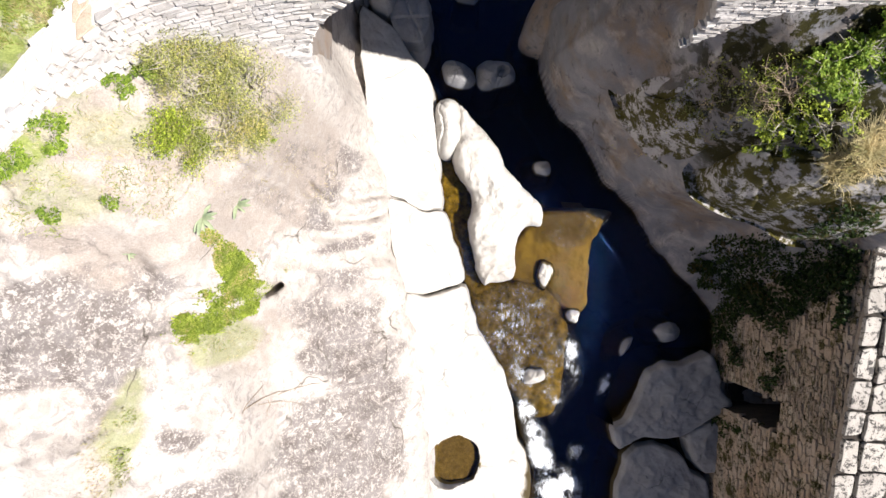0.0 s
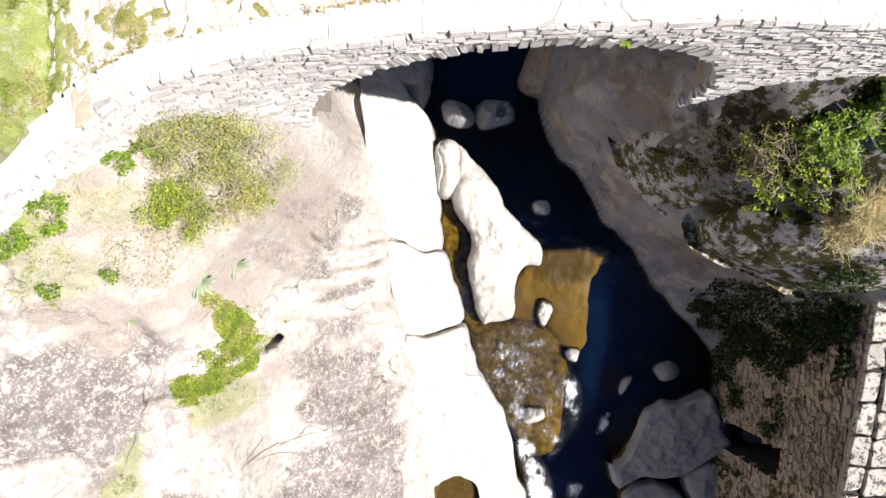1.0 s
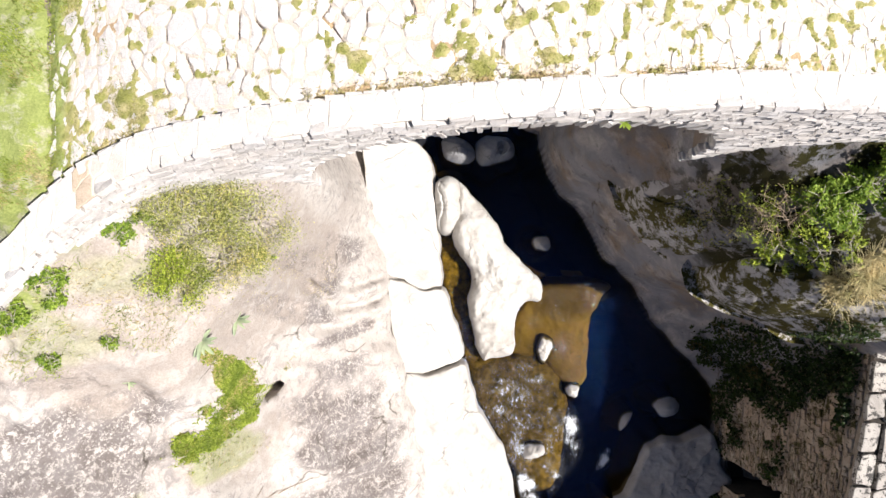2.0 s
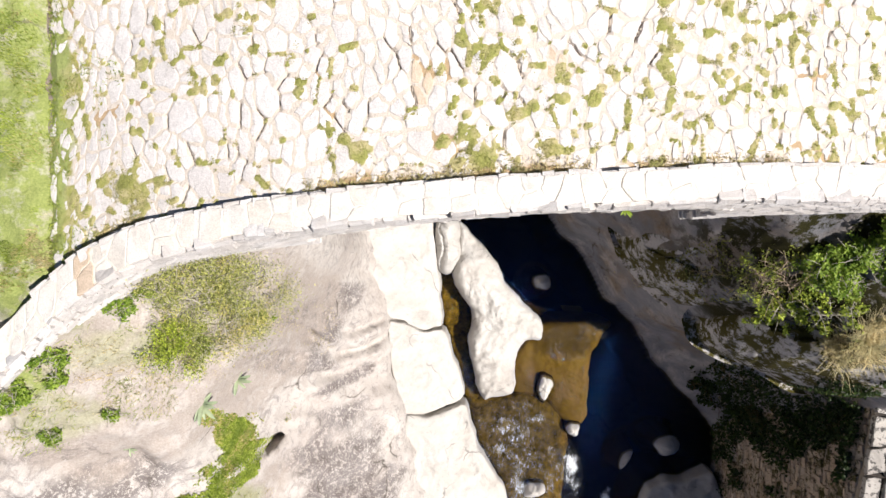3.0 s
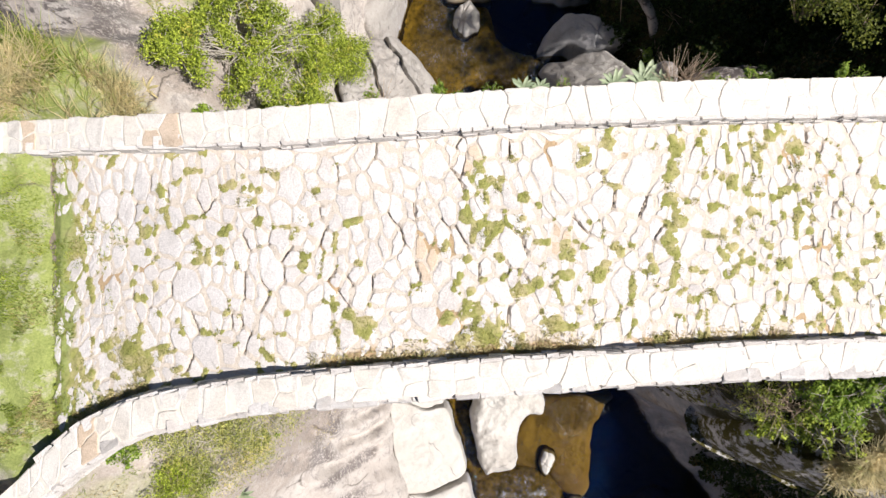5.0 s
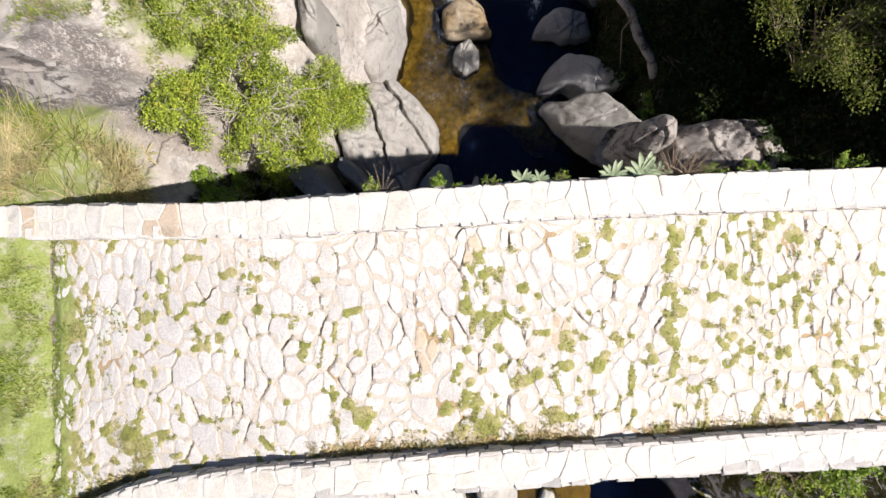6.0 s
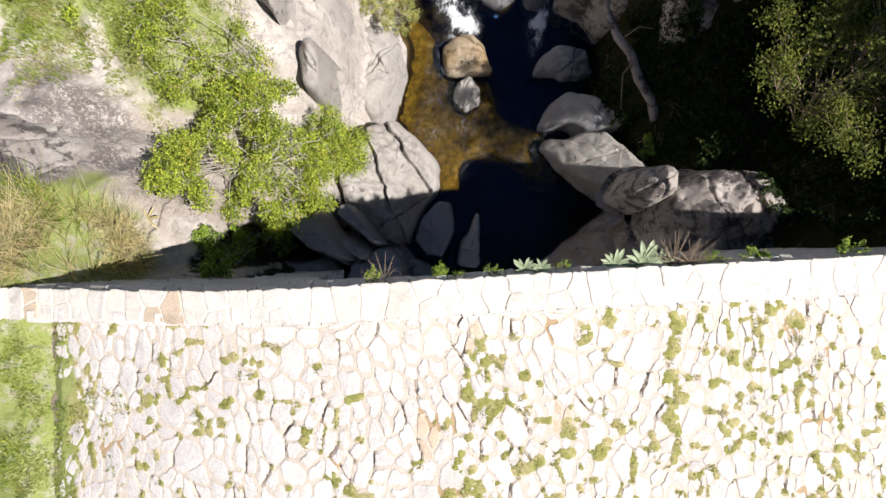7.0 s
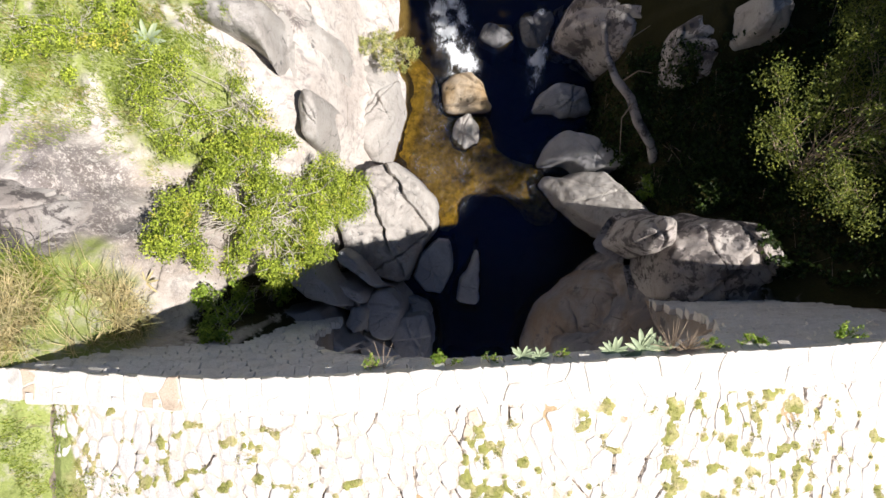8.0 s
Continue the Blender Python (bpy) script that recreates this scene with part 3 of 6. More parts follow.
gx, gy = spread_axis(-11, 13.5, 0.075, 1500), spread_axis(-10.5, 21.5, 0.075, 1500)
X, Y = np.meshgrid(gx, gy, indexing="ij")
Z = gorge(X, Y)
far = np.clip((np.hypot(X, Y - 5) - 35) / 100, 0, 1)
Z = Z * (1 - far) + 14 * far + far * 6 * fbm(X, Y, 180, 3, 5)
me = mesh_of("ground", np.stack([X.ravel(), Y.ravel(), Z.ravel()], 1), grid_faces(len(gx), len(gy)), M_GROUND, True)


def zone(name, values):
    a = me.attributes.new(name, "FLOAT", "POINT")
    a.data.foreach_set("value", np.clip(values, 0, 1).ravel().astype(np.float32))


grass = np.clip((-6.2 + 0.25 * fbm(X, Y, 0.7, 3, 2) - X) / 0.3, 0, 1) * np.clip((Y - 2.6 + 0.9 * fbm(X, Y, 1.2, 4, 12)) / 0.8, 0, 1) * np.clip((10.4 - Y + 0.9 * fbm(X, Y, 1.2, 4, 13)) / 0.8, 0, 1)
for p in ((-7.9, 1.7, 0.9, 0.3, 20),
          (-8.2, 10.2, 1.6, 0.9), (-9.0, 16.2, 2.0, 1.6), (-6.6, 14.5, 1.4, 1.6), (-6.0, 17.5, 1.2, 1.0), (-8.9, 4, 0.3, 0.3)):
    grass = np.maximum(grass, patch(X, Y, *p))
for p, deep in (((-6.85, -4.0, 0.22, 1.7, -8), 0.55), ((-7.1, -6.4, 0.5, 0.9), 0.6), ((-5.35, -2.3, 0.5, 0.5), 0.5), ((-6.3, 2.2, 1.0, 0.5), 0.35), ((-7.4, 1.0, 0.8, 0.5), 0.35)):
    grass = np.maximum(grass, deep * patch(X, Y, *p))
zone("grass", grass)
soil = np.zeros_like(X)
for p in ((-6.2, 2.0, 2.6, 1.6), (-4.6, 2.6, 1.6, 1.6), (-7.5, 0.5, 1.2, 1.0), (-4.9, -2.4, 0.6, 0.7), (-5.8, 0.6, 0.9, 1.2), (-7.0, 10.4, 1.5, 0.8), (-6.2, 13.4, 1.4, 1.6), (-5.4, 11.2, 0.7, 1.2), (-6.3, 4.3, 1.0, 0.5), (-6.85, -4.0, 0.28, 1.6, -8), (-7.1, -6.4, 0.6, 0.9), (-5.4, -2.3, 0.6, 0.6), (-4.6, 3.2, 1.4, 1.2)):
    soil = np.maximum(soil, patch(X, Y, *p))
zone("soil", soil * 0.8)
lichen = np.zeros_like(X)
for p in ((-7.6, -2.2, 1.6, 1.0, -8), (-6.9, -0.75, 1.3, 0.4, -5), (-8.2, -1.3, 1.0, 0.7), (-3.0, -2.6, 1.2, 1.8), (-2.6, -4.6, 1.4, 1.6), (-3.2, -6.5, 2.0, 1.6), (-5.5, -6.2, 1.0, 0.7), (-5.9, -4.4, 0.4, 0.3), (-8.6, -5.6, 0.8, 0.4),
          (-3.5, 1.9, 0.5, 0.9), (-2.9, 2.7, 0.4, 0.5), (-3.7, 0.9, 0.9, 0.35, -35), (-3.1, 0.1, 0.9, 0.22, 18), (-7.7, 0.2, 0.7, 0.3), (-8.2, 12.6, 1.4, 0.9, -40), (-7.6, 11.4, 1.6, 0.8, -30), (-6.0, 10.9, 0.8, 0.5, -40), (-4.7, 17.3, 0.6, 0.5)):
    lichen = np.maximum(lichen, patch(X, Y, *p) * 0.9)
zone("lichen", lichen)
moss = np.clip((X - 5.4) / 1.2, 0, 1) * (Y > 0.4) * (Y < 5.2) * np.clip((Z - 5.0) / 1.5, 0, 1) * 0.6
# north-east bank: full cover, so its deep shade is in the colour
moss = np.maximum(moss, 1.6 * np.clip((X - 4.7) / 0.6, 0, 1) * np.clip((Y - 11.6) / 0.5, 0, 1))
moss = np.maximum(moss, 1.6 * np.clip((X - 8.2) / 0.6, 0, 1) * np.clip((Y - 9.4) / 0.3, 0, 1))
# gully: shade between the rocks painted with the same dark tone
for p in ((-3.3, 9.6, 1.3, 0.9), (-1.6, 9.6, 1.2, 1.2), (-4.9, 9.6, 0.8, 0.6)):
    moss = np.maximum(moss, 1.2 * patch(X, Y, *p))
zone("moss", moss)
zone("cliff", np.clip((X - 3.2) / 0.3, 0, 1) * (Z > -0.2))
zone("wet", np.clip((0.12 - Z) / 0.25, 0, 1) * 0.92)
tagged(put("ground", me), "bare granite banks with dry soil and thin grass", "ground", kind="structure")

# ---- rocks of the stream bed and the banks ----
G = "rocks of the gorge"
rock("rock_slab", "pale washed granite slab sloping to the stream", [(-2.82, 8.23), (-1.64, 7.45), (-0.76, 6.28), (-0.41, 5.69), (-0.27, 3.74), (-0.02, 1.49), (-0.76, 1.43), (-1.45, 1.82), (-1.84, 1.88), (-2.27, 2.95), (-2.58, 4.91)], 1.45, (-0.5, 0), 0.07, 0, 0.08, -1.5, 0.045, M_SLAB, group=G, facet=0, crisp=True, grow=0.06)
rock("rock_slab", "pale washed granite slab with cracked ends", [(-1.82, 1.70), (-1.42, 1.63), (-0.77, 1.26), (0.0, 1.28), (0.32, 0.41), (0.61, -0.38), (0.75, -1.16), (-0.47, -1.54), (-1.36, -1.43), (-1.66, 0.02)], 1.2, (-0.5, 0), 0.07, 0, 0.08, -1.5, 0.045, M_SLAB, group=G, facet=0, crisp=True, grow=0.06)
rock("rock_slab", "pale washed granite slab with a round pothole", [(-1.33, -1.58), (-0.48, -1.68), (0.78, -1.33), (0.96, -2.07), (1.31, -3.17), (2.07, -4.26), (2.45, -5.41), (2.65, -6.61), (3.24, -8.22), (3.13, -9.83), (1.53, -11.23), (-0.48, -11.03), (-0.78, -8.42), (-1.12, -3.57)], 0.68, (-0.35, 0.03), 0.10, 0, 0.09, -1.5, 0.045, M_SLAB, pits=((0.40, -7.55, 0.92, 1.9),), group=G, facet=0, crisp=True, grow=0.06)
rock("boulder", "grey granite block shaded by the bridge", [(-2.73, 8.67), (-2.6, 9.3), (-1.65, 9.5), (-0.47, 9.06), (-0.43, 6.9), (-0.77, 6.35), (-1.65, 7.39), (-2.63, 8.17)], 1.15, (-0.1, 0), 0.3, 0, 0.06, -1.5, 0.06, M_GREY, group=G, facet=0.4, crisp=True)
rock("boulder", "pale water-worn granite rock with fluted edges", [(0.57, 5.13), (0.98, 4.79), (1.39, 4.36), (1.96, 3.66), (2.37, 2.88), (2.99, 2.17), (3.50, 1.70), (3.66, 1.15), (3.56, 0.80), (3.09, 0.82), (2.74, 0.43), (2.60, -0.18), (2.66, -0.80), (2.47, -1.17), (1.76, -1.21), (1.49, -1.33), (1.25, -0.80), (1.10, 0.02), (0.98, 0.84), (1.10, 1.90), (0.74, 2.47), (0.45, 2.92), (0.41, 3.50), (0.55, 4.11)], 0.5, (-0.18, 0.03), 0.35, 0.35, 0.12, -1.5, 0.045, M_SLAB, group=G, facet=0)
rock("boulder", "upright pale granite boulder", [(-0.28, 4.88), (-0.08, 5.23), (0.32, 5.33), (0.61, 5.06), (0.61, 4.18), (0.50, 3.59), (0.14, 3.29), (-0.20, 3.63)], 1.1, (0, 0.15), 0.3, 0.3, 0.08, -1.0, 0.04, M_SLAB, group=G, facet=0.5)
rock("rock_shelf", "brown algae-covered shelf under the rapid", [(0.97, -1.45), (2.01, -1.2), (3.27, -1.24), (4.22, -1.76), (4.7, -2.92), (4.53, -4.39), (4.32, -5.86), (3.48, -6.38), (2.43, -5.23), (1.6, -3.76), (1.07, -2.5)], -0.34, (0, 0.03), 0.4, 0.05, 0.09, -2.4, 0.06, M_BED, group=G, facet=0)
# east rim drawn along the cliff's shadow edge on the water
rock("rock_shelf", "tan shelf under shallow amber water, cut at its sunlit edge", [(3.69, 1.45), (5.27, 1.45), (6.32, 1.39), (5.83, 0.65), (5.54, 0.02), (5.44, -1.24), (5.29, -2.25), (4.74, -2.43), (4.22, -1.99), (3.86, -1.41), (3.38, -1.28), (2.54, -1.07), (2.54, 0.02), (3.06, 0.86)], -0.3, (-0.03, -0.03), 0.3, 0.0, 0.06, -2.4, 0.06, M_BEDPALE, group=G, facet=0)
rock("rock_shelf", "amber algae-covered channel bed", [(-0.17, 3.5), (0.44, 3.29), (1.01, 2.13), (1.14, 0.86), (1.39, -1.24), (0.97, -1.67), (0.34, 0.23), (-0.02, 1.71)], -0.3, (0, 0), 0.2, 0.0, 0.10, -2.0, 0.05, M_BED, group=G, facet=0)
# outline follows the sunlit water, so the shadow's edge is in the shape
rock("rock_shelf", "amber algae-covered bed of the upper stream, shaped to its sunlit part", [(-1.99, 18.26), (-1.26, 18.47), (-0.31, 17.53), (0.00, 16.06), (1.57, 16.06), (2.10, 14.69), (3.67, 13.96), (4.30, 12.28), (3.46, 12.11), (2.41, 13.01), (1.36, 13.22), (0.69, 12.70), (0.36, 11.94), (-0.31, 11.82), (-1.05, 13.54), (-1.99, 14.59), (-2.20, 16.06)], -0.28, (0, 0), 0.5, 0.0, 0.09, -2.0, 0.06, M_BED, group=G, facet=0)
rock("boulder", "shaded grey granite boulder in the water", [(-0.04, 6.61), (0.32, 7.01), (0.93, 6.91), (1.26, 6.2), (0.73, 5.8), (0.12, 6.0)], 0.3, (0, 0), 0.4, 0.45, 0.05, -1.8, 0.05, M_GREY, group=G)
rock("boulder", "shaded grey granite boulder with a hollow", [(1.14, 6.67), (1.95, 6.97), (2.66, 6.61), (2.8, 6.0), (2.15, 5.8), (1.74, 5.53), (1.24, 5.9)], 0.25, (0, 0), 0.4, 0.4, 0.06, -1.8, 0.05, M_GREY, pits=((2.15, 6.4, 0.25, 0.3),), group=G)
for lab, pts, z in (("round pale stone in dark water", [(3.16, 2.98), (3.37, 3.29), (3.74, 3.29), (4.01, 2.98), (3.86, 2.65), (3.37, 2.61)], 0.05),
                    ("flat pinkish stone at the water surface", [(3.47, -0.43), (3.8, -0.37), (4.16, -0.81), (3.89, -1.43), (3.68, -1.53), (3.43, -1.12)], -0.02),
                    ("grey stone in shaded water", [(7.7, -2.96), (8.15, -2.66), (8.71, -2.86), (8.67, -3.27), (8.05, -3.44)], 0.08),
                    ("narrow grey stone in shaded water", [(6.46, -3.89), (6.59, -3.38), (7.02, -3.21), (6.88, -3.58), (6.63, -3.93)], 0.08),
                    ("pale stone in the rapid", [(2.94, -4.66), (3.1, -4.42), (3.66, -4.44), (3.74, -4.75), (3.41, -4.91), (3.0, -4.95)], 0.15),
                    ("small pale stone at the head of the rapid", [(4.52, -2.37), (4.77, -2.21), (5.08, -2.29), (4.91, -2.76), (4.62, -2.66)], 0.05)):
    rock("stone", lab, pts, z, (0, 0), 0.25, 0.2, 0.03, -1.6, 0.035, M_GREY if "grey" in lab else M_SLAB, facet=0.3, group="stones in the stream", category="stone")
rock("boulder", "smooth grey rock shelf in shade", [(6.10, -6.47), (6.61, -6.26), (6.97, -5.55), (7.12, -5.05), (7.42, -4.44), (7.93, -4.20), (8.74, -4.14), (9.61, -3.67), (9.95, -5.05), (10.26, -5.49), (9.73, -5.96), (8.58, -6.69), (8.03, -6.77), (7.22, -6.79), (6.61, -7.10), (6.33, -7.20)], 0.55, (0.12, 0), 0.10, 0.15, 0.07, -2.0, 0.05, M_GREY, facet=0, group=G, crisp=True)
rock("boulder", "smooth grey rock beside the wall foot", [(6.33, -8.53), (6.68, -7.55), (7.05, -7.17), (7.66, -7.00), (8.27, -7.25), (8.72, -7.60), (8.98, -8.08), (9.49, -8.29), (9.73, -9.75), (6.23, -9.75)], 0.4, (0.1, 0), 0.10, 0.15, 0.07, -2.0, 0.05, M_GREY, facet=0, group=G, crisp=True)
rock("boulder", "grey rock wedged against the wall", [(8.64, -6.72), (9.69, -6.08), (9.91, -6.44), (9.77, -7.89), (9.35, -8.01), (9.00, -7.57), (8.86, -7.29)], 0.6, (0.15, 0), 0.10, 0.1, 0.06, -2.0, 0.05, M_GREY, group=G, facet=0, crisp=True)
# the cliff on the east bank
rock("boulder", "moss-covered granite block on the cliff", [(5.4, 4.6), (5.65, 3.9), (6.15, 3.25), (6.8, 2.65), (7.45, 2.75), (7.9, 3.6), (7.5, 4.5), (6.4, 4.9), (5.5, 4.85)], 7.5, (1.15, 0.3), 0.45, 0.2, 0.20, 4.0, 0.06, M_MOSSY, group=G, crisp=True)
rock("boulder", "large overhanging granite boulder with moss on top", [(7.25, 2.1), (7.35, 1.55), (7.95, 1.15), (8.9, 0.80), (9.6, 0.42), (10.4, 0.22), (11.81, 0.45), (11.62, 1.91), (10.53, 2.86), (8.7, 2.5), (7.6, 2.5)], 8.6, (0.6, 1.0), 0.5, 0.3, 0.16, 5.2, 0.07, M_MOSSY, group=G, crisp=True)
# north of the bridge
rock("boulder", "pale granite rock crossed by the bridge's shadow", [(-3.29, 11.88), (-3.04, 12.83), (-2.37, 13.69), (-1.61, 13.89), (-0.84, 13.31), (-0.21, 12.64), (-0.23, 11.88), (-0.75, 11.21), (-1.32, 9.97), (-1.61, 9.78), (-2.47, 10.25), (-3.04, 11.02)], 2.9, (-1.15, -0.1), 0.2, 0.1, 0.26, -1.5, 0.05, M_BANK, group=G, facet=0.5, crisp=True)
def gully_block(lab, pts, z, sl):
    rock("boulder", lab, pts, z, sl, 0.07, 0.08, 0.05, -1.8 if z < 2 else z - 2.6, 0.05, M_GREY, group=G, facet=0.12, crisp=True, grow=-0.05)


def stream_rock(lab, pts, z, mt, sl):
    rock("boulder", lab, pts, z, sl, 0.16, 0.12, 0.08, -1.6, 0.045, mt, group=G, facet=0.2, crisp=True, grow=0.03)


gully_block("blue-grey boulder in the bridge's shade", [(-0.94, 10.66), (-0.26, 11.42), (0.20, 11.34), (0.36, 10.46), (-0.06, 9.37), (-0.70, 9.41), (-1.11, 9.98)], 0.8, (-0.15, 0.2))
gully_block("narrow grey boulder in the bridge's shade", [(1.22, 11.06), (0.95, 10.41), (0.55, 9.80), (0.47, 9.03), (1.24, 8.97), (1.30, 9.97)], 0.5, (0.2, 0.1))
gully_block("flat grey rock at the pool's edge", [(-1.88, 9.41), (-0.95, 9.28), (-0.46, 8.98), (-0.87, 8.80), (-1.72, 8.96)], 0.7, (-0.3, 0.0))
gully_block("square grey block below the arch", [(-1.81, 8.68), (-0.53, 8.84), (-0.37, 7.79), (-0.68, 7.13), (-1.65, 7.13), (-1.89, 7.87)], 1.6, (-0.2, 0.1))
gully_block("angular grey block below the arch", [(-2.40, 9.69), (-1.73, 9.72), (-1.33, 9.18), (-1.51, 8.47), (-1.80, 7.99), (-2.35, 8.07), (-2.51, 8.83)], 3.0, (-0.45, 0.15))
gully_block("small grey block below the arch", [(-2.80, 9.29), (-2.40, 9.29), (-2.47, 8.75), (-2.73, 8.41), (-2.98, 8.67)], 4.2, (-0.5, -0.2))
gully_block("narrow grey slab in the gully", [(-3.29, 10.01), (-2.86, 10.00), (-2.40, 9.50), (-2.52, 9.33), (-2.92, 9.56)], 4.7, (-0.7, 0.3))
gully_block("long blue-grey slab leaning in the gully", [(-3.02, 11.02), (-2.65, 10.76), (-2.23, 10.18), (-1.88, 9.84), (-2.18, 9.79), (-2.77, 10.33), (-3.14, 10.75)], 4.6, (-0.8, 0.2))
gully_block("broad blue-grey slab leaning in the gully", [(-4.28, 10.83), (-3.63, 10.65), (-3.01, 9.80), (-2.90, 9.39), (-3.63, 9.60), (-4.21, 10.23)], 6.5, (-0.7, 0.1))
gully_block("flat grey slab beside the bridge foot", [(-4.48, 9.32), (-3.54, 9.35), (-3.03, 8.50), (-2.64, 8.15), (-3.54, 7.87), (-4.51, 8.03)], 5.9, (-0.5, -0.1))
stream_rock("pale stone below the small cascade", [(0.39, 14.76), (0.29, 15.23), (0.55, 15.75), (0.92, 15.89), (1.25, 15.44), (1.27, 14.90), (0.82, 14.68)], 0.25, M_BANK, (0, 0.2))
stream_rock("flat brown-topped rock splitting the cascade", [(0.00, 15.99), (-0.02, 16.93), (0.31, 17.21), (0.92, 17.31), (1.34, 17.01), (1.79, 16.11), (0.92, 15.97)], 0.5, M_BROWN, (-0.1, 0.25))
stream_rock("smooth grey rock at the shaded bank", [(3.23, 16.01), (3.53, 16.55), (4.04, 16.87), (4.95, 16.83), (5.21, 16.47), (5.27, 15.95), (4.34, 15.84), (4.04, 16.05)], 0.7, M_GREY, (0, 0.2))
stream_rock("folded grey rock at the shaded bank", [(3.45, 14.05), (3.76, 14.60), (3.98, 15.00), (4.28, 15.12), (5.08, 14.82), (5.80, 14.33), (6.35, 13.89), (5.52, 13.77), (4.88, 13.79), (4.38, 14.09), (3.98, 14.03)], 1.5, M_GREY, (0.7, 0.1))
stream_rock("long pale rock half in sunlight", [(3.52, 13.28), (3.79, 13.63), (4.22, 13.44), (4.81, 13.69), (5.44, 13.59), (5.91, 12.98), (6.60, 12.30), (7.01, 11.71), (7.13, 11.18), (6.39, 11.18), (5.60, 11.59), (4.62, 12.18), (4.03, 12.79)], 1.9, M_BANK, (0.75, 0.05))
stream_rock("grey rock in the upper stream", [(1.31, 18.59), (1.51, 19.09), (2.55, 19.19), (2.55, 18.55), (1.91, 18.29)], 0.6, M_WET, (0, 0))
stream_rock("wet grey rock in the upper stream", [(2.78, 18.91), (2.88, 19.61), (3.87, 19.7), (3.97, 19.11), (3.47, 18.32), (2.98, 18.32)], 0.7, M_WET, (0, 0))
rock("boulder", "small lichened granite boulder beside the bridge", [(5.01, 11.23), (5.36, 11.75), (5.87, 11.85), (6.24, 11.7), (6.02, 11.16), (5.65, 10.84)], 6.6, (0, 0), 0.25, 0.3, 0.12, 4.0, 0.045, M_LICHEN, group=G, crisp=True, facet=0.5)
rock("boulder", "large lichened granite boulder beside the bridge", [(6.06, 11.23), (6.42, 11.57), (7.37, 11.82), (8.24, 11.67), (8.97, 11.01), (9.55, 10.14), (10.06, 9.7), (7.51, 9.27), (6.06, 9.56), (5.84, 10.58)], 6.7, (0, 0.1), 0.35, 0.35, 0.16, 4.0, 0.06, M_LICHEN, group=G, crisp=True, facet=0.4)
rock("boulder", "brown rounded rock under the arch", [(2.9, 7.2), (3.15, 8.5), (3.7, 9.2), (4.6, 9.9), (5.4, 10.2), (6.1, 9.7), (6.5, 7.9), (5.4, 6.9)], 2.6, (0.5, -0.1), 0.7, 0.7, 0.12, -1.0, 0.07, M_CLIFF, group=G, facet=0.3)
rock("boulder", "broad dark-lichened granite outcrop", [(-9.77, 11.13), (-9.22, 12.83), (-8.37, 14.41), (-8.0, 13.93), (-7.34, 12.83), (-6.49, 11.86), (-5.6, 10.75), (-5.3, 10.1), (-6.0, 9.85), (-6.97, 10.38), (-8.19, 10.75)], 9.6, (-1.45, -1.25), 0.25, 0.15, 0.14, 4.5, 0.06, M_LICHEN, group=G, crisp=True)
rock("boulder", "tall pale granite block", [(-3.9, 14.94), (-3.72, 15.26), (-3.4, 15.23), (-3.34, 14.38), (-3.49, 13.94), (-3.79, 14.02)], 6.7, (0, 0.2), 0.1, 0.1, 0.06, 2.0, 0.04, M_BANK, group=G, crisp=True)
rock("boulder", "smooth pale granite bank rock", [(-3.01, 17.0), (-2.59, 17.48), (-1.81, 17.58), (-1.2, 16.42), (-0.95, 15.94), (-1.52, 15.26), (-1.62, 14.2), (-2.39, 14.01), (-3.07, 15.17)], 1.3, (-0.55, 0), 0.4, 0.3, 0.08, -1.0, 0.05, M_BANK, group=G)
rock("boulder", "pale lichen-flecked granite outcrop", [(-5.49, 18.03), (-3.74, 18.7), (-3.07, 17.36), (-2.91, 15.86), (-3.41, 15.61), (-4.24, 16.03), (-5.24, 16.86)], 5.0, (-1.2, 0), 0.4, 0.2, 0.14, 1.0, 0.06, M_BANK, group=G, crisp=True)
rock("boulder", "pale granite hump in the grass", [(-6.4, 16.96), (-6.0, 16.56), (-4.68, 16.1), (-4.35, 15.57), (-4.39, 16.56), (-4.68, 17.23)], 8.4, (0, 0), 0.25, 0.15, 0.08, 6.0, 0.05, M_BANK, group=G)
rock("boulder", "lichened cliff rock above the shaded bank", [(3.9, 18.3), (5.0, 17.9), (5.6, 17.3), (6.6, 17.5), (7.3, 18.4), (6.9, 19.8), (4.6, 19.8)], 3.0, (0.5, 0), 0.3, 0.3, 0.16, -0.5, 0.06, M_LICHEN, group=G, crisp=True, facet=0.4)

rock("boulder", "pale lichened rock among the trees", [(7.8, 16.5), (7.95, 17.3), (8.5, 17.6), (8.95, 17.1), (8.7, 16.5)], 7.6, (0, 0.2), 0.25, 0.3, 0.14, 4.0, 0.06, M_BANK, group=G, crisp=True, facet=0.3)
rock("boulder", "lichen-flecked rock above the shaded bank", [(6.6, 15.9), (6.7, 17.3), (7.6, 17.8), (8.0, 16.6), (7.7, 15.6)], 5.6, (0.4, 0.2), 0.3, 0.3, 0.2, 3.0, 0.06, M_LICHEN, group=G, crisp=True, facet=0.4)

# ---- water ----
wx, wy = np.arange(-3.5, 11.6, 0.12), np.arange(-14, 27, 0.12)
WX, WY = np.meshgrid(wx, wy, indexing="ij")
WZ = -0.45 / (1 + np.exp((WY + 5.6) * 3)) + 0.5 / (1 + np.exp(-(WY - 17.6) * 3)) + 0.012 * fbm(WX, WY, 0.5, 3, 61)
me = mesh_of("water", np.stack([WX.ravel(), WY.ravel(), WZ.ravel()], 1), grid_faces(len(wx), len(wy)), M_WATER, True)
rapid = np.zeros_like(WX)
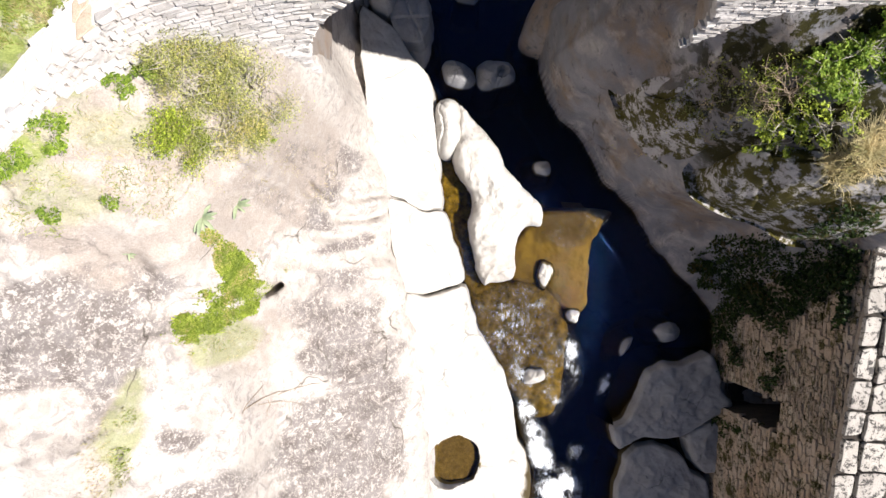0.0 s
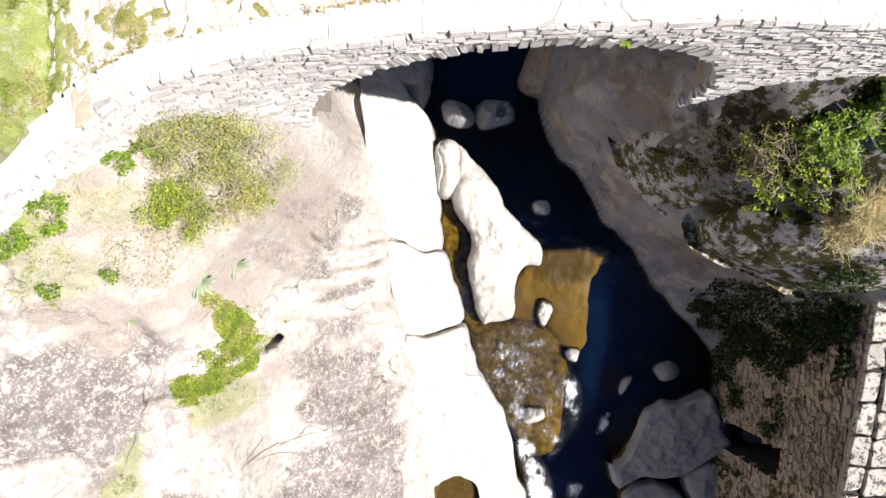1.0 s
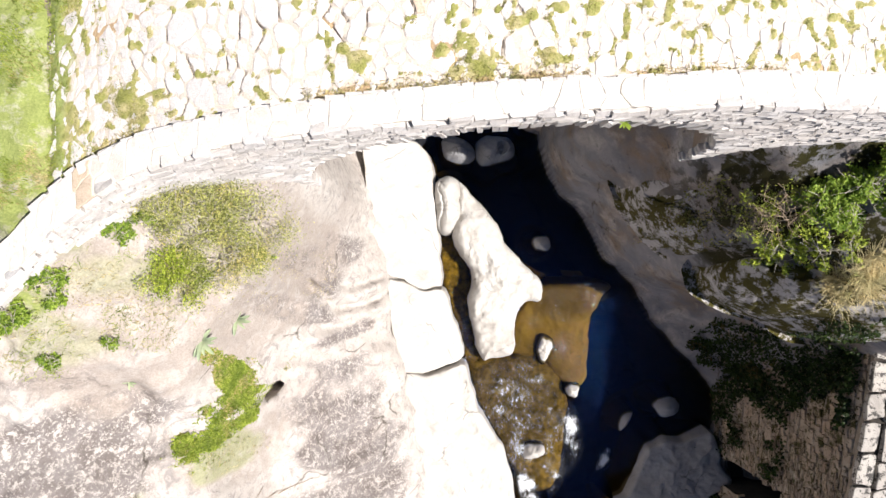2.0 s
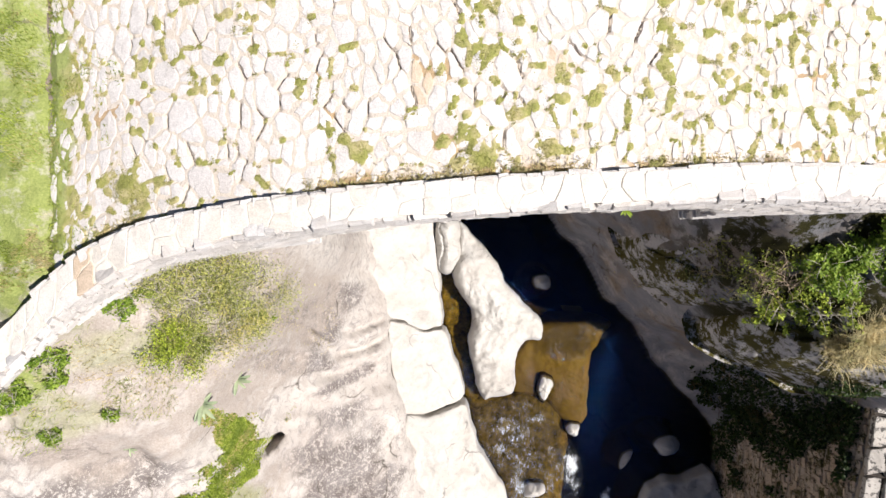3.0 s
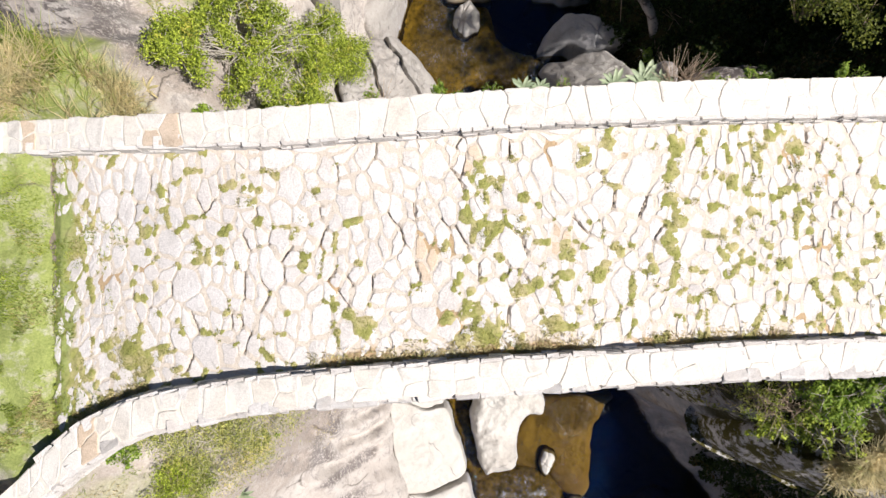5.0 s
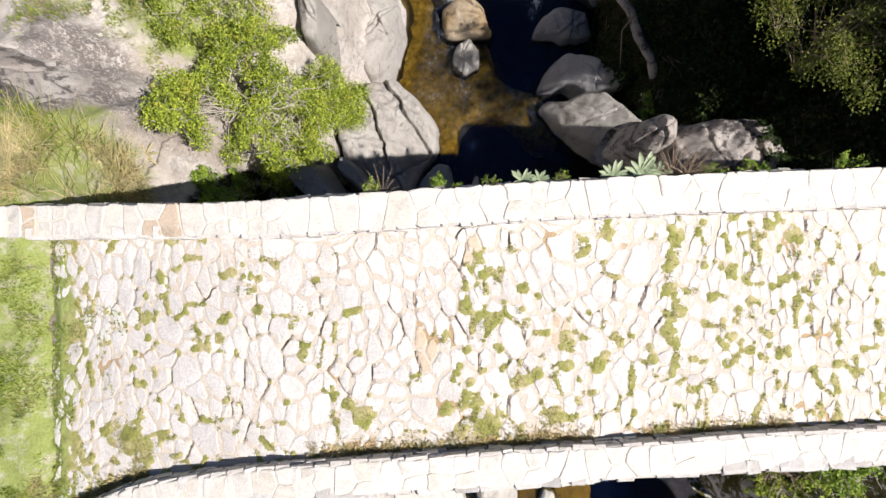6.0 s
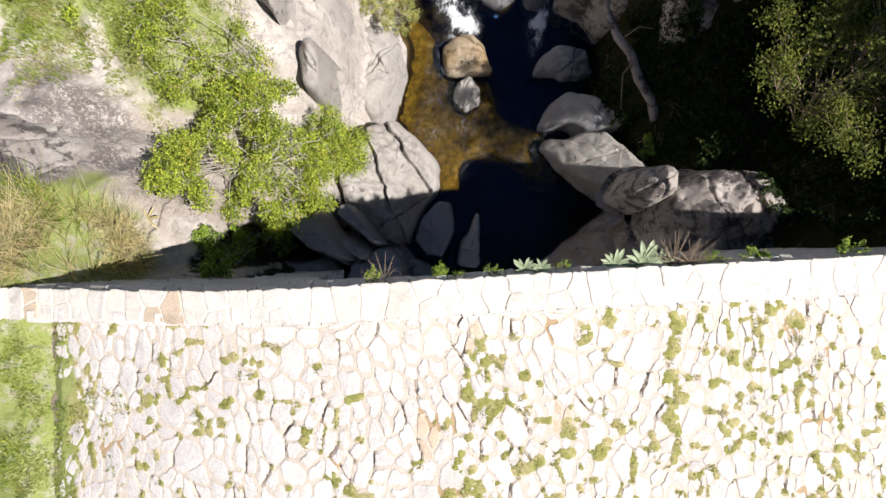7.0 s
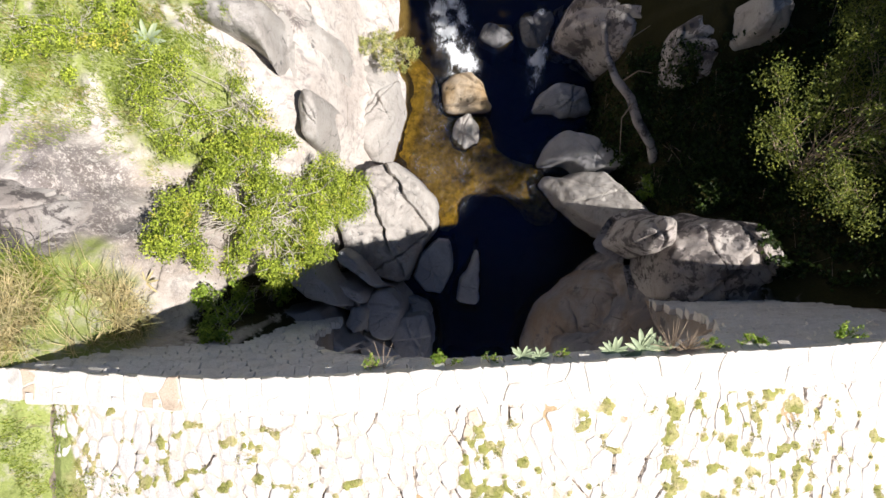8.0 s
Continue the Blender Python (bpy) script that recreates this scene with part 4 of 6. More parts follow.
for cx, cy, rx, ry in ((2.9, -3.0, 2.6, 3.0), (4.8, 0.8, 1.5, 0.9), (3.0, -7.0, 1.2, 2.5), (0.6, 15.2, 1.7, 2.6), (3.0, 13.4, 1.8, 1.0), (0.8, -0.4, 0.5, 1.6)):
    rapid = np.maximum(rapid, np.clip(1.6 * (1 - np.hypot((WX - cx) / rx, (WY - cy) / ry)), 0, 1))
me.attributes.new("rapid", "FLOAT", "POINT").data.foreach_set("value", rapid.ravel().astype(np.float32))
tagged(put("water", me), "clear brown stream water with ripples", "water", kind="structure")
rock("rock_shelf", "brown silt in the bottom of the pothole", [(0.40 + 0.95 * math.cos(a), -7.55 + 0.95 * math.sin(a)) for a in np.linspace(0, 6.28, 12, endpoint=False)], 0.25, (0, 0), 0.2, 0, 0.05, -0.5, 0.06, M_DIRTMORTAR, group=G, facet=0)
ring = [(0.98 * math.cos(a), 0.98 * math.sin(a), 0) for a in np.linspace(0, 2 * math.pi, 40, endpoint=False)]
me = mesh_of("pothole_water", ring, [tuple(range(40))], M_WATER, True)
tagged(put("pothole_water", me, m=Matrix.Translation((0.40, -7.55, 0.5))), "still brown water in the pothole", "water", kind="structure")

# ---- the bridge ----
def deck_z(x):
    x = np.asarray(x, float)
    return 13.42 - np.where(x < 1, 0.017, 0.0125) * (x - 1) ** 2


def curve_of(*pts):
    t = np.array(pts)
    fine = np.linspace(t[0, 0], t[-1, 0], 300)
    raw = np.interp(fine, t[:, 0], t[:, 1])
    k = np.hanning(21)
    k /= k.sum()
    raw = np.convolve(np.pad(raw, 10, "edge"), k, "valid")
    return lambda x: np.interp(x, fine, raw)


S_IN = curve_of((-10, 0.7), (-7.1, 3.15), (-6.2, 3.97), (-5, 4.55), (-3, 4.9), (-1.05, 5.1), (1, 5.25), (4.5, 5.43), (6.8, 5.45), (17, 5.5))
S_OUT = curve_of((-10, -0.3), (-7.1, 2.4), (-6.2, 3.25), (-5, 3.95), (-3, 4.4), (-1.05, 4.6), (1, 4.75), (4.5, 4.93), (6.8, 4.95), (17, 5.0))
N_IN = curve_of((-13, 8.0), (-7.4, 8.5), (-5, 8.5), (-2.5, 8.5), (1.85, 8.77), (6.8, 8.97), (17, 9.2))
N_OUT = curve_of((-13, 8.55), (-7.2, 9.05), (-5, 9.02), (-3.2, 9.02), (1.85, 9.33), (6.8, 9.57), (17, 9.8))
ARCH_X, ARCH_Z, ARCH_B, ARCH_L, ARCH_R = 1.3, 7.6, 5.25, 4.4, 4.6
CAP_S, CAP_N = 0.38, 0.47


def low_z(x):
    side, p = (ARCH_L, 2.2) if x < ARCH_X else (ARCH_R, 2.6)
    q = 1 - (abs(x - ARCH_X) / side) ** p
    if q > 0:
        return ARCH_Z + ARCH_B * q ** (1 / p)
    return 5.5 if x < 0 else 3.0


bridge = tagged(new("stone_bridge"), "old humpbacked granite bridge with low parapets over the gorge", "bridge")
bridge.location = (ARCH_X, 7.0, 8.0)
BASE = Matrix.Translation((-ARCH_X, -7.0, -8.0))


def bridge_part(name, me, label="", parent=None):
    return put(name, me, parent or bridge, label, BASE if parent is None else None)


# the body with its arch
e = 0.002
arc = [ARCH_X - (ARCH_L if a < math.pi / 2 else ARCH_R) * math.cos(a) for a in np.linspace(0, math.pi, 51)]
xs = [*np.arange(-7, ARCH_X - ARCH_L - 0.05, 0.4), ARCH_X - ARCH_L - e, *arc[1:-1], ARCH_X + ARCH_R + e, *np.arange(6.2, 16.1, 0.5)]
v, f = [], []
for x in xs:
    lo, top = low_z(x), float(deck_z(x)) - 0.06
    v += [(x, float(S_OUT(x)) + 0.05, lo), (x, float(S_OUT(x)) + 0.05, top), (x, float(N_OUT(x)) - 0.05, top), (x, float(N_OUT(x)) - 0.05, lo)]
for i in range(len(xs) - 1):
    a, b = 4 * i, 4 * i + 4
    f += [(a, a + 1, b + 1, b)[::-1], (a + 1, a + 2, b + 2, b + 1)[::-1], (a + 2, a + 3, b + 3, b + 2)[::-1], (a + 3, a, b, b + 3)[::-1]]
f += [(0, 1, 2, 3), tuple(range(len(v) - 4, len(v)))[::-1]]
body = bridge_part("arch_body", mesh_of("arch_body", v, f, M_CLIFF), "rubble body and barrel of the arch")

# the plan of the paving: stones set across the roadway, with moss at the joints
def clip_cell(c, others, box):
    """The part of the box nearer to c than to the others, each weighed by its size."""
    poly = [(box[0], box[2]), (box[1], box[2]), (box[1], box[3]), (box[0], box[3])]
    for o in others:
        nx, ny = o[0] - c[0], o[1] - c[1]
        s = 0.5 + 0.5 * ((c[2] if len(c) > 2 else 0) - (o[2] if len(o) > 2 else 0)) / (nx * nx + ny * ny)
        mx, my = c[0] + nx * s, c[1] + ny * s
        out = []
        for i, p in enumerate(poly):
            q = poly[(i + 1) % len(poly)]
            dp, dq = (p[0] - mx) * nx + (p[1] - my) * ny, (q[0] - mx) * nx + (q[1] - my) * ny
            if dp <= 0:
                out.append(p)
            if dp * dq < 0:
                t = dp / (dp - dq)
                out.append((p[0] + t * (q[0] - p[0]), p[1] + t * (q[1] - p[1])))
        poly = out
        if len(poly) < 3:
            return []
    return poly


def cells(points, box, reach):
    out = []
    for i, c in enumerate(points):
        near = sorted(((o[0] - c[0]) ** 2 + (o[1] - c[1]) ** 2, o) for j, o in enumerate(points) if j != i and abs(o[0] - c[0]) < reach and abs(o[1] - c[1]) < reach)
        out.append(clip_cell(c, [o for _, o in near[:18]], box))
    return out


LONG = 0.70


def bent(x, y):
    """Plan to a space where the stones are evenly round; unbent goes back."""
    x, y = np.asarray(x, float), np.asarray(y, float)
    return x + 0.20 * fbm(x, y, 1.7, 2, 301) + 0.10 * (y - 6.8) * np.sin(1.3 * x), LONG * y + 0.12 * fbm(x, y, 1.5, 2, 305)


def unbent(u, w):
    x, y = float(u), float(w) / LONG
    for _ in range(14):
        a, b = bent(x, y)
        x, y = x + 0.7 * (u - float(a)), y + 0.7 * (w - float(b)) / LONG
    return x, y


def mossiness(x, y):
    side = (y - float(S_IN(x))) / max(0.5, float(N_IN(x) - S_IN(x)))
    m = np.interp(x, [-6.8, -5.6, -4.6, -3.2, -2.0, -1.2, -0.1, 0.2, 1.6, 2.0, 3.1, 3.5, 9], [0.95, 0.75, 0.5, 0.48, 0.36, 0.10, 0.06, 0.62, 0.60, 0.36, 0.34, 0.62, 0.62])
    m *= np.interp(side, [0.0, 0.55, 0.8, 1.0], [1.1, 1.0, 0.65, 0.35] if x < 3.2 else [1.0, 1.0, 1.0, 0.8])
    return float(m)


rnd = random.Random(5)
stone_seeds = []
for _ in range(14000):
    x = rnd.uniform(-6.8, 9.0)
    y = rnd.uniform(float(S_IN(x)) - 0.3, float(N_IN(x)) + 0.3)
    u, w = (float(q) for q in bent(x, y))
    r = rnd.choice((0.10, 0.13, 0.18, 0.23, 0.29, 0.36)) * (0.95 if x > 3.3 else 1.08)
    if all((u - a) ** 2 + (w - b) ** 2 > (0.56 * (r + q)) ** 2 for a, b, q in stone_seeds):
        stone_seeds.append((u, w, r))
stone_plan, joints = [], {}
for poly in cells([(a, b, (0.45 * r) ** 2) for a, b, r in stone_seeds], (-8.5, 10.5, 2.2, 7.2), 1.3):
    poly = [unbent(*p) for p in poly]
    poly = [(px, min(max(py, float(S_IN(px)) + 0.01), float(N_IN(px)) - 0.01)) for px, py in poly]
    slim = []
    for p in poly:
        if not slim or math.hypot(p[0] - slim[-1][0], p[1] - slim[-1][1]) > 0.07:
            slim.append(p)
    if len(slim) < 3 or max(p[0] for p in slim) > 9.1 or min(p[0] for p in slim) < -6.8 or max(p[1] for p in slim) - min(p[1] for p in slim) < 0.07:
        continue
    mx, my = sum(p[0] for p in slim) / len(slim), sum(p[1] for p in slim) / len(slim)
    if my < float(S_IN(mx)) + 0.20 and (mx < -4.9 or -2.2 < mx < 2.3 or 3.0 < mx < 5.5) and rnd.random() < 0.75:
        continue
    stone_plan.append(slim)
    for p in slim:
        joints.setdefault((round(p[0] / 0.12), round(p[1] / 0.12)), p)
tufts, clefts = [], []
for p in joints.values():
    if rnd.random() < mossiness(*p) * 0.60:
        r = rnd.choice((0.03, 0.045, 0.06, 0.09))
        tufts += [(p[0] + rnd.gauss(0, 0.7 * r), p[1] + rnd.gauss(0, 0.7 * r), r * rnd.uniform(0.5, 1.0)) for _ in range(3)]
for poly in stone_plan:
    for p, q in zip(poly, poly[1:] + poly[:1]):
        L = math.hypot(q[0] - p[0], q[1] - p[1])
        mid = (0.5 * (p[0] + q[0]), 0.5 * (p[1] + q[1]))
        if L > 0.12 and rnd.random() < 0.07 * mossiness(*mid):
            n = max(2, int(L / 0.06))
            r = rnd.uniform(0.03, 0.065)
            tufts += [(p[0] + (q[0] - p[0]) * k / n, p[1] + (q[1] - p[1]) * k / n, r * rnd.uniform(0.7, 1.3)) for k in range(n + 1)]
        elif L > 0.18 and abs(q[1] - p[1]) > abs(q[0] - p[0]) and rnd.random() < np.interp(mid[0], [-6, -5, 0.5, 2, 9], [0.02, 0.08, 0.09, 0.04, 0.02]):
            clefts.append((*p, *q))
# the larger patches
tufts += [(2.48, 8.62, 0.16), (2.10, 8.28, 0.15), (0.55, 7.15, 0.20), (0.33, 7.40, 0.12), (0.80, 7.24, 0.11), (-0.05, 6.9, 0.10), (5.55, 8.46, 0.16), (0.0, 5.85, 0.10), (0.32, 5.9, 0.11), (1.1, 6.25, 0.13), (1.35, 6.35, 0.1), (0.55, 5.55, 0.24), (0.25, 5.5, 0.16), (1.65, 5.75, 0.18), (-1.3, 5.7, 0.16), (-1.55, 5.85, 0.12), (-5.3, 5.2, 0.35), (-5.0, 5.0, 0.25), (-6.3, 6.9, 0.25)]
tufts += [(3.52 + 0.09 * math.sin(0.9 * k), 6.35 + 0.125 * k, 0.06 + 0.025 * (k % 3)) for k in range(19)]
TUFTS = np.array(tufts)

# roadbed under the paving
RX, RW = np.concatenate([np.arange(-7.3, 9.2, 0.034), np.arange(9.3, 16, 0.4)]), np.linspace(0, 1, 104)
A, B = np.meshgrid(RX, RW, indexing="ij")
RY = S_IN(A) * (1 - B) + N_IN(A) * B
green = np.zeros_like(A)
ragged = 0.40 * fbm(A, RY, 0.16, 3, 311)
for x, y, r in tufts:
    i0, i1 = np.searchsorted(RX, (x - 2 * r, x + 2 * r))
    d = np.hypot(A[i0:i1] - x, RY[i0:i1] - y) / r
    green[i0:i1] = np.maximum(green[i0:i1], np.clip((1.1 + 1.9 * ragged[i0:i1] - d) / 0.6, 0, 1))
green = np.maximum(green, np.clip((-6.35 - A + 0.35 * fbm(A, RY, 0.6, 4, 312)) / 0.2, 0, 1))
dry = np.clip(1 - (RY - S_IN(A)) / (0.22 + 0.22 * fbm(A, RY, 0.7, 3, 313)), 0, 1) * np.interp(A, [-6.2, -5.4, -4.6, -2.6, -1.9, 1.9, 2.6, 3.0, 6, 9], [1, 1, 0.2, 0.2, 1, 1, 0.2, 0.8, 0.8, 0.5])
sunk = np.zeros_like(A)
for x0, y0, x1, y1 in clefts:
    i0, i1 = np.searchsorted(RX, (min(x0, x1) - 0.05, max(x0, x1) + 0.05))
    s = np.clip(((A[i0:i1] - x0) * (x1 - x0) + (RY[i0:i1] - y0) * (y1 - y0)) / ((x1 - x0) ** 2 + (y1 - y0) ** 2), 0, 1)
    sunk[i0:i1] = np.maximum(sunk[i0:i1], np.clip(1.6 - np.hypot(A[i0:i1] - x0 - s * (x1 - x0), RY[i0:i1] - y0 - s * (y1 - y0)) / 0.018, 0, 1))
RZ = deck_z(A) + 0.009 + 0.006 * fbm(A, RY, 0.3, 3, 71) + 0.028 * green * (0.8 + 0.5 * fbm(A, RY, 0.09, 2, 72)) - 0.085 * sunk * (1 - green) - 0.5 * np.clip(-6.55 - A, 0, 1)


def roadbed_mat():
    m, nt, b = ntree("mossy_roadbed")
    v = coords(nt)
    fine = noise_of(nt, v, 30, 5, 0.7)
    sand = mixc(nt, fine, (0.50, 0.43, 0.35), (0.68, 0.61, 0.53))
    sand = mixc(nt, calc(nt, "MULTIPLY", ramp(nt, noise_of(nt, v, 2.6, 8, 0.7, 0.3), 0.5, 0.66), 0.5), sand, (0.46, 0.41, 0.36))
    sand = mixc(nt, ramp(nt, calc(nt, "MULTIPLY", attr(nt, "dry"), calc(nt, "ADD", noise_of(nt, v, 7, 6, 0.7), 0.5)), 0.25, 0.5), sand, mixc(nt, fine, (0.30, 0.20, 0.10), (0.56, 0.42, 0.26)))
    moss = mixc(nt, ramp(nt, noise_of(nt, v, 3.0, 5, 0.6), 0.44, 0.60), mixc(nt, fine, (0.16, 0.165, 0.035), (0.40, 0.40, 0.12)), mixc(nt, fine, (0.32, 0.28, 0.11), (0.56, 0.49, 0.27)))
    col = mixc(nt, ramp(nt, calc(nt, "MULTIPLY", attr(nt, "mossy"), calc(nt, "ADD", fine, 0.5)), 0.12, 0.42), sand, moss)
    col = mixc(nt, attr(nt, "lawn"), col, mixc(nt, noise_of(nt, v, 26, 5, 0.7), (0.16, 0.22, 0.045), (0.40, 0.42, 0.15)))
    nt.links.new(col, b.inputs["Base Color"])
    b.inputs["Roughness"].default_value = 0.95
    bumped(nt, b, fine, 0.7, 0.04)
    return m


road_mesh = mesh_of("roadway", np.stack([A.ravel(), RY.ravel(), RZ.ravel()], 1), grid_faces(len(RX), len(RW)), roadbed_mat(), True)
road_mesh.attributes.new("mossy", "FLOAT", "POINT").data.foreach_set("value", green.ravel().astype(np.float32))
road_mesh.attributes.new("lawn", "FLOAT", "POINT").data.foreach_set("value", np.clip((-6.30 + 0.30 * fbm(A, RY, 0.5, 4, 314) - A) / 0.2, 0, 1).ravel().astype(np.float32))
road_mesh.attributes.new("dry", "FLOAT", "POINT").data.foreach_set("value", dry.ravel().astype(np.float32))
deck = bridge_part("roadway", road_mesh, "roadway of sandy joints and moss between paving stones")


def parapet(name, y_in, y_out, rise, label):
    v, f = [], []
    xs = np.arange(-9.4 if name.endswith("south") else -12, 16.1, 0.3)
    for x in xs:
        a, b, z = float(y_in(x)), float(y_out(x)), float(deck_z(max(x, -7.4)))
        lo = z - 0.1 if x > -6.9 else z - 1.8
        s = 0.03 if a > b else -0.03
        v += [(x, b + s, lo), (x, b + s, z + rise - 0.040), (x, a - s, z + rise - 0.040), (x, a - s, lo)]
    for i in range(len(xs) - 1):
        a, b = 4 * i, 4 * i + 4
        for k in range(4):
            f.append((a + k, a + (k + 1) % 4, b + (k + 1) % 4, b + k))
    f += [(0, 1, 2, 3), tuple(range(len(v) - 4, len(v)))]
    me = mesh_of(name, v, f, M_MORTAR)
    bm = bmesh.new()
    bm.from_mesh(me)
    bmesh.ops.recalc_face_normals(bm, faces=bm.faces)
    bm.to_mesh(me)
    bm.free()
    return bridge_part(name, me, label)


par_s = parapet("parapet_south", S_IN, S_OUT, CAP_S, "low parapet wall curving outwards at its end")
par_n = parapet("parapet_north", N_IN, N_OUT, CAP_N, "low parapet wall with plants along its foot")


# pieces: polygons with chamfered tops
def stone_block(poly, gap, high, low, rnd, lumpy=0.012, bevel=0.02):
    """Corners and faces of a flat stone about its own centre."""
    cx, cy = sum(p[0] for p in poly) / len(poly), sum(p[1] for p in poly) / len(poly)
    pts = []
    n = len(poly)
    for i, p in enumerate(poly):
        q = poly[(i + 1) % n]
        if math.hypot(q[0] - p[0], q[1] - p[1]) < 0.05:
            pts.append((0.5 * (p[0] + q[0]) - cx, 0.5 * (p[1] + q[1]) - cy))
            continue
        for s in (0.08, 0.5, 0.92):
            k = lumpy * (1.6 if s == 0.5 else 0.8)
            pts.append((p[0] + (q[0] - p[0]) * s - cx + rnd.uniform(-k, k), p[1] + (q[1] - p[1]) * s - cy + rnd.uniform(-k, k)))
    n = len(pts)
    if n < 5:
        return None
    size = min(math.hypot(*p) for p in pts)
    k1, k2 = max(0.3, 1 - gap / max(size, 0.06)), max(0.2, 1 - (gap + bevel) / max(size, 0.06))
    tx, ty = rnd.uniform(-0.03, 0.03), rnd.uniform(-0.03, 0.03)
    v = [(x * k1, y * k1, low) for x, y in pts] + [(x * k1, y * k1, high - bevel * 0.7 + x * tx + y * ty) for x, y in pts] + [(x * k2, y * k2, high + x * tx + y * ty + rnd.uniform(-0.004, 0.004)) for x, y in pts]
    f = [tuple(range(2 * n, 3 * n))]
    for r in (0, n):
        f += [(r + i, r + (i + 1) % n, r + n + (i + 1) % n, r + n + i) for i in range(n)]
    return (cx, cy), v, f

# ---- the retaining wall and its terrace on the east bank ----
def wall_x(y, s):
    """The wall's face: s runs from foot (0) to top (1)."""
    foot = np.interp(y, [-12, -0.2], [9.55, 9.95])
    top = np.interp(y, [-12, -6.2, -3, -0.2], [8.9, 10.08, 10.67, 11.18])
    return foot + (np.maximum(top, foot + 0.02) - foot) * s


WALL_LO, WALL_HI = -0.6, 6.75
CULVERT = (-5.6, -4.7, 0.3, 4.1)
ys, zs = np.arange(-12, 0.21, 0.1), np.linspace(WALL_LO, WALL_HI, 60)
v, f = [], []
for y in ys:
    for z in zs:
        s = (z - WALL_LO) / (WALL_HI - WALL_LO)
        hole = CULVERT[0] < y < CULVERT[1] and CULVERT[2] < z < CULVERT[3]
        v.append((float(wall_x(y, s)) + 0.06 + (4.0 if hole else 0), y, z))
n = len(zs)
for i in range(len(ys) - 1):
    for j in range(n - 1):
        f.append((i * n + j, i * n + n + j, i * n + n + j + 1, i * n + j + 1)[::-1])
k = len(v)
for y in ys:
    x = float(wall_x(y, 1)) + 0.06
    v += [(x + 0.5, y, WALL_HI), (x + 9, y, WALL_HI + 0.05), (x + 9, y, WALL_LO)]
for i in range(len(ys) - 1):
    a, b = i * n + n - 1, (i + 1) * n + n - 1
    p, q = k + 3 * i, k + 3 * i + 3
    f += [(a, b, q, p)[::-1], (p, q, q + 1, p + 1)[::-1], (p + 1, q + 1, q + 2, p + 2)[::-1]]
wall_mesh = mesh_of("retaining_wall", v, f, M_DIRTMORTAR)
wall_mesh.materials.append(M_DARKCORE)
# earth under the pavers, and the culvert's inside blackened as shade
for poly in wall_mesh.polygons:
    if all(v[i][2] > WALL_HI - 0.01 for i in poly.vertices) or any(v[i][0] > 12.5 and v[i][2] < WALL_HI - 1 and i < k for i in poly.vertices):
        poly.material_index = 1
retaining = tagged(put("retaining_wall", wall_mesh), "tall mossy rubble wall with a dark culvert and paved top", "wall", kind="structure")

# ---- plants ----
def tube(path, r0, r1, sides=5):
    v, f = [], []
    n = len(path)
    for i, p in enumerate(path):
        d = Vector(path[min(i + 1, n - 1)]) - Vector(path[max(i - 1, 0)])
        d = d.normalized() if d.length > 1e-6 else Vector((0, 0, 1))
        u = d.orthogonal().normalized()
        w = d.cross(u)
        r = r0 + (r1 - r0) * i / max(n - 1, 1)
        for k in range(sides):
            a = 2 * math.pi * k / sides
            v.append(tuple(Vector(p) + u * (r * math.cos(a)) + w * (r * math.sin(a))))
    for i in range(n - 1):
        for k in range(sides):
            f.append((i * sides + k, i * sides + (k + 1) % sides, (i + 1) * sides + (k + 1) % sides, (i + 1) * sides + k))
    f.append(tuple(range((n - 1) * sides, n * sides)))
    return v, f


def joined(parts):
    v, f = [], []
    for pv, pf in parts:
        k = len(v)
        v += pv
        f += [tuple(i + k for i in q) for q in pf]
    return v, f


def leaves_at(rs, pts, size, slim=0.55, up=0.6):
    """A folded leaf of six corners at each point."""
    n = len(pts)
    nrm = rs.normal(0, 1, (n, 3)) + np.array([0, 0, up * 2])
    nrm /= np.linalg.norm(nrm, axis=1)[:, None]
    a = np.cross(nrm, rs.normal(0, 1, (n, 3)))
    a /= np.linalg.norm(a, axis=1)[:, None] + 1e-9
    b = np.cross(nrm, a)
    s = size * rs.uniform(0.6, 1.35, n)[:, None]
    p = np.asarray(pts)
    rows = [p - a * s * 0.5, p + b * s * slim * 0.42 - a * s * 0.08 + nrm * s * 0.06, p + b * s * slim * 0.3 + a * s * 0.28 + nrm * s * 0.05, p + a * s * 0.55 - nrm * s * 0.08,
            p - b * s * slim * 0.3 + a * s * 0.28 + nrm * s * 0.05, p - b * s * slim * 0.42 - a * s * 0.08 + nrm * s * 0.06]
    v = np.stack(rows, 1).reshape(-1, 3)
    k = np.arange(n)[:, None] * 6
    f = np.concatenate([k + np.array([[0, 1, 2, 3]]), k + np.array([[0, 3, 4, 5]])])
    return v, f


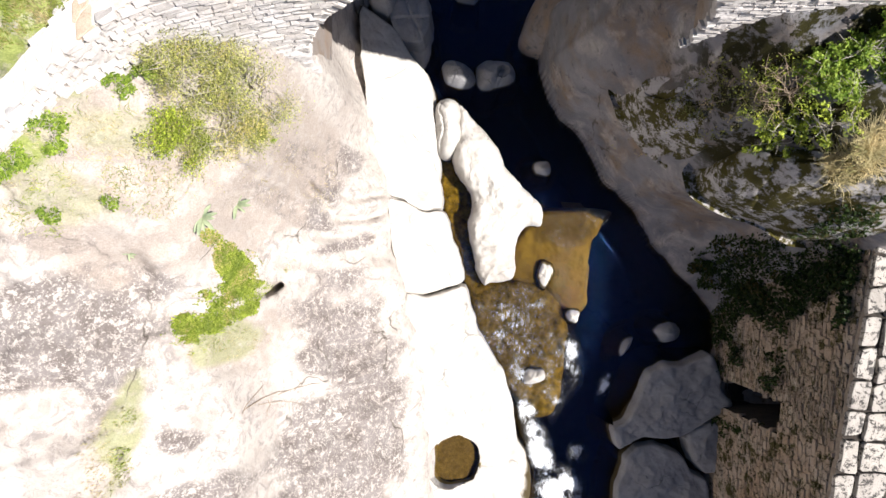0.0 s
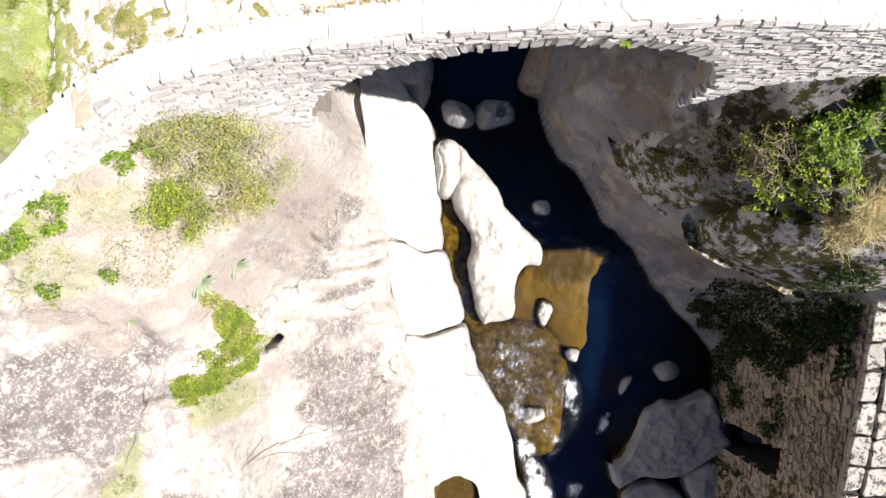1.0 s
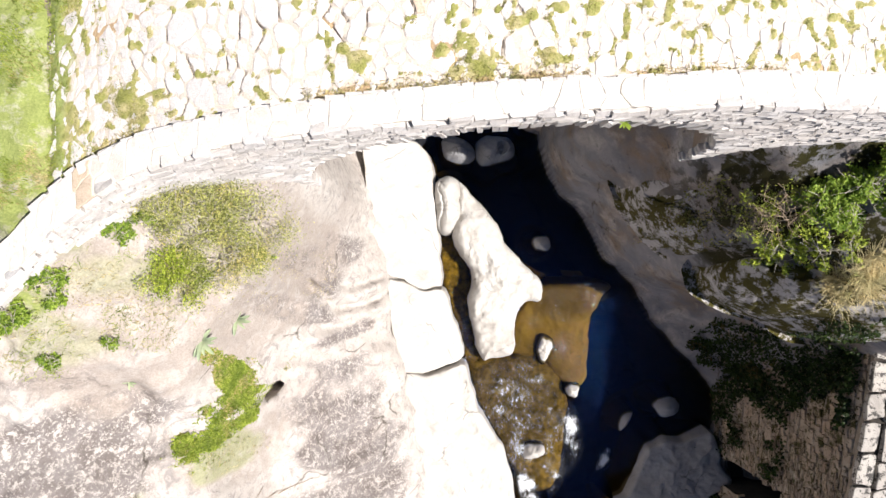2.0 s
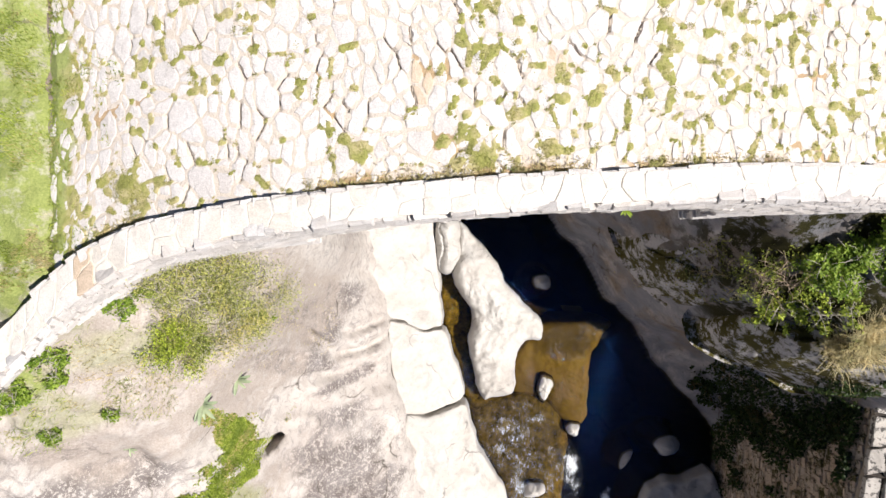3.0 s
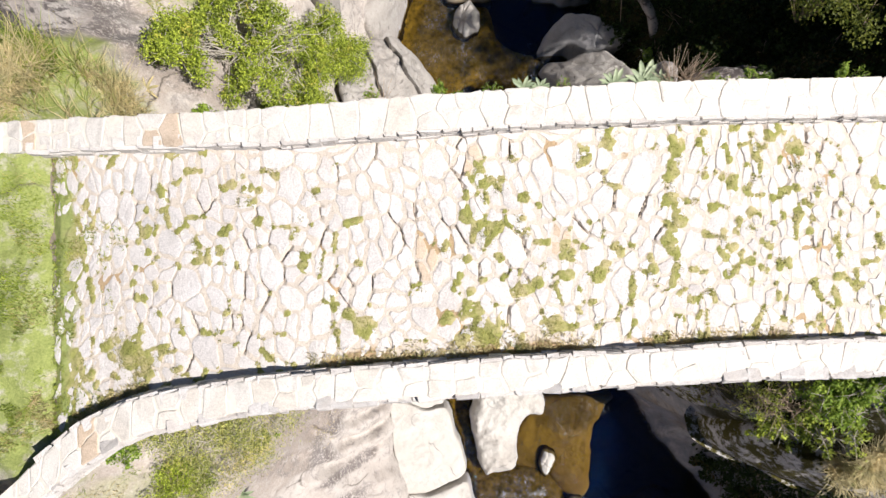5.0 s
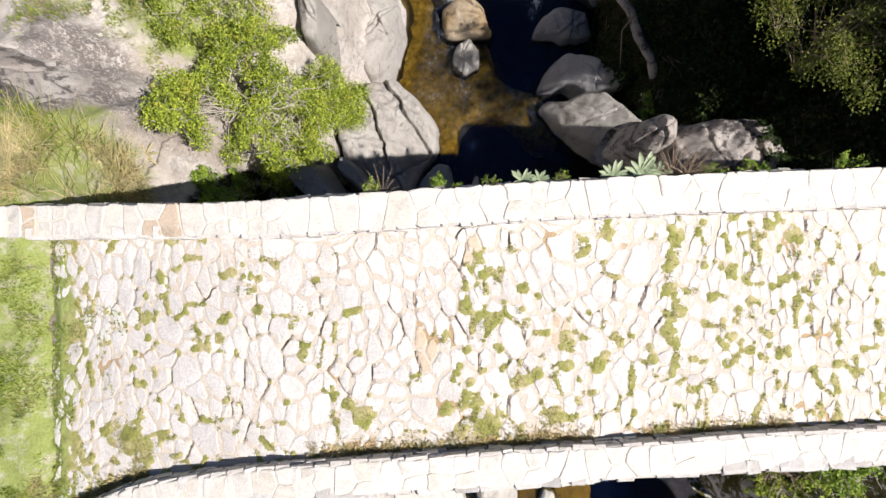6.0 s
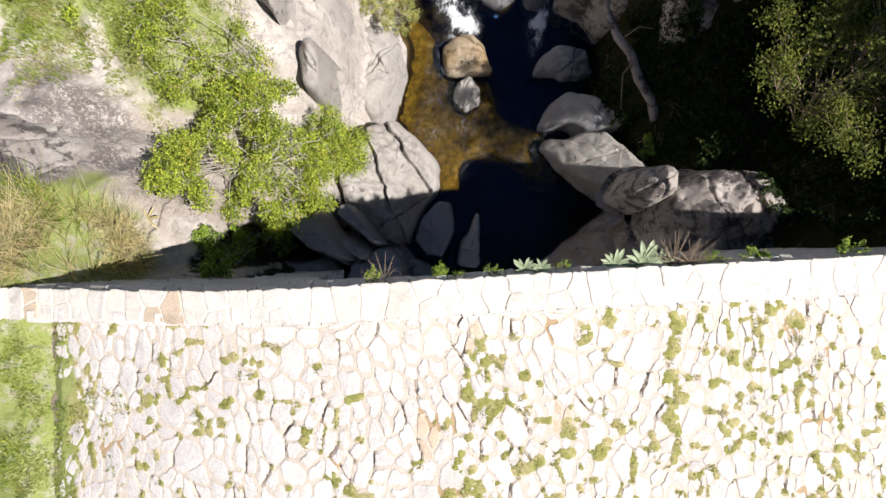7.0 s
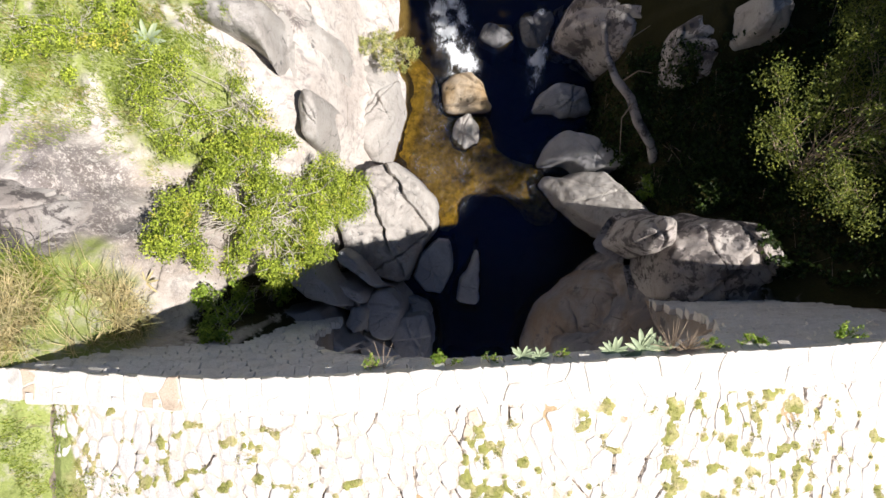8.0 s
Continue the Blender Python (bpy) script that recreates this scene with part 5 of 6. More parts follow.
def bush(name, label, category, base, clumps, count, size, leaf, seed, spread=0.32, slim=0.55, bare=0.25, bark=None, stem=0.035, level=False):
    """A shrub: forked stems from its base to each clump, twigs and single leaves. clumps: (dx, dy, dz, radius)."""
    rs = np.random.RandomState(seed)
    b = Vector(base)
    thing = tagged(new(name), label, category)
    thing.location = b
    bark = bark or M_BARK
    stems, pts = [], []
    total = sum(c[3] ** 2 for c in clumps)
    cx, cy = np.array([c[0] for c in clumps]), np.array([c[1] for c in clumps])
    floor = np.clip(surface(cx + b.x, cy + b.y) - b.z, -1.2, 3.0)
    if level:
        floor = floor * 0
    mains = []
    for k, ((dx, dy, dz, r), low) in enumerate(zip(clumps, floor)):
        dz = dz + low
        c = np.array([dx, dy, dz])
        start, thick = np.zeros(3), 1.0
        if mains and k % 5:
            near = min(mains, key=lambda m: float(np.sum((m[4] - c) ** 2)))
            start, thick = near[2 + k % 2], 0.6
        path = [start + (c - start) * s + np.array([rs.normal(0, 0.13), rs.normal(0, 0.13), 0.22 * math.sin(s * 3.1)]) * (0.0 if s == 0 else 1) * max(r, 0.5) for s in (0, 0.25, 0.5, 0.75, 1.0)]
        if not k % 5:
            mains.append(path)
        path = [tuple(p) for p in path]
        limb = [tube(path, stem * thick, stem * thick * 0.45)]
        for _ in range(int(5 + 7 * r)):
            s = path[rs.randint(2, 5)]
            q = rs.normal(0, 1, 3)
            q = q / np.linalg.norm(q) * r * rs.uniform(0.6, 1.5)
            q[2] = q[2] * 0.5 + 0.45 * r
            m = np.array(s) + q * 0.5 + rs.normal(0, 0.06 * r, 3)
            limb.append(tube([s, tuple(m), tuple(np.array(s) + q)], stem * 0.4, stem * 0.14, 4))
        stems.append(limb)
        n = int(count * r * r / total)
        heads = rs.normal(0, 1, (max(5, n // 40), 3))
        heads = heads / np.linalg.norm(heads, axis=1)[:, None] * (r * rs.uniform(0.35, 1.05, (len(heads), 1)))
        heads[:, 2] = heads[:, 2] * 0.62
        pick = heads[rs.randint(0, len(heads), n)]
        pts.append(c + pick + rs.normal(0, 1, (n, 3)) * np.array([1, 1, 0.6]) * spread * (0.07 + 0.14 * r))
    for limb in stems:
        v, f = joined(limb)
        put("branch", mesh_of("branch", v, f, bark, True), thing, "bare grey-brown branch")
    pts = np.concatenate(pts)
    ground = surface(pts[:, 0] + b.x, pts[:, 1] + b.y) - b.z
    pts = pts[pts[:, 2] > ground + 0.01]
    v, f = leaves_at(rs, pts, size, slim)
    put("foliage", mesh_of("foliage", v, f, leaf), thing)
    return thing


def crowd(rs, n, rx, ry, z, r):
    """Clumps spread over an oval."""
    out = []
    for _ in range(n):
        a, q = rs.uniform(0, 2 * math.pi), math.sqrt(rs.rand())
        out.append((rx * q * math.cos(a), ry * q * math.sin(a), z * rs.uniform(0.55, 1.1), r * rs.uniform(0.65, 1.25)))
    return out


def blades(name, label, zones, count, height, width, material, seed, lean=0.5, category="grass"):
    """Grass: single bent blades on the ground within oval zones (x, y, rx, ry, turn)."""
    rs = np.random.RandomState(seed)
    area = sum(z[2] * z[3] for z in zones)
    px, py = [], []
    for z in zones:
        n = int(count * z[2] * z[3] / area)
        a, q = rs.uniform(0, 2 * math.pi, n), np.sqrt(rs.rand(n)) * (1 + 0.08 * rs.normal(0, 1, n))
        u, w = z[2] * q * np.cos(a), z[3] * q * np.sin(a)
        t = radians(z[4]) if len(z) > 4 else 0.0
        px.append(z[0] + u * math.cos(t) - w * math.sin(t))
        py.append(z[1] + u * math.sin(t) + w * math.cos(t))
    px, py = np.concatenate(px), np.concatenate(py)
    keep = fbm(px, py, 0.45, 3, seed) > -0.2
    px, py = px[keep], py[keep]
    n = len(px)
    pz = surface(px, py) - 0.02
    p = np.stack([px, py, pz], 1)
    a = rs.uniform(0, 2 * math.pi, n)
    side = np.stack([np.cos(a), np.sin(a), np.zeros(n)], 1) * (width * 0.5)
    out = np.stack([-np.sin(a), np.cos(a), np.zeros(n)], 1)
    h = (height * rs.uniform(0.5, 1.3, n))[:, None]
    bend = (lean * rs.uniform(0.2, 1.6, n))[:, None]
    upw = np.array([[0, 0, 1.0]])
    v = np.stack([p - side, p + side, p + side * 0.8 + upw * h * 0.6 + out * h * bend * 0.35, p - side * 0.8 + upw * h * 0.6 + out * h * bend * 0.35, p + upw * h * 0.9 + out * h * bend], 1).reshape(-1, 3)
    k = np.arange(n)[:, None] * 5
    f = [tuple(q) for q in (k + np.array([[0, 1, 2, 3]]))] + [tuple(q) for q in (k + np.array([[3, 2, 4]]))]
    return tagged(put(name, mesh_of(name, v, f, material)), label, category, kind="stuff")


def rosette(name, label, at, radius, count, material, seed, rise=0.6, width=0.22):
    """A plant of thick pointed leaves about one centre; each leaf is a part."""
    rs = np.random.RandomState(seed)
    thing = tagged(new(name), label, "plant")
    thing.location = at
    for i in range(count):
        a = 2 * math.pi * i * 0.382 + rs.uniform(-0.2, 0.2)
        L = radius * rs.uniform(0.75, 1.15)
        lift = rise * rs.uniform(0.5, 1.3)
        v, f = [], []
        for s in np.linspace(0, 1, 6):
            w = width * L * (0.55 + 0.9 * s) * (1 - s) ** 0.6 * 0.8 + 0.002
            r, z = L * s, L * (lift * s - 0.55 * s * s * lift)
            v += [(r * math.cos(a) - w * math.sin(a), r * math.sin(a) + w * math.cos(a), z + w * 0.35), (r * math.cos(a), r * math.sin(a), z - 0.01), (r * math.cos(a) + w * math.sin(a), r * math.sin(a) - w * math.cos(a), z + w * 0.35)]
        for k in range(5):
            for q in (0, 1):
                f.append((3 * k + q, 3 * k + q + 1, 3 * k + q + 4, 3 * k + q + 3))
        put("leaf", mesh_of("leaf", v, f, material, True), thing)
    return thing


def gz(x, y):
    return float(surface(np.array([float(x)]), np.array([float(y)]))[0])


def on(x, y, up=0.0):
    return (x, y, gz(x, y) + up)


R = np.random.RandomState
# south-west bank
for i, (x, y, rx, ry, n, k, lab) in enumerate(((-4.7, 2.9, 0.80, 0.85, 34, 15000, "dense grey-green broom bush with dry stems"), (-4.0, 3.4, 0.6, 0.6, 20, 5200, "sparse grey-green broom bush on dry soil"), (-5.1, 3.7, 0.7, 0.4, 18, 4600, "thin broom bush against the bridge wall"))):
    bush("broom_bush", lab, "bush", on(x, y), crowd(R(1 + 200 * i), n, rx, ry, 1.15, 0.26), k, 0.042, L_BROOM, 11 + 100 * i, 1.3, 0.4, bark=M_BARK, stem=0.020)
bush("broom_bush", "yellowing broom bush at the foot of the bank", "bush", on(-5.25, 2.2), crowd(R(2), 22, 0.45, 0.6, 0.8, 0.24), 6000, 0.042, L_BUSH, 12, 0.8, 0.5, bark=M_DRYTWIG, stem=0.010)
for i, (x, y, r) in enumerate(((-5.62, 3.45, 0.22), (-6.02, 3.08, 0.24), (-6.95, 2.05, 0.40), (-7.5, 1.6, 0.30), (-7.4, 0.64, 0.15), (-4.05, 2.6, 0.13), (-7.9, 1.35, 0.22), (-6.5, 0.9, 0.10))):
    bush("leafy_plant", "small bright green leafy plant on dry soil", "plant", on(x, y), crowd(R(20 + i), 7, r * 0.7, r * 0.7, 0.26, r * 0.45), int(900 * r / 0.25), 0.06, L_BRIGHT, 30 + i, 0.5, 0.6, stem=0.01)
rosette("agave", "grey-green agave with splayed leaves", on(-5.35, 0.70), 0.42, 11, L_AGAVE, 41)
rosette("agave", "small grey-green agave with splayed leaves", on(-4.9, 1.05), 0.34, 9, L_AGAVE, 42)
rosette("agave", "small grey-green agave on the rock", on(-6.7, -0.1), 0.18, 7, L_AGAVE, 43)
blades("grass", "bright green grass in a rock hollow", [(-4.2, -0.5, 0.16, 0.34, -30), (-5.5, -2.1, 0.5, 0.4), (-6.8, -4.2, 0.14, 1.3, -8), (-7.0, -6.2, 0.4, 0.5)], 1700, 0.15, 0.014, L_GRASS, 51)
blades("dry_grass", "straw-coloured dry grass along a rock seam", [(-7.2, -4.8, 0.25, 1.3, -8), (-7.0, -6.6, 0.7, 0.7), (-5.1, -2.4, 0.5, 0.4), (-4.8, 2.2, 0.9, 1.0), (-6.6, 1.8, 1.2, 0.7), (-3.4, 1.0, 0.2, 0.3), (-3.6, 2.0, 0.5, 0.7), (-7.2, 1.4, 0.9, 0.5)], 5200, 0.13, 0.012, L_DRY, 52)
blades("grass", "thin patchy grass on the dry slope", [(-7.2, 1.7, 0.9, 0.7), (-6.3, 2.3, 0.6, 0.5), (-7.6, 0.6, 0.6, 0.35), (-5.9, 1.2, 0.6, 0.6)], 2600, 0.12, 0.010, L_GRASS, 55, 1.0)
blades("grass", "short green grass at the end of the bridge", [(-8.0, 6.2, 1.3, 2.6), (-7.6, 4.2, 0.7, 0.8), (-8.2, 9.2, 1.0, 0.8)], 24000, 0.10, 0.012, L_GRASS, 53)
blades("dry_grass", "dry brown grass against the parapet", [(-6.3, 4.75, 0.6, 0.28, 30), (-5.5, 5.0, 0.5, 0.18, 12), (-6.75, 4.2, 0.3, 0.4)], 3400, 0.12, 0.012, L_DRY, 54)
def fallen_twig(label, x, y, way, seed):
    """A dry forked twig lying on the rock."""
    rs = np.random.RandomState(seed)
    thing = tagged(new("twig"), label, "twig")
    thing.location = on(x, y)
    runs = [((0, 0), way, 0.9)] + [((way[0] * q, way[1] * q), (way[0] * 0.5 + rs.normal(0, 0.3), way[1] * 0.5 + rs.normal(0, 0.3)), 0.5) for q in (0.2, 0.4, 0.6, 0.75)]
    for (sx, sy), (wx, wy), size in runs:
        path = []
        for q in np.linspace(0, 1, 5):
            px, py = sx + wx * q + rs.normal(0, 0.02), sy + wy * q + 0.12 * size * math.sin(3 * q)
            path.append((px, py, gz(x + px, y + py) - thing.location.z + 0.03 + 0.05 * q * size))
        v, f = tube(path, 0.016 * size, 0.006, 5)
        put("branch", mesh_of("branch", v, f, M_DRYTWIG, True), thing)
    return thing


fallen_twig("dry forked twig lying on the rock", -5.2, -4.15, (0.85, 0.15), 44)
rosette("agave", "dry pale rosette plant on the rock edge", on(-6.35, 10.3), 0.30, 9, L_DRY, 45, 0.4, 0.14)
# east cliff
bush("leafy_bush", "bright green leafy bush on the cliff top", "bush", on(8.95, 3.85), crowd(R(5), 22, 1.35, 0.6, 0.5, 0.34), 11000, 0.065, L_BRIGHT, 61, 0.5, 0.8, stem=0.018)
bush("twiggy_bush", "half-bare twiggy bush leaning over the cliff", "bush", on(7.4, 3.5), crowd(R(6), 14, 0.8, 0.5, 0.5, 0.32), 1700, 0.045, L_BUSH, 62, 0.7, 0.45, bark=M_DRYTWIG, stem=0.02)
bush("leafy_bush", "green bush spilling over mossy boulders", "bush", on(8.2, 2.7), crowd(R(7), 12, 0.75, 0.4, 0.5, 0.28), 2600, 0.07, L_BUSH, 63, 0.45, 0.6, stem=0.02)
blades("dry_grass", "pale dry grass tuft on the boulder", [(9.1, 1.9, 0.35, 0.4), (9.5, 2.3, 0.4, 0.35)], 2600, 0.45, 0.012, L_DRY, 64, 1.0)


def creeper(label, points, size, leaf, seed, category="ivy"):
    """Leaves that lie close on rock or wall, with a few stems through them."""
    rs = np.random.RandomState(seed)
    at = Vector(points.mean(0))
    thing = tagged(new("ivy"), label, category)
    thing.location = at
    stems = []
    for _ in range(10):
        i = rs.randint(0, len(points))
        near = points[np.argsort(((points - points[i]) ** 2).sum(1))[[min(k, len(points) - 1) for k in (0, 60, 140, 240)]]]
        stems.append(tube([tuple(p - np.array(at)) for p in near], 0.012, 0.005, 4))
    for v, f in stems:
        put("stem", mesh_of("stem", v, f, M_DRYTWIG), thing)
    v, f = leaves_at(rs, points - np.array(at), size, 0.8, 0.5)
    put("foliage", mesh_of("foliage", v, f, leaf), thing)
    return thing


def on_ground(seed, count, cx, cy, rx, ry, deep=0.25, gap=-0.3):
    rs = np.random.RandomState(seed)
    a, q = rs.uniform(0, 2 * math.pi, count), np.sqrt(rs.rand(count))
    x, y = cx + rx * q * np.cos(a), cy + ry * q * np.sin(a)
    keep = fbm(x, y, 0.32, 4, seed) + rs.normal(0, 0.25, count) > gap + np.clip(q - 0.45, 0, 1) * 1.9
    x, y = x[keep], y[keep]
    z = surface(x, y) + deep * rs.rand(len(x)) * (0.6 + 0.6 * fbm(x, y, 0.5, 3, seed + 1))
    return np.stack([x, y, z + 0.02], 1)


def on_wall(seed, count, y0, y1, z0, z1):
    rs = np.random.RandomState(seed)
    y, z = rs.uniform(y0, y1, count), rs.uniform(z0, z1, count)
    keep = fbm(y * 1.0, z * 1.0, 0.9, 4, seed) + 1.3 * (y - 0.5 * (y0 + y1)) / (y1 - y0) > -0.1
    y, z = y[keep], z[keep]
    s = (z - WALL_LO) / (WALL_HI - WALL_LO)
    return np.stack([wall_x(y, s) - 0.05 - 0.22 * rs.rand(len(y)), y, z], 1)


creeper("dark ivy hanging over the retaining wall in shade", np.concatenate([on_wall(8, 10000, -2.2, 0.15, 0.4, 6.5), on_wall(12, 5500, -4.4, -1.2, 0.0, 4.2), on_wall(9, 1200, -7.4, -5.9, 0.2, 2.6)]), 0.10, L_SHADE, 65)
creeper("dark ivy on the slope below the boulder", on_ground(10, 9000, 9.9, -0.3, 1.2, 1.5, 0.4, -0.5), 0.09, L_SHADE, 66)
creeper("dark mossy growth on the cliff ledges", on_ground(11, 5000, 6.8, 3.6, 1.1, 0.9, 0.08, -0.3), 0.05, L_MOSS, 67, "moss")
creeper("bright green clover filling a rock hollow", np.concatenate([on_ground(30 + i, int(4200 * rx * ry / 0.12), x, y, rx, ry, 0.10, -0.35) for i, (x, y, rx, ry) in enumerate(((-5.3, 0.1, 0.22, 0.4), (-5.2, -0.35, 0.25, 0.4), (-5.2, -1.1, 0.4, 0.4), (-5.1, -0.7, 0.42, 0.75), (-5.35, -1.45, 0.6, 0.55), (-5.8, -1.75, 0.5, 0.42)))]), 0.05, L_GRASS, 68, "clover")
# north-west bank
bush("leafy_bush", "large sunlit green bush with bare grey branches", "bush", on(-4.55, 12.05), crowd(R(10), 66, 1.75, 1.95, 1.8, 0.34) + crowd(R(110), 18, 1.7, 1.8, 0.8, 0.38), 50000, 0.060, L_BUSH, 71, 0.65, 0.55, stem=0.022)
bush("leafy_bush", "loose green bush with pale forked branches", "bush", on(-5.6, 14.2), crowd(R(12), 24, 1.3, 1.1, 1.1, 0.30), 9500, 0.05, L_BUSH, 72, 1.0, 0.55, stem=0.022)
bush("leafy_bush", "green bush spilling over the rock edge", "bush", on(-3.2, 12.6), crowd(R(13), 24, 0.8, 1.2, 1.4, 0.30), 15000, 0.05, L_BUSH, 73, 1.0, 0.6, stem=0.022)
bush("leafy_bush", "low bright green plants on the slope", "bush", on(-8.2, 16.0), crowd(R(14), 18, 1.8, 1.1, 0.3, 0.34), 9000, 0.055, L_BUSH, 74, 0.5, 0.7, stem=0.01)
bush("leafy_bush", "grey-green bush above the cascade", "bush", on(-1.7, 17.9), crowd(R(15), 10, 0.9, 0.7, 1.2, 0.42), 6500, 0.06, L_BROOM, 75, 0.45, 0.4, stem=0.02)
rosette("agave", "grey-green agave among grass", on(-6.75, 15.75), 0.42, 12, L_AGAVE, 76)
blades("grass", "mixed green grass on the slope", [(-7.2, 15.0, 2.2, 1.8), (-9.0, 15.0, 1.0, 2.0), (-8.6, 10.4, 1.3, 0.8), (-6.2, 16.2, 1.2, 1.0), (-6.6, 13.2, 0.6, 0.9)], 30000, 0.15, 0.014, L_GRASS, 77)
blades("dry_grass", "tall dry grass beside the bridge", [(-7.3, 9.9, 0.9, 0.6), (-6.6, 9.5, 0.4, 0.4)], 3400, 0.45, 0.016, L_DRY, 78, 1.3)
blades("grass", "tall green grass beside the bridge", [(-7.9, 10.2, 1.0, 0.7), (-7.0, 9.9, 0.5, 0.4)], 2200, 0.40, 0.016, L_GRASS, 178, 1.2)
bush("ivy", "dark green plants in the bridge's shade", "ivy", on(-4.9, 9.7), crowd(R(16), 16, 0.7, 0.6, 0.45, 0.36), 6500, 0.06, L_BRIGHT, 79, 0.45, 0.7, stem=0.01)
# north-east bank
TW = R(150)
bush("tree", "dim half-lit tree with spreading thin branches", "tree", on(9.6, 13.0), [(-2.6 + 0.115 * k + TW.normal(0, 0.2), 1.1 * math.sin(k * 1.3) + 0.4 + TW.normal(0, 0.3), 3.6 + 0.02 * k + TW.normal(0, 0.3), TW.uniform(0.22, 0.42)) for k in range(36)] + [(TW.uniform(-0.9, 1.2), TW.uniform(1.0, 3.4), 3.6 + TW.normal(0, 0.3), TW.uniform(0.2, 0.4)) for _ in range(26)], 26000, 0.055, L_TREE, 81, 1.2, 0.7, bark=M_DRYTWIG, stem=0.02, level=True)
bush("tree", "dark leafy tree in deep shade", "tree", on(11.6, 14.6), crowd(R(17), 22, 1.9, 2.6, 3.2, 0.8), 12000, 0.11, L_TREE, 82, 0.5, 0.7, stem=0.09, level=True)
# stands out of view, added only for the shade it casts
bush("tree", "tall unseen tree added to shade the bank", "tree", on(15.2, 18.0), crowd(R(18), 26, 2.2, 2.4, 4.6, 1.0), 12000, 0.14, L_TREE, 83, 0.5, 0.7, stem=0.12, level=True)
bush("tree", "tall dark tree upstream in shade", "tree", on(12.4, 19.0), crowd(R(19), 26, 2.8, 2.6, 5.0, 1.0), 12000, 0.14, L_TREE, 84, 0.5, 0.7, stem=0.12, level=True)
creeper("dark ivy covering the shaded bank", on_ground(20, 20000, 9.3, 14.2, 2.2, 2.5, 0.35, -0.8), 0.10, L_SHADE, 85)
# the next four are added to blacken bright ground that lies in shade
creeper("near-black brambles standing in for shade between the rocks", on_ground(23, 9000, 7.3, 15.0, 1.0, 1.9, 0.4, -0.2), 0.10, L_SHADE, 185)
creeper("near-black brambles standing in for shade under the leaning trunk", np.concatenate([on_ground(25, 9000, 6.2, 15.4, 1.0, 2.0, 0.45, -0.9), on_ground(26, 7000, 7.6, 12.9, 1.0, 0.9, 0.3, -0.9)]), 0.09, L_SHADE, 187)
creeper("near-black ivy deepening the shade below the trees", on_ground(24, 16000, 11.2, 15.5, 2.4, 4.5, 0.4, -0.6), 0.12, L_SHADE, 186)
creeper("near-black undergrowth deepening the shade beside the lichened boulder", on_ground(21, 12000, 10.0, 11.6, 2.0, 1.7, 0.4, -0.5), 0.10, L_SHADE, 86)
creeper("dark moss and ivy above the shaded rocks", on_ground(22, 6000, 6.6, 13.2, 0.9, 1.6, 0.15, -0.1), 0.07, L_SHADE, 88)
# pale twisted trunk leaning over the shaded bank
leaner = tagged(new("tree"), "pale twisted leafless trunk leaning over the shaded bank", "tree")
leaner.location = on(6.7, 13.8)
v, f = tube([(0.2, -0.2, -0.3), (-0.15, 0.5, 0.35), (-0.62, 1.15, 0.5), (-0.85, 1.9, 0.5), (-1.35, 2.5, 0.6), (-1.62, 3.3, 0.5), (-1.8, 4.1, 0.9)], 0.19, 0.10, 10)
v = [tuple(np.array(p) * (1 + 0.03 * math.sin(9.0 * p[1] + 3 * p[0]))) for p in v]
put("trunk", mesh_of("trunk", v, f, M_LICHEN, True), leaner)
for a, b, c in (((-0.85, 1.7, 0.7), (-1.25, 1.2, 0.9), (-1.2, 0.2, 0.5)), ((-1.15, 2.4, 0.75), (-0.8, 2.6, 1.1), (-0.4, 2.5, 1.2)), ((-1.35, 3.1, 0.8), (-1.0, 3.6, 1.1), (-0.5, 3.9, 1.3))):
    v, f = tube([a, b, c], 0.03, 0.012, 6)
    put("branch", mesh_of("branch", v, f, M_DRYTWIG, True), leaner)
bush("ivy", "small ivy trail over the pale rock", "ivy", on(6.5, 13.0), crowd(R(22), 7, 0.6, 0.25, 0.3, 0.25), 1500, 0.075, L_BRIGHT, 87, 0.45, 0.8, stem=0.01)

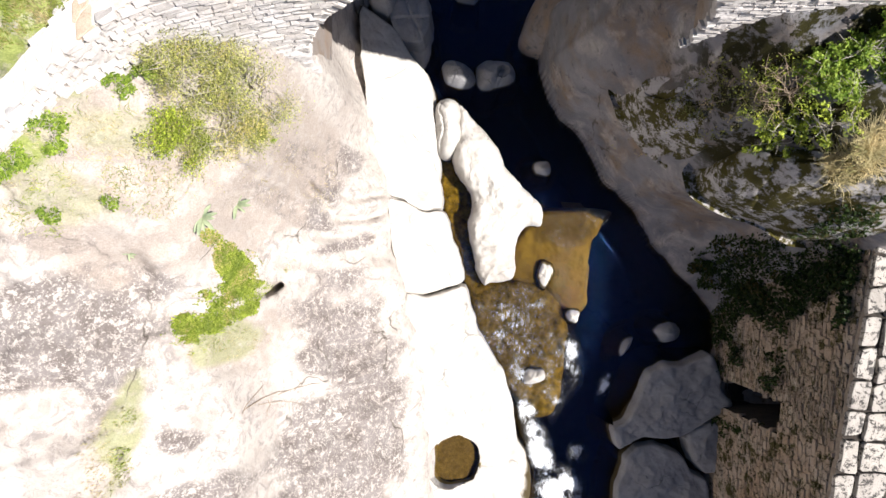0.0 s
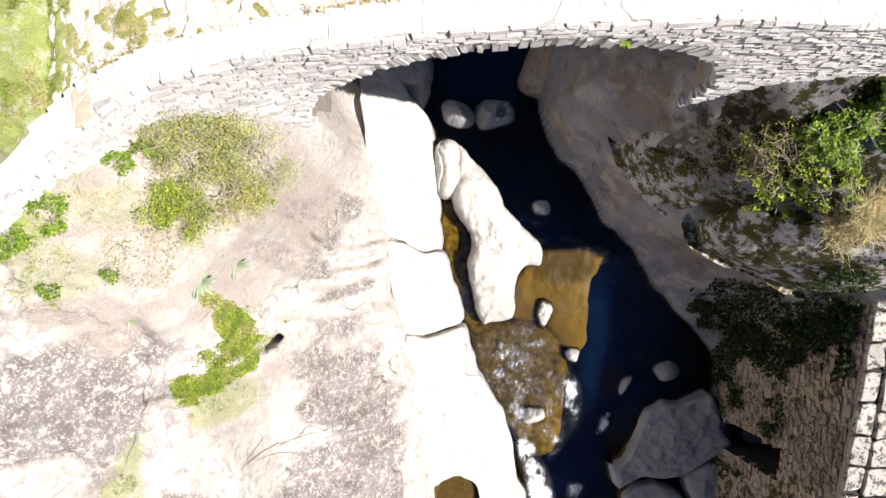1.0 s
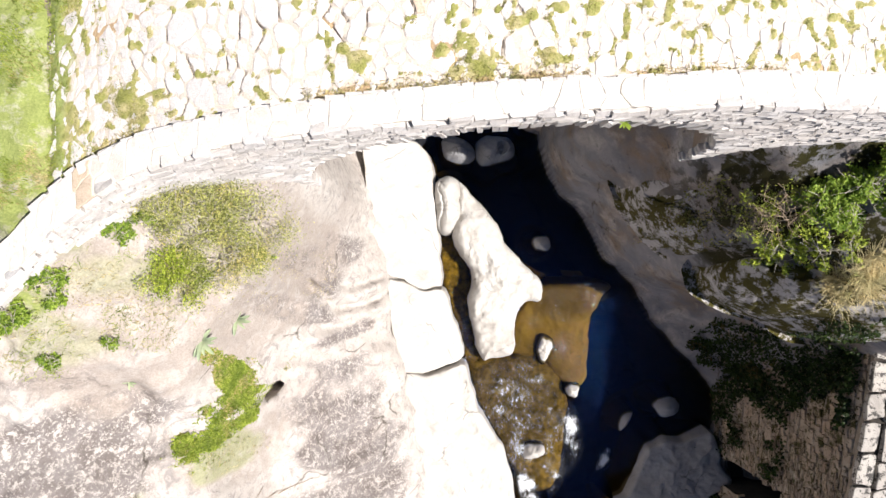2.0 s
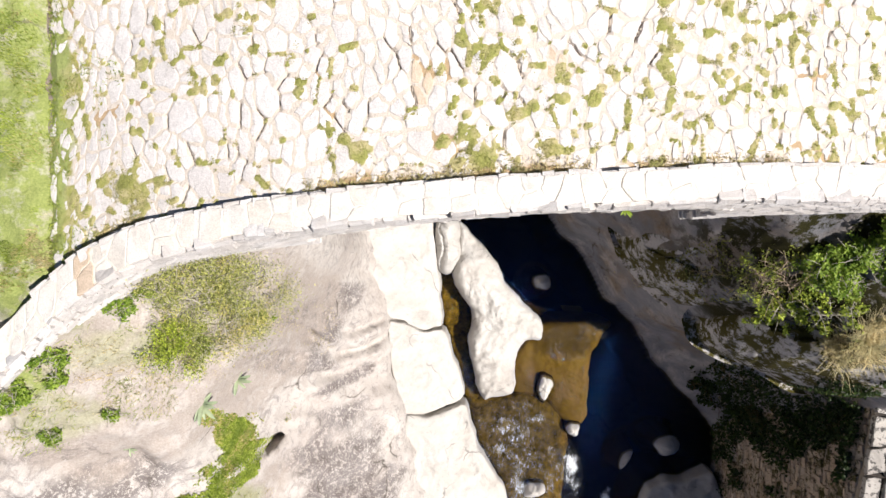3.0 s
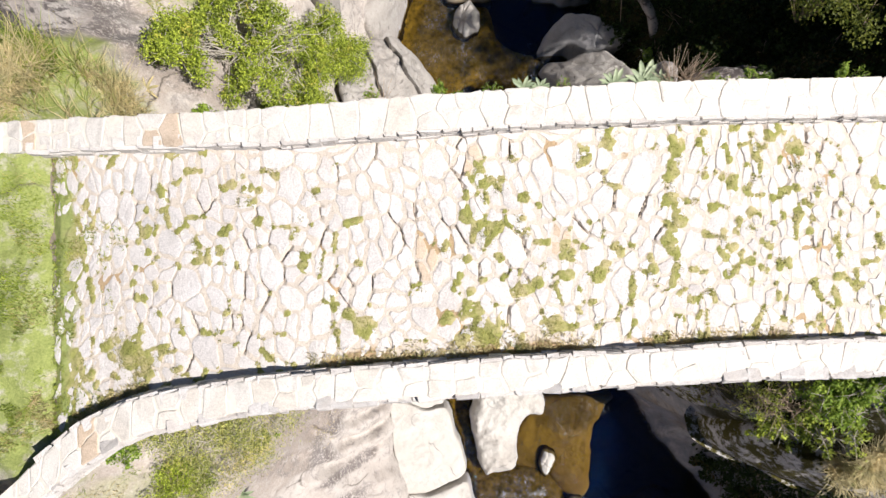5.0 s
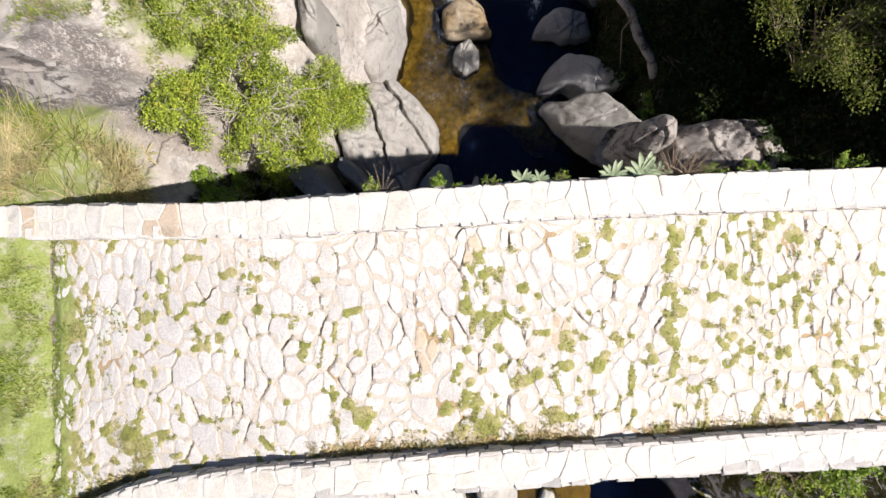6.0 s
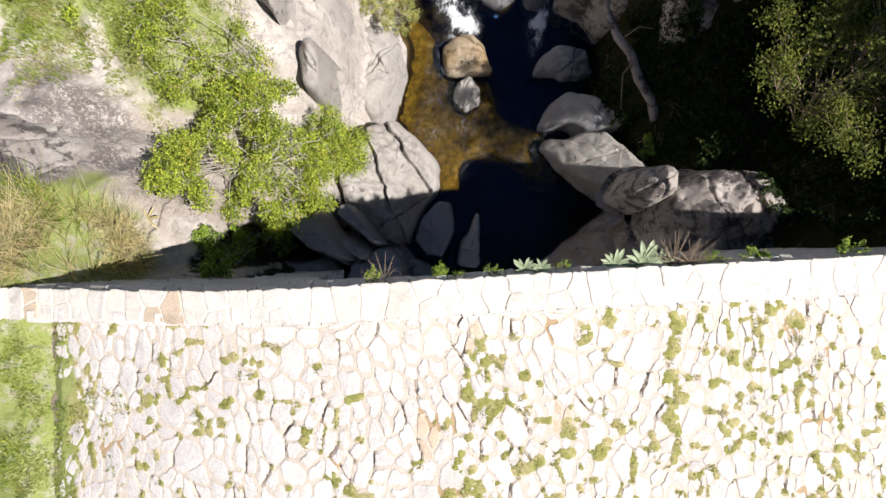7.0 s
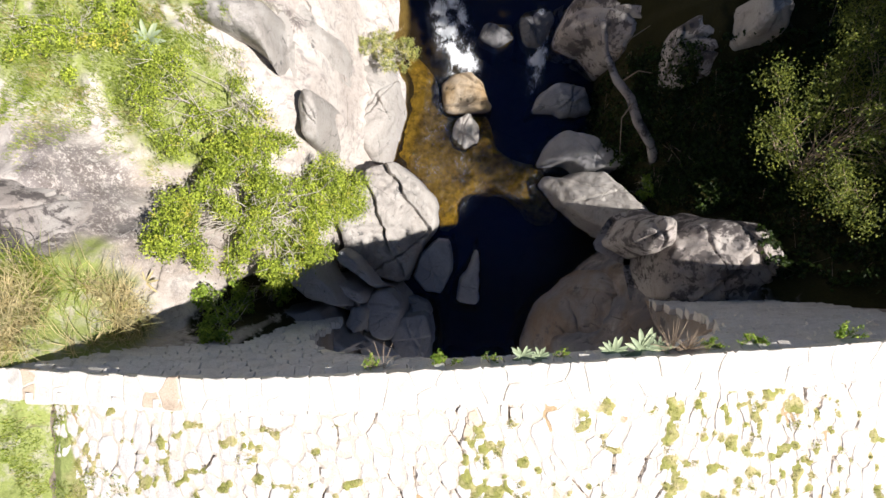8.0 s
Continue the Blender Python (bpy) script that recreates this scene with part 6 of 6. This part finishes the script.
# ---- foam ----
def foam(label, zones, power, seed, lift=0.02, even=1.0):
    """White water: a torn sheet over the stream within oval zones (x, y, rx, ry, turn)."""
    step = 0.05
    lo = [min(z[i] - 1.3 * max(z[2], z[3]) for z in zones) for i in (0, 1)]
    hi = [max(z[i] + 1.3 * max(z[2], z[3]) for z in zones) for i in (0, 1)]
    gx, gy = np.arange(lo[0], hi[0], step), np.arange(lo[1], hi[1], step)
    X, Y = np.meshgrid(gx, gy, indexing="ij")
    core = np.zeros_like(X)
    for z in zones:
        t = radians(z[4]) if len(z) > 4 else 0.0
        u, w = ((X - z[0]) * math.cos(t) + (Y - z[1]) * math.sin(t)) / z[2], (-(X - z[0]) * math.sin(t) + (Y - z[1]) * math.cos(t)) / z[3]
        core = np.maximum(core, 1 - np.hypot(u, w))
    dense = np.clip(np.minimum(core, even) * power * (0.75 + 0.5 * fbm(X, Y, 0.35, 4, seed)), 0, 1)
    water = -0.45 / (1 + np.exp((Y + 5.6) * 3)) + 0.5 / (1 + np.exp(-(Y - 17.6) * 3))
    h = water + lift + 0.05 * np.clip(dense, 0, 1) + 0.025 * fbm(X, Y, 0.15, 3, seed + 8)
    f = grid_faces(len(gx), len(gy))
    f = f[(core > 0).ravel()[f].all(1)]
    used, inv = np.unique(f, return_inverse=True)
    v = np.stack([X.ravel(), Y.ravel(), h.ravel()], 1)[used]
    me = mesh_of("foam", v, inv.reshape(f.shape), M_FOAM, True)
    me.attributes.new("dense", "FLOAT", "POINT").data.foreach_set("value", dense.ravel()[used].astype(np.float32))
    return tagged(put("foam", me), label, "foam", kind="stuff")


foam("white foam where the rapid drops", [(3.15, -6.1, 0.45, 1.1, 22), (3.6, -7.5, 0.6, 1.7, 14), (4.3, -9.0, 1.2, 1.1, 20)], 1.6, 91)
foam("thin foam at the edge of the rapid", [(4.75, -4.0, 0.42, 1.3, 8), (4.2, -5.6, 0.35, 1.0, -10)], 1.0, 98)
# on both shelves, white flecks are laid on as glitter of the sun
foam("white streaks and painted sun glints over the brown shelf", [(2.6, -2.6, 1.9, 1.5, 20), (3.6, -4.4, 1.5, 1.9, 0)], 1.5, 92, even=0.28)
foam("painted sun glints over the tan shelf", [(5.0, 1.1, 1.5, 0.45, 5), (4.6, 0.5, 0.9, 0.5)], 1.2, 99, even=0.2)
foam("pale foam in the shaded channel", [(5.9, -5.1, 0.32, 0.75, -15), (5.0, -7.6, 0.5, 0.5)], 1.35, 93)
foam("white foam of the upper cascade", [(0.30, 19.0, 0.95, 1.9, 12), (0.65, 17.6, 0.85, 0.85)], 1.7, 94, even=0.55)
foam("pale foam beside the upper rocks", [(3.35, 17.6, 0.5, 1.3, -12), (3.6, 19.0, 0.45, 0.9)], 1.5, 95)
# foam streaks, with more flecks laid on as sun glitter
foam("thin foam streaks and painted sun glints on the shallow stream", [(-0.3, 16.4, 0.45, 2.2, -5), (0.3, 14.0, 1.6, 2.0), (3.0, 13.6, 1.4, 1.0, -20)], 1.3, 96, even=0.20)
foam("ripples of foam in the narrow channel", [(0.95, -0.6, 0.22, 0.9, 15)], 0.6, 97)

# ---- plants along the outer edge of the north parapet ----
def ledge(x, down=0.45, out=0.02):
    return (x, float(N_OUT(x)) + out, float(deck_z(x)) + CAP_N - down)


def sprig(name, label, x, r, count, leaf, seed, rise=0.2, size=0.05, twigs=9):
    rs = np.random.RandomState(seed)
    at = Vector(ledge(x))
    thing = tagged(new(name), label, "plant")
    thing.location = at
    stems, pts = [], []
    for _ in range(twigs):
        a = rs.uniform(-0.3, math.pi + 0.3)
        tip = np.array([r * math.cos(a) * rs.uniform(0.4, 1), r * abs(math.sin(a)) * rs.uniform(0.4, 1) + 0.03, rise * rs.uniform(0.6, 1.3)])
        stems.append(tube([(0, -0.05, -0.02), tuple(tip * 0.55 + np.array([0, 0, 0.03])), tuple(tip)], 0.006, 0.002, 4))
        n = count // twigs
        if n:
            s = rs.uniform(0.35, 1.05, n)[:, None]
            pts.append(tip[None] * s + rs.normal(0, 0.022, (n, 3)))
    for v, f in stems:
        put("stem", mesh_of("stem", v, f, M_DRYTWIG), thing)
    if pts:
        v, f = leaves_at(rs, np.concatenate(pts), size, 0.5)
        put("foliage", mesh_of("foliage", v, f, leaf), thing)
    return thing


for i, (x, r, n) in enumerate(((-0.02, 0.27, 420), (4.1, 0.2, 260), (4.75, 0.24, 320), (6.35, 0.28, 440), (0.65, 0.16, 90), (-1.15, 0.2, 150), (1.75, 0.14, 60))):
    sprig("leafy_plant", "small green plant rooted in the parapet", x, r, n, L_BRIGHT, 120 + i)
for x, r in ((1.15, 0.22), (1.42, 0.16), (2.55, 0.26), (3.0, 0.34), (3.25, 0.2)):
    rosette("succulent", "pale grey-green succulent rooted in the parapet", ledge(x, 0.35, 0.05), r, 13, L_AGAVE, int(x * 100), 0.5, 0.24)
sprig("dry_shrub", "dry leafless shrub rooted in the parapet", 3.5, 0.55, 0, L_DRY, 140, 0.45, twigs=42)
sprig("dry_shrub", "dry leafless shrub with fine twigs", 3.75, 0.45, 0, L_DRY, 141, 0.5, twigs=34)
sprig("dry_shrub", "bent dry stem above the drop", -1.0, 0.45, 0, L_DRY, 142, 0.2)
rosette("leafy_plant", "small fern rooted in the south face", (2.95, float(S_OUT(2.95)) - 0.05, 12.95), 0.16, 12, L_BRIGHT, 143)

# ---- paving of the roadway ----
def paver(poly, rnd):
    """A worn stone: its rim gives way where moss grows and its top is uneven."""
    cx, cy = sum(p[0] for p in poly) / len(poly), sum(p[1] for p in poly) / len(poly)
    near = TUFTS[np.hypot(TUFTS[:, 0] - cx, TUFTS[:, 1] - cy) < 1.0]
    rim = []
    for p, q in zip(poly, poly[1:] + poly[:1]):
        L = math.hypot(q[0] - p[0], q[1] - p[1])
        n = max(2, min(5, int(L / 0.07)))
        bow, wide = rnd.uniform(-0.035, 0.02), rnd.choice((0.002, 0.006, 0.012, 0.02, 0.035))
        for k in range(n):
            s = 0.16 + 0.68 * k / (n - 1)
            x, y = p[0] + (q[0] - p[0]) * s, p[1] + (q[1] - p[1]) * s
            d = max(0.05, math.hypot(x - cx, y - cy))
            pull = wide + rnd.uniform(0.0, 0.022) - bow * math.sin(math.pi * s)
            if len(near):
                pull = max(pull, float(np.max(0.78 * near[:, 2] - np.hypot(near[:, 0] - x, near[:, 1] - y))))
            f = max(0.30, 1 - pull / d)
            rim.append(((x - cx) * f, (y - cy) * f))
    n = len(rim)
    top = 0.017 + rnd.uniform(-0.004, 0.009)
    tx, ty = rnd.uniform(-0.03, 0.03), rnd.uniform(-0.03, 0.03)
    v = [(x, y, -0.05) for x, y in rim] + [(x, y, top - 0.007 + x * tx + y * ty) for x, y in rim]
    v += [(x * 0.90, y * 0.90, top + x * tx + y * ty + rnd.uniform(-0.004, 0.003)) for x, y in rim]
    v += [(0, 0, top + rnd.uniform(0, 0.008))]
    f = []
    for r in (0, n):
        f += [(r + i, r + (i + 1) % n, r + n + (i + 1) % n, r + n + i) for i in range(n)]
    f += [(2 * n + i, 2 * n + (i + 1) % n, 3 * n) for i in range(n)]
    area = sum(p[0] * q[1] - q[0] * p[1] for p, q in zip(rim, rim[1:] + rim[:1]))
    if area < 0:
        f = [q[::-1] for q in f]
    return (cx, cy), v, f


rnd = random.Random(6)
rest, made = [], 0
for poly in sorted(stone_plan, key=lambda p: abs(p[0][0] - 0.4)):
    (cx, cy), v, f = paver(poly, rnd)
    base = float(deck_z(cx))
    slope = float(deck_z(cx + 0.05) - deck_z(cx - 0.05)) / 0.1
    v = [(a, b, c + slope * a) for a, b, c in v]
    if made < 300:
        ochre = any(math.hypot(cx - ox, cy - oy) < 0.2 for ox, oy in ((0.42, 8.33), (-0.4, 6.72), (1.75, 7.0)))
        put("paving_stone", mesh_of("paving_stone", v, f, M_OCHRE if ochre else M_PAVE), deck, "", Matrix.Translation((cx, cy, base)))
        made += 1
    else:
        rest.append(([(a + cx, b + cy, c + base) for a, b, c in v], f))
if rest:
    v, f = joined(rest)
    tagged(put("paving", mesh_of("paving", v, f, M_PAVE), deck), kind="stuff")

# moss and small plants in the joints
rs = np.random.RandomState(9)
pts = []
for x, y, r in tufts:
    n = int(4 + 4500 * r * r)
    q = rs.normal(0, 0.50 * r, (n, 2))
    d = np.hypot(q[:, 0], q[:, 1])
    z = np.clip(1 - (d / (1.4 * r)) ** 2, 0, 1) * r * 0.35
    pts.append(np.stack([x + q[:, 0], y + q[:, 1], deck_z(x + q[:, 0]) + z * rs.rand(n) + 0.026], 1))
pts = np.concatenate(pts)
pts = pts[(pts[:, 1] > S_IN(pts[:, 0]) + 0.02) & (pts[:, 1] < N_IN(pts[:, 0]) - 0.02)]
v, f = leaves_at(rs, pts, 0.020, 0.6, 1.0)
gx = np.concatenate([rs.uniform(-6.4, -4.9, 900), rs.uniform(-2.2, 2.3, 1500), rs.uniform(3.0, 5.5, 500)])
pts = np.stack([gx, S_IN(gx) + 0.02 + np.abs(rs.normal(0, 0.11, len(gx))), deck_z(gx) + rs.uniform(0.01, 0.07, len(gx))], 1)
dv, df = leaves_at(rs, pts, 0.09, 0.14, 0.3)
tagged(put("dry_grass", mesh_of("dry_grass", dv, df, L_DRY)), "dry brown grass along the foot of the parapet", "grass", kind="stuff")
gx = -6.7 + 1.4 * rs.rand(2600) ** 1.6
pts = np.stack([gx, S_IN(gx) + (N_IN(gx) - S_IN(gx)) * rs.rand(len(gx)), deck_z(gx) + rs.uniform(0.02, 0.06, len(gx))], 1)
pts = pts[fbm(pts[:, 0], pts[:, 1], 0.4, 3, 315) + 0.9 * (-6.2 - pts[:, 0]) > 0.0]
lv, lf = leaves_at(rs, pts, 0.07, 0.18, 0.5)
tagged(put("grass", mesh_of("grass", lv, lf, L_GRASS)), "green grass spreading over the end of the paving", "grass", kind="stuff")
tagged(put("moss", mesh_of("moss", v, f, L_MOSS)), "yellow-green moss and weeds between paving stones", "moss", kind="stuff")


# ---- coping stones of both parapets ----
def coping(parent, y_in, y_out, rise, seed, x0, x1):
    rnd = random.Random(seed)
    seeds, x = [], x0
    wide = 0.52
    while x < x1:
        if rnd.random() < 0.45:
            seeds.append((x + rnd.uniform(-0.04, 0.04), wide * rnd.uniform(0.4, 0.6)))
            x += rnd.uniform(0.30, 0.46)
        else:
            s = rnd.uniform(0.3, 0.7)
            seeds += [(x + rnd.uniform(-0.1, 0.1), wide * (0.12 + 0.25 * s)), (x + rnd.uniform(-0.1, 0.1), wide * (0.62 + 0.25 * s))]
            x += rnd.uniform(0.22, 0.40)
    for poly in cells(seeds, (x0 - 0.15, x1 + 0.15, 0, wide), 1.2):
        if len(poly) < 3:
            continue
        poly = [(px, float(y_out(px)) + (py / wide) * float(y_in(px) - y_out(px))) for px, py in poly]
        block = stone_block(poly, rnd.choice((0.003, 0.007, 0.012, 0.02)), 0.014 + rnd.uniform(-0.005, 0.008), -0.10, rnd, 0.014, 0.012)
        if block:
            (cx, cy), v, f = block
            e = max(cx, -7.4)
            slope = float(deck_z(e + 0.05) - deck_z(e - 0.05)) / 0.1 if cx > -7.4 else 0.0
            ochre = any(math.hypot(cx - ox, cy - oy) < 0.22 for ox, oy in ((-4.45, 8.72), (-6.95, 8.75), (-5.9, 3.75)))
            put("coping_stone", mesh_of("coping_stone", [(a, b, c + slope * a) for a, b, c in v], f, M_OCHRE if ochre else M_CAP), parent, "", Matrix.Translation((cx, cy, float(deck_z(e)) + rise - 0.045)))


coping(par_s, S_IN, S_OUT, CAP_S, 21, -9.2, 9.5)
coping(par_n, N_IN, N_OUT, CAP_N, 22, -9.5, 9.5)


# ---- rubble stones of the faces ----
def rubble_mesh(rnd):
    """A rough block of unit size: its front is chamfered and uneven."""
    j = lambda s: rnd.uniform(-s, s)
    v = []
    for y, k in ((0.5, 1.0), (-0.25, 1.0), (-0.5, 0.90)):
        v += [(sx * 0.5 * k + j(0.05), y + j(0.05), sz * 0.5 * k + j(0.08)) for sx, sz in ((-1, -1), (1, -1), (1, 1), (-1, 1))]
    f = [(8, 9, 10, 11)]
    for r in (0, 4):
        f += [(r + i, r + (i + 1) % 4, r + 4 + (i + 1) % 4, r + 4 + i) for i in range(4)]
    return v, f


VARIANTS = [rubble_mesh(random.Random(200 + i)) for i in range(8)]


def lay(parent, name, places, material, limit=300, rest_name="rubble"):
    """places: (rank, matrix). The first by rank become pieces of their own, the others one mesh."""
    meshes = [mesh_of(name, v, f, material) for v, f in VARIANTS]
    places = sorted(places, key=lambda p: p[0])
    for k, (_, m) in enumerate(places[:limit]):
        put(name, meshes[k % 8], parent, "", m)
    v, f = [], []
    for k, (_, m) in enumerate(places[limit:]):
        n = len(v)
        v += [tuple(m @ Vector(p)) for p in VARIANTS[k % 8][0]]
        f += [tuple(i + n for i in q) for q in VARIANTS[k % 8][1]]
    if v:
        tagged(put(rest_name, mesh_of(rest_name, v, f, material), parent), kind="stuff")


def block_at(x, y, z, length, deep, high, turn=0.0, tip=0.0, lean=0.0):
    return Matrix.LocRotScale((x, y, z), Euler((-lean, tip, turn)), (length, deep, high))


def bridge_face(y_of, sign, rise, seed, x0, x1, thin):
    """Courses of rubble on one face of the bridge; sign -1 faces south, 1 north."""
    rnd = random.Random(seed)
    out, z = [], 5.2
    while z < 13.95:
        high = rnd.uniform(*thin)
        x = x0 + rnd.uniform(0, 0.3)
        while x < x1:
            long = rnd.uniform(0.10, 0.42)
            xm = x + long / 2
            zz = z + rnd.uniform(-0.045, 0.045)
            y = float(y_of(xm))
            top = float(deck_z(max(xm, -7.4))) + rise - (0.06 if sign < 0 else 0.24)
            foot = gz(xm, y + sign * 0.1) - 0.2
            inside = low_z(xm) + 0.42 if -3.05 < xm < 5.88 else -9
            if max(foot, inside) < zz < top:
                ang = math.atan2(float(y_of(xm + 0.1) - y_of(xm - 0.1)), 0.2) + (math.pi if sign > 0 else 0)
                out.append((abs(xm - 1.2), block_at(xm, y + (sign * rnd.uniform(-0.05, -0.015) if sign < 0 else rnd.uniform(-0.115, -0.085)), zz, long * 1.02, 0.2, high * 1.18, ang, rnd.uniform(-0.16, 0.16), rnd.uniform(0.1, 0.6) if sign < 0 else rnd.uniform(0.35, 0.65))))
            x += long
        z += high
    return out


def ring_stones(y_of, sign, seed):
    rnd = random.Random(seed)
    out, x = [], -3.0
    while x < 5.85:
        z, z2 = low_z(x), low_z(min(x + 0.04, 5.89))
        steep = math.atan2(z2 - z, 0.04)
        thick = rnd.uniform(0.08, 0.16)
        nx, nz = -math.sin(steep), math.cos(steep)
        L = rnd.uniform(0.34, 0.50)
        y = float(y_of(x)) + sign * (rnd.uniform(-0.11, -0.04) if sign < 0 else rnd.uniform(-0.20, -0.14))
        out.append((abs(x - 1.2), block_at(x + nx * L / 2, y, z + nz * L / 2 - 0.01, thick, 0.26, L, math.pi if sign > 0 else 0, steep * (1 if sign > 0 else -1))))
        x += max(0.03, (thick + 0.012) * math.cos(steep))
    return out


def backing(name, y_of, sign, rise, label):
    """The mortared sheet that holds the rubble of one face."""
    v, f = [], []
    xs = [*np.arange(-6.9, -3.2, 0.3), *np.linspace(-3.08, 5.89, 64), *np.arange(6.1, 9.3, 0.3)]
    for x in xs:
        lo = max(low_z(float(x)) + 0.02, 5.6)
        y = float(y_of(x)) - sign * 0.035
        v += [(x, y, lo), (x, y, float(deck_z(x)) + rise - 0.07), (x, y - sign * 0.02, float(deck_z(x)) + rise - 0.07), (x, y - sign * 0.02, lo)]
    for i in range(len(xs) - 1):
        for k in range(4):
            q = (4 * i + k, 4 * i + (k + 1) % 4, 4 * i + 4 + (k + 1) % 4, 4 * i + 4 + k)
            f.append(q if sign > 0 else q[::-1])
    return bridge_part(name, mesh_of(name, v, f, M_MORTAR), label)


face_s = backing("spandrel_south", S_OUT, -1, CAP_S, "sunlit face of thin rubble courses")
face_n = backing("spandrel_north", N_OUT, 1, CAP_N, "shaded face of rubble courses")
lay(face_s, "face_stone", bridge_face(S_OUT, -1, CAP_S, 31, -8.8, 9.2, (0.06, 0.12)), M_RUBBLE)
lay(face_n, "face_stone", bridge_face(N_OUT, 1, CAP_N, 32, -8.0, 9.2, (0.12, 0.22)), M_CAP)
lay(body, "arch_stone", ring_stones(S_OUT, -1, 33) + ring_stones(N_OUT, 1, 34), M_RUBBLE)


def inner_face(y_of, sign, rise, seed, x0, x1):
    rnd = random.Random(seed)
    out = []
    for k in range(3):
        x = x0 + rnd.uniform(0, 0.2)
        while x < x1:
            long = rnd.uniform(0.16, 0.42)
            xm = x + long / 2
            z = float(deck_z(xm)) + (rise - 0.05) * (k + 0.5) / 3
            ang = math.atan2(float(y_of(xm + 0.1) - y_of(xm - 0.1)), 0.2) + (math.pi if sign > 0 else 0)
            out.append((abs(xm), block_at(xm, float(y_of(xm)) + sign * rnd.uniform(-0.09, -0.05), z, long * 0.96, 0.2, rise / 3 * 0.92, ang)))
            x += long
    return out


lay(par_n, "face_stone", inner_face(N_IN, -1, CAP_N, 35, -7, 9), M_RUBBLE, 150)
lay(par_s, "face_stone", inner_face(S_IN, 1, CAP_S, 36, -7, 9), M_RUBBLE, 150)

# ---- rubble and pavers of the retaining wall ----
rnd = random.Random(41)
out, z = [], -0.4
while z < WALL_HI - 0.2:
    high = rnd.uniform(0.08, 0.17)
    y = -9.6 + rnd.uniform(0, 0.3)
    s = (z - WALL_LO) / (WALL_HI - WALL_LO)
    while y < 0.15:
        long = rnd.uniform(0.14, 0.50)
        ym = y + long / 2
        if not (CULVERT[0] - 0.1 < ym < CULVERT[1] + 0.1 and CULVERT[2] < z < CULVERT[3]):
            lean = float(wall_x(ym, 1) - wall_x(ym, 0)) / (WALL_HI - WALL_LO)
            out.append((abs(ym + 4.2), block_at(float(wall_x(ym, s)) + rnd.uniform(0.115, 0.15), ym, z + rnd.uniform(-0.05, 0.05), long * 0.99, 0.24, high * rnd.uniform(0.95, 1.15), -math.pi / 2 - 0.05 + rnd.uniform(-0.04, 0.04), rnd.uniform(-0.06, 0.06), lean + rnd.uniform(-0.05, 0.08))))
        y += long
    z += high
lay(retaining, "face_stone", out, M_WALL)
course_x = 0.0
for wide in (0.52, 0.80, 0.86, 0.8):
    y = -9.9 + rnd.uniform(0, 0.4)
    while y < 0.1:
        long = rnd.uniform(0.55, 1.1)
        poly = [(course_x + rnd.uniform(0, 0.05), y), (course_x + wide + rnd.uniform(-0.06, 0.04), y + rnd.uniform(-0.10, 0.10)), (course_x + wide + rnd.uniform(-0.06, 0.04), y + long + rnd.uniform(-0.08, 0.08)), (course_x + rnd.uniform(0, 0.05), y + long)]
        poly = [(px + float(wall_x(py, 1)) - 0.02, py) for px, py in poly]
        (cx, cy), v, f = stone_block(poly, rnd.uniform(0.014, 0.03), 0.13 + rnd.uniform(-0.04, 0.03), -0.05, rnd, 0.025, 0.012)
        put("paver", mesh_of("paver", v, f, M_TERRACE), retaining, "", Matrix.Translation((cx, cy, WALL_HI + 0.02)))
        y += long
    course_x += wide + 0.02
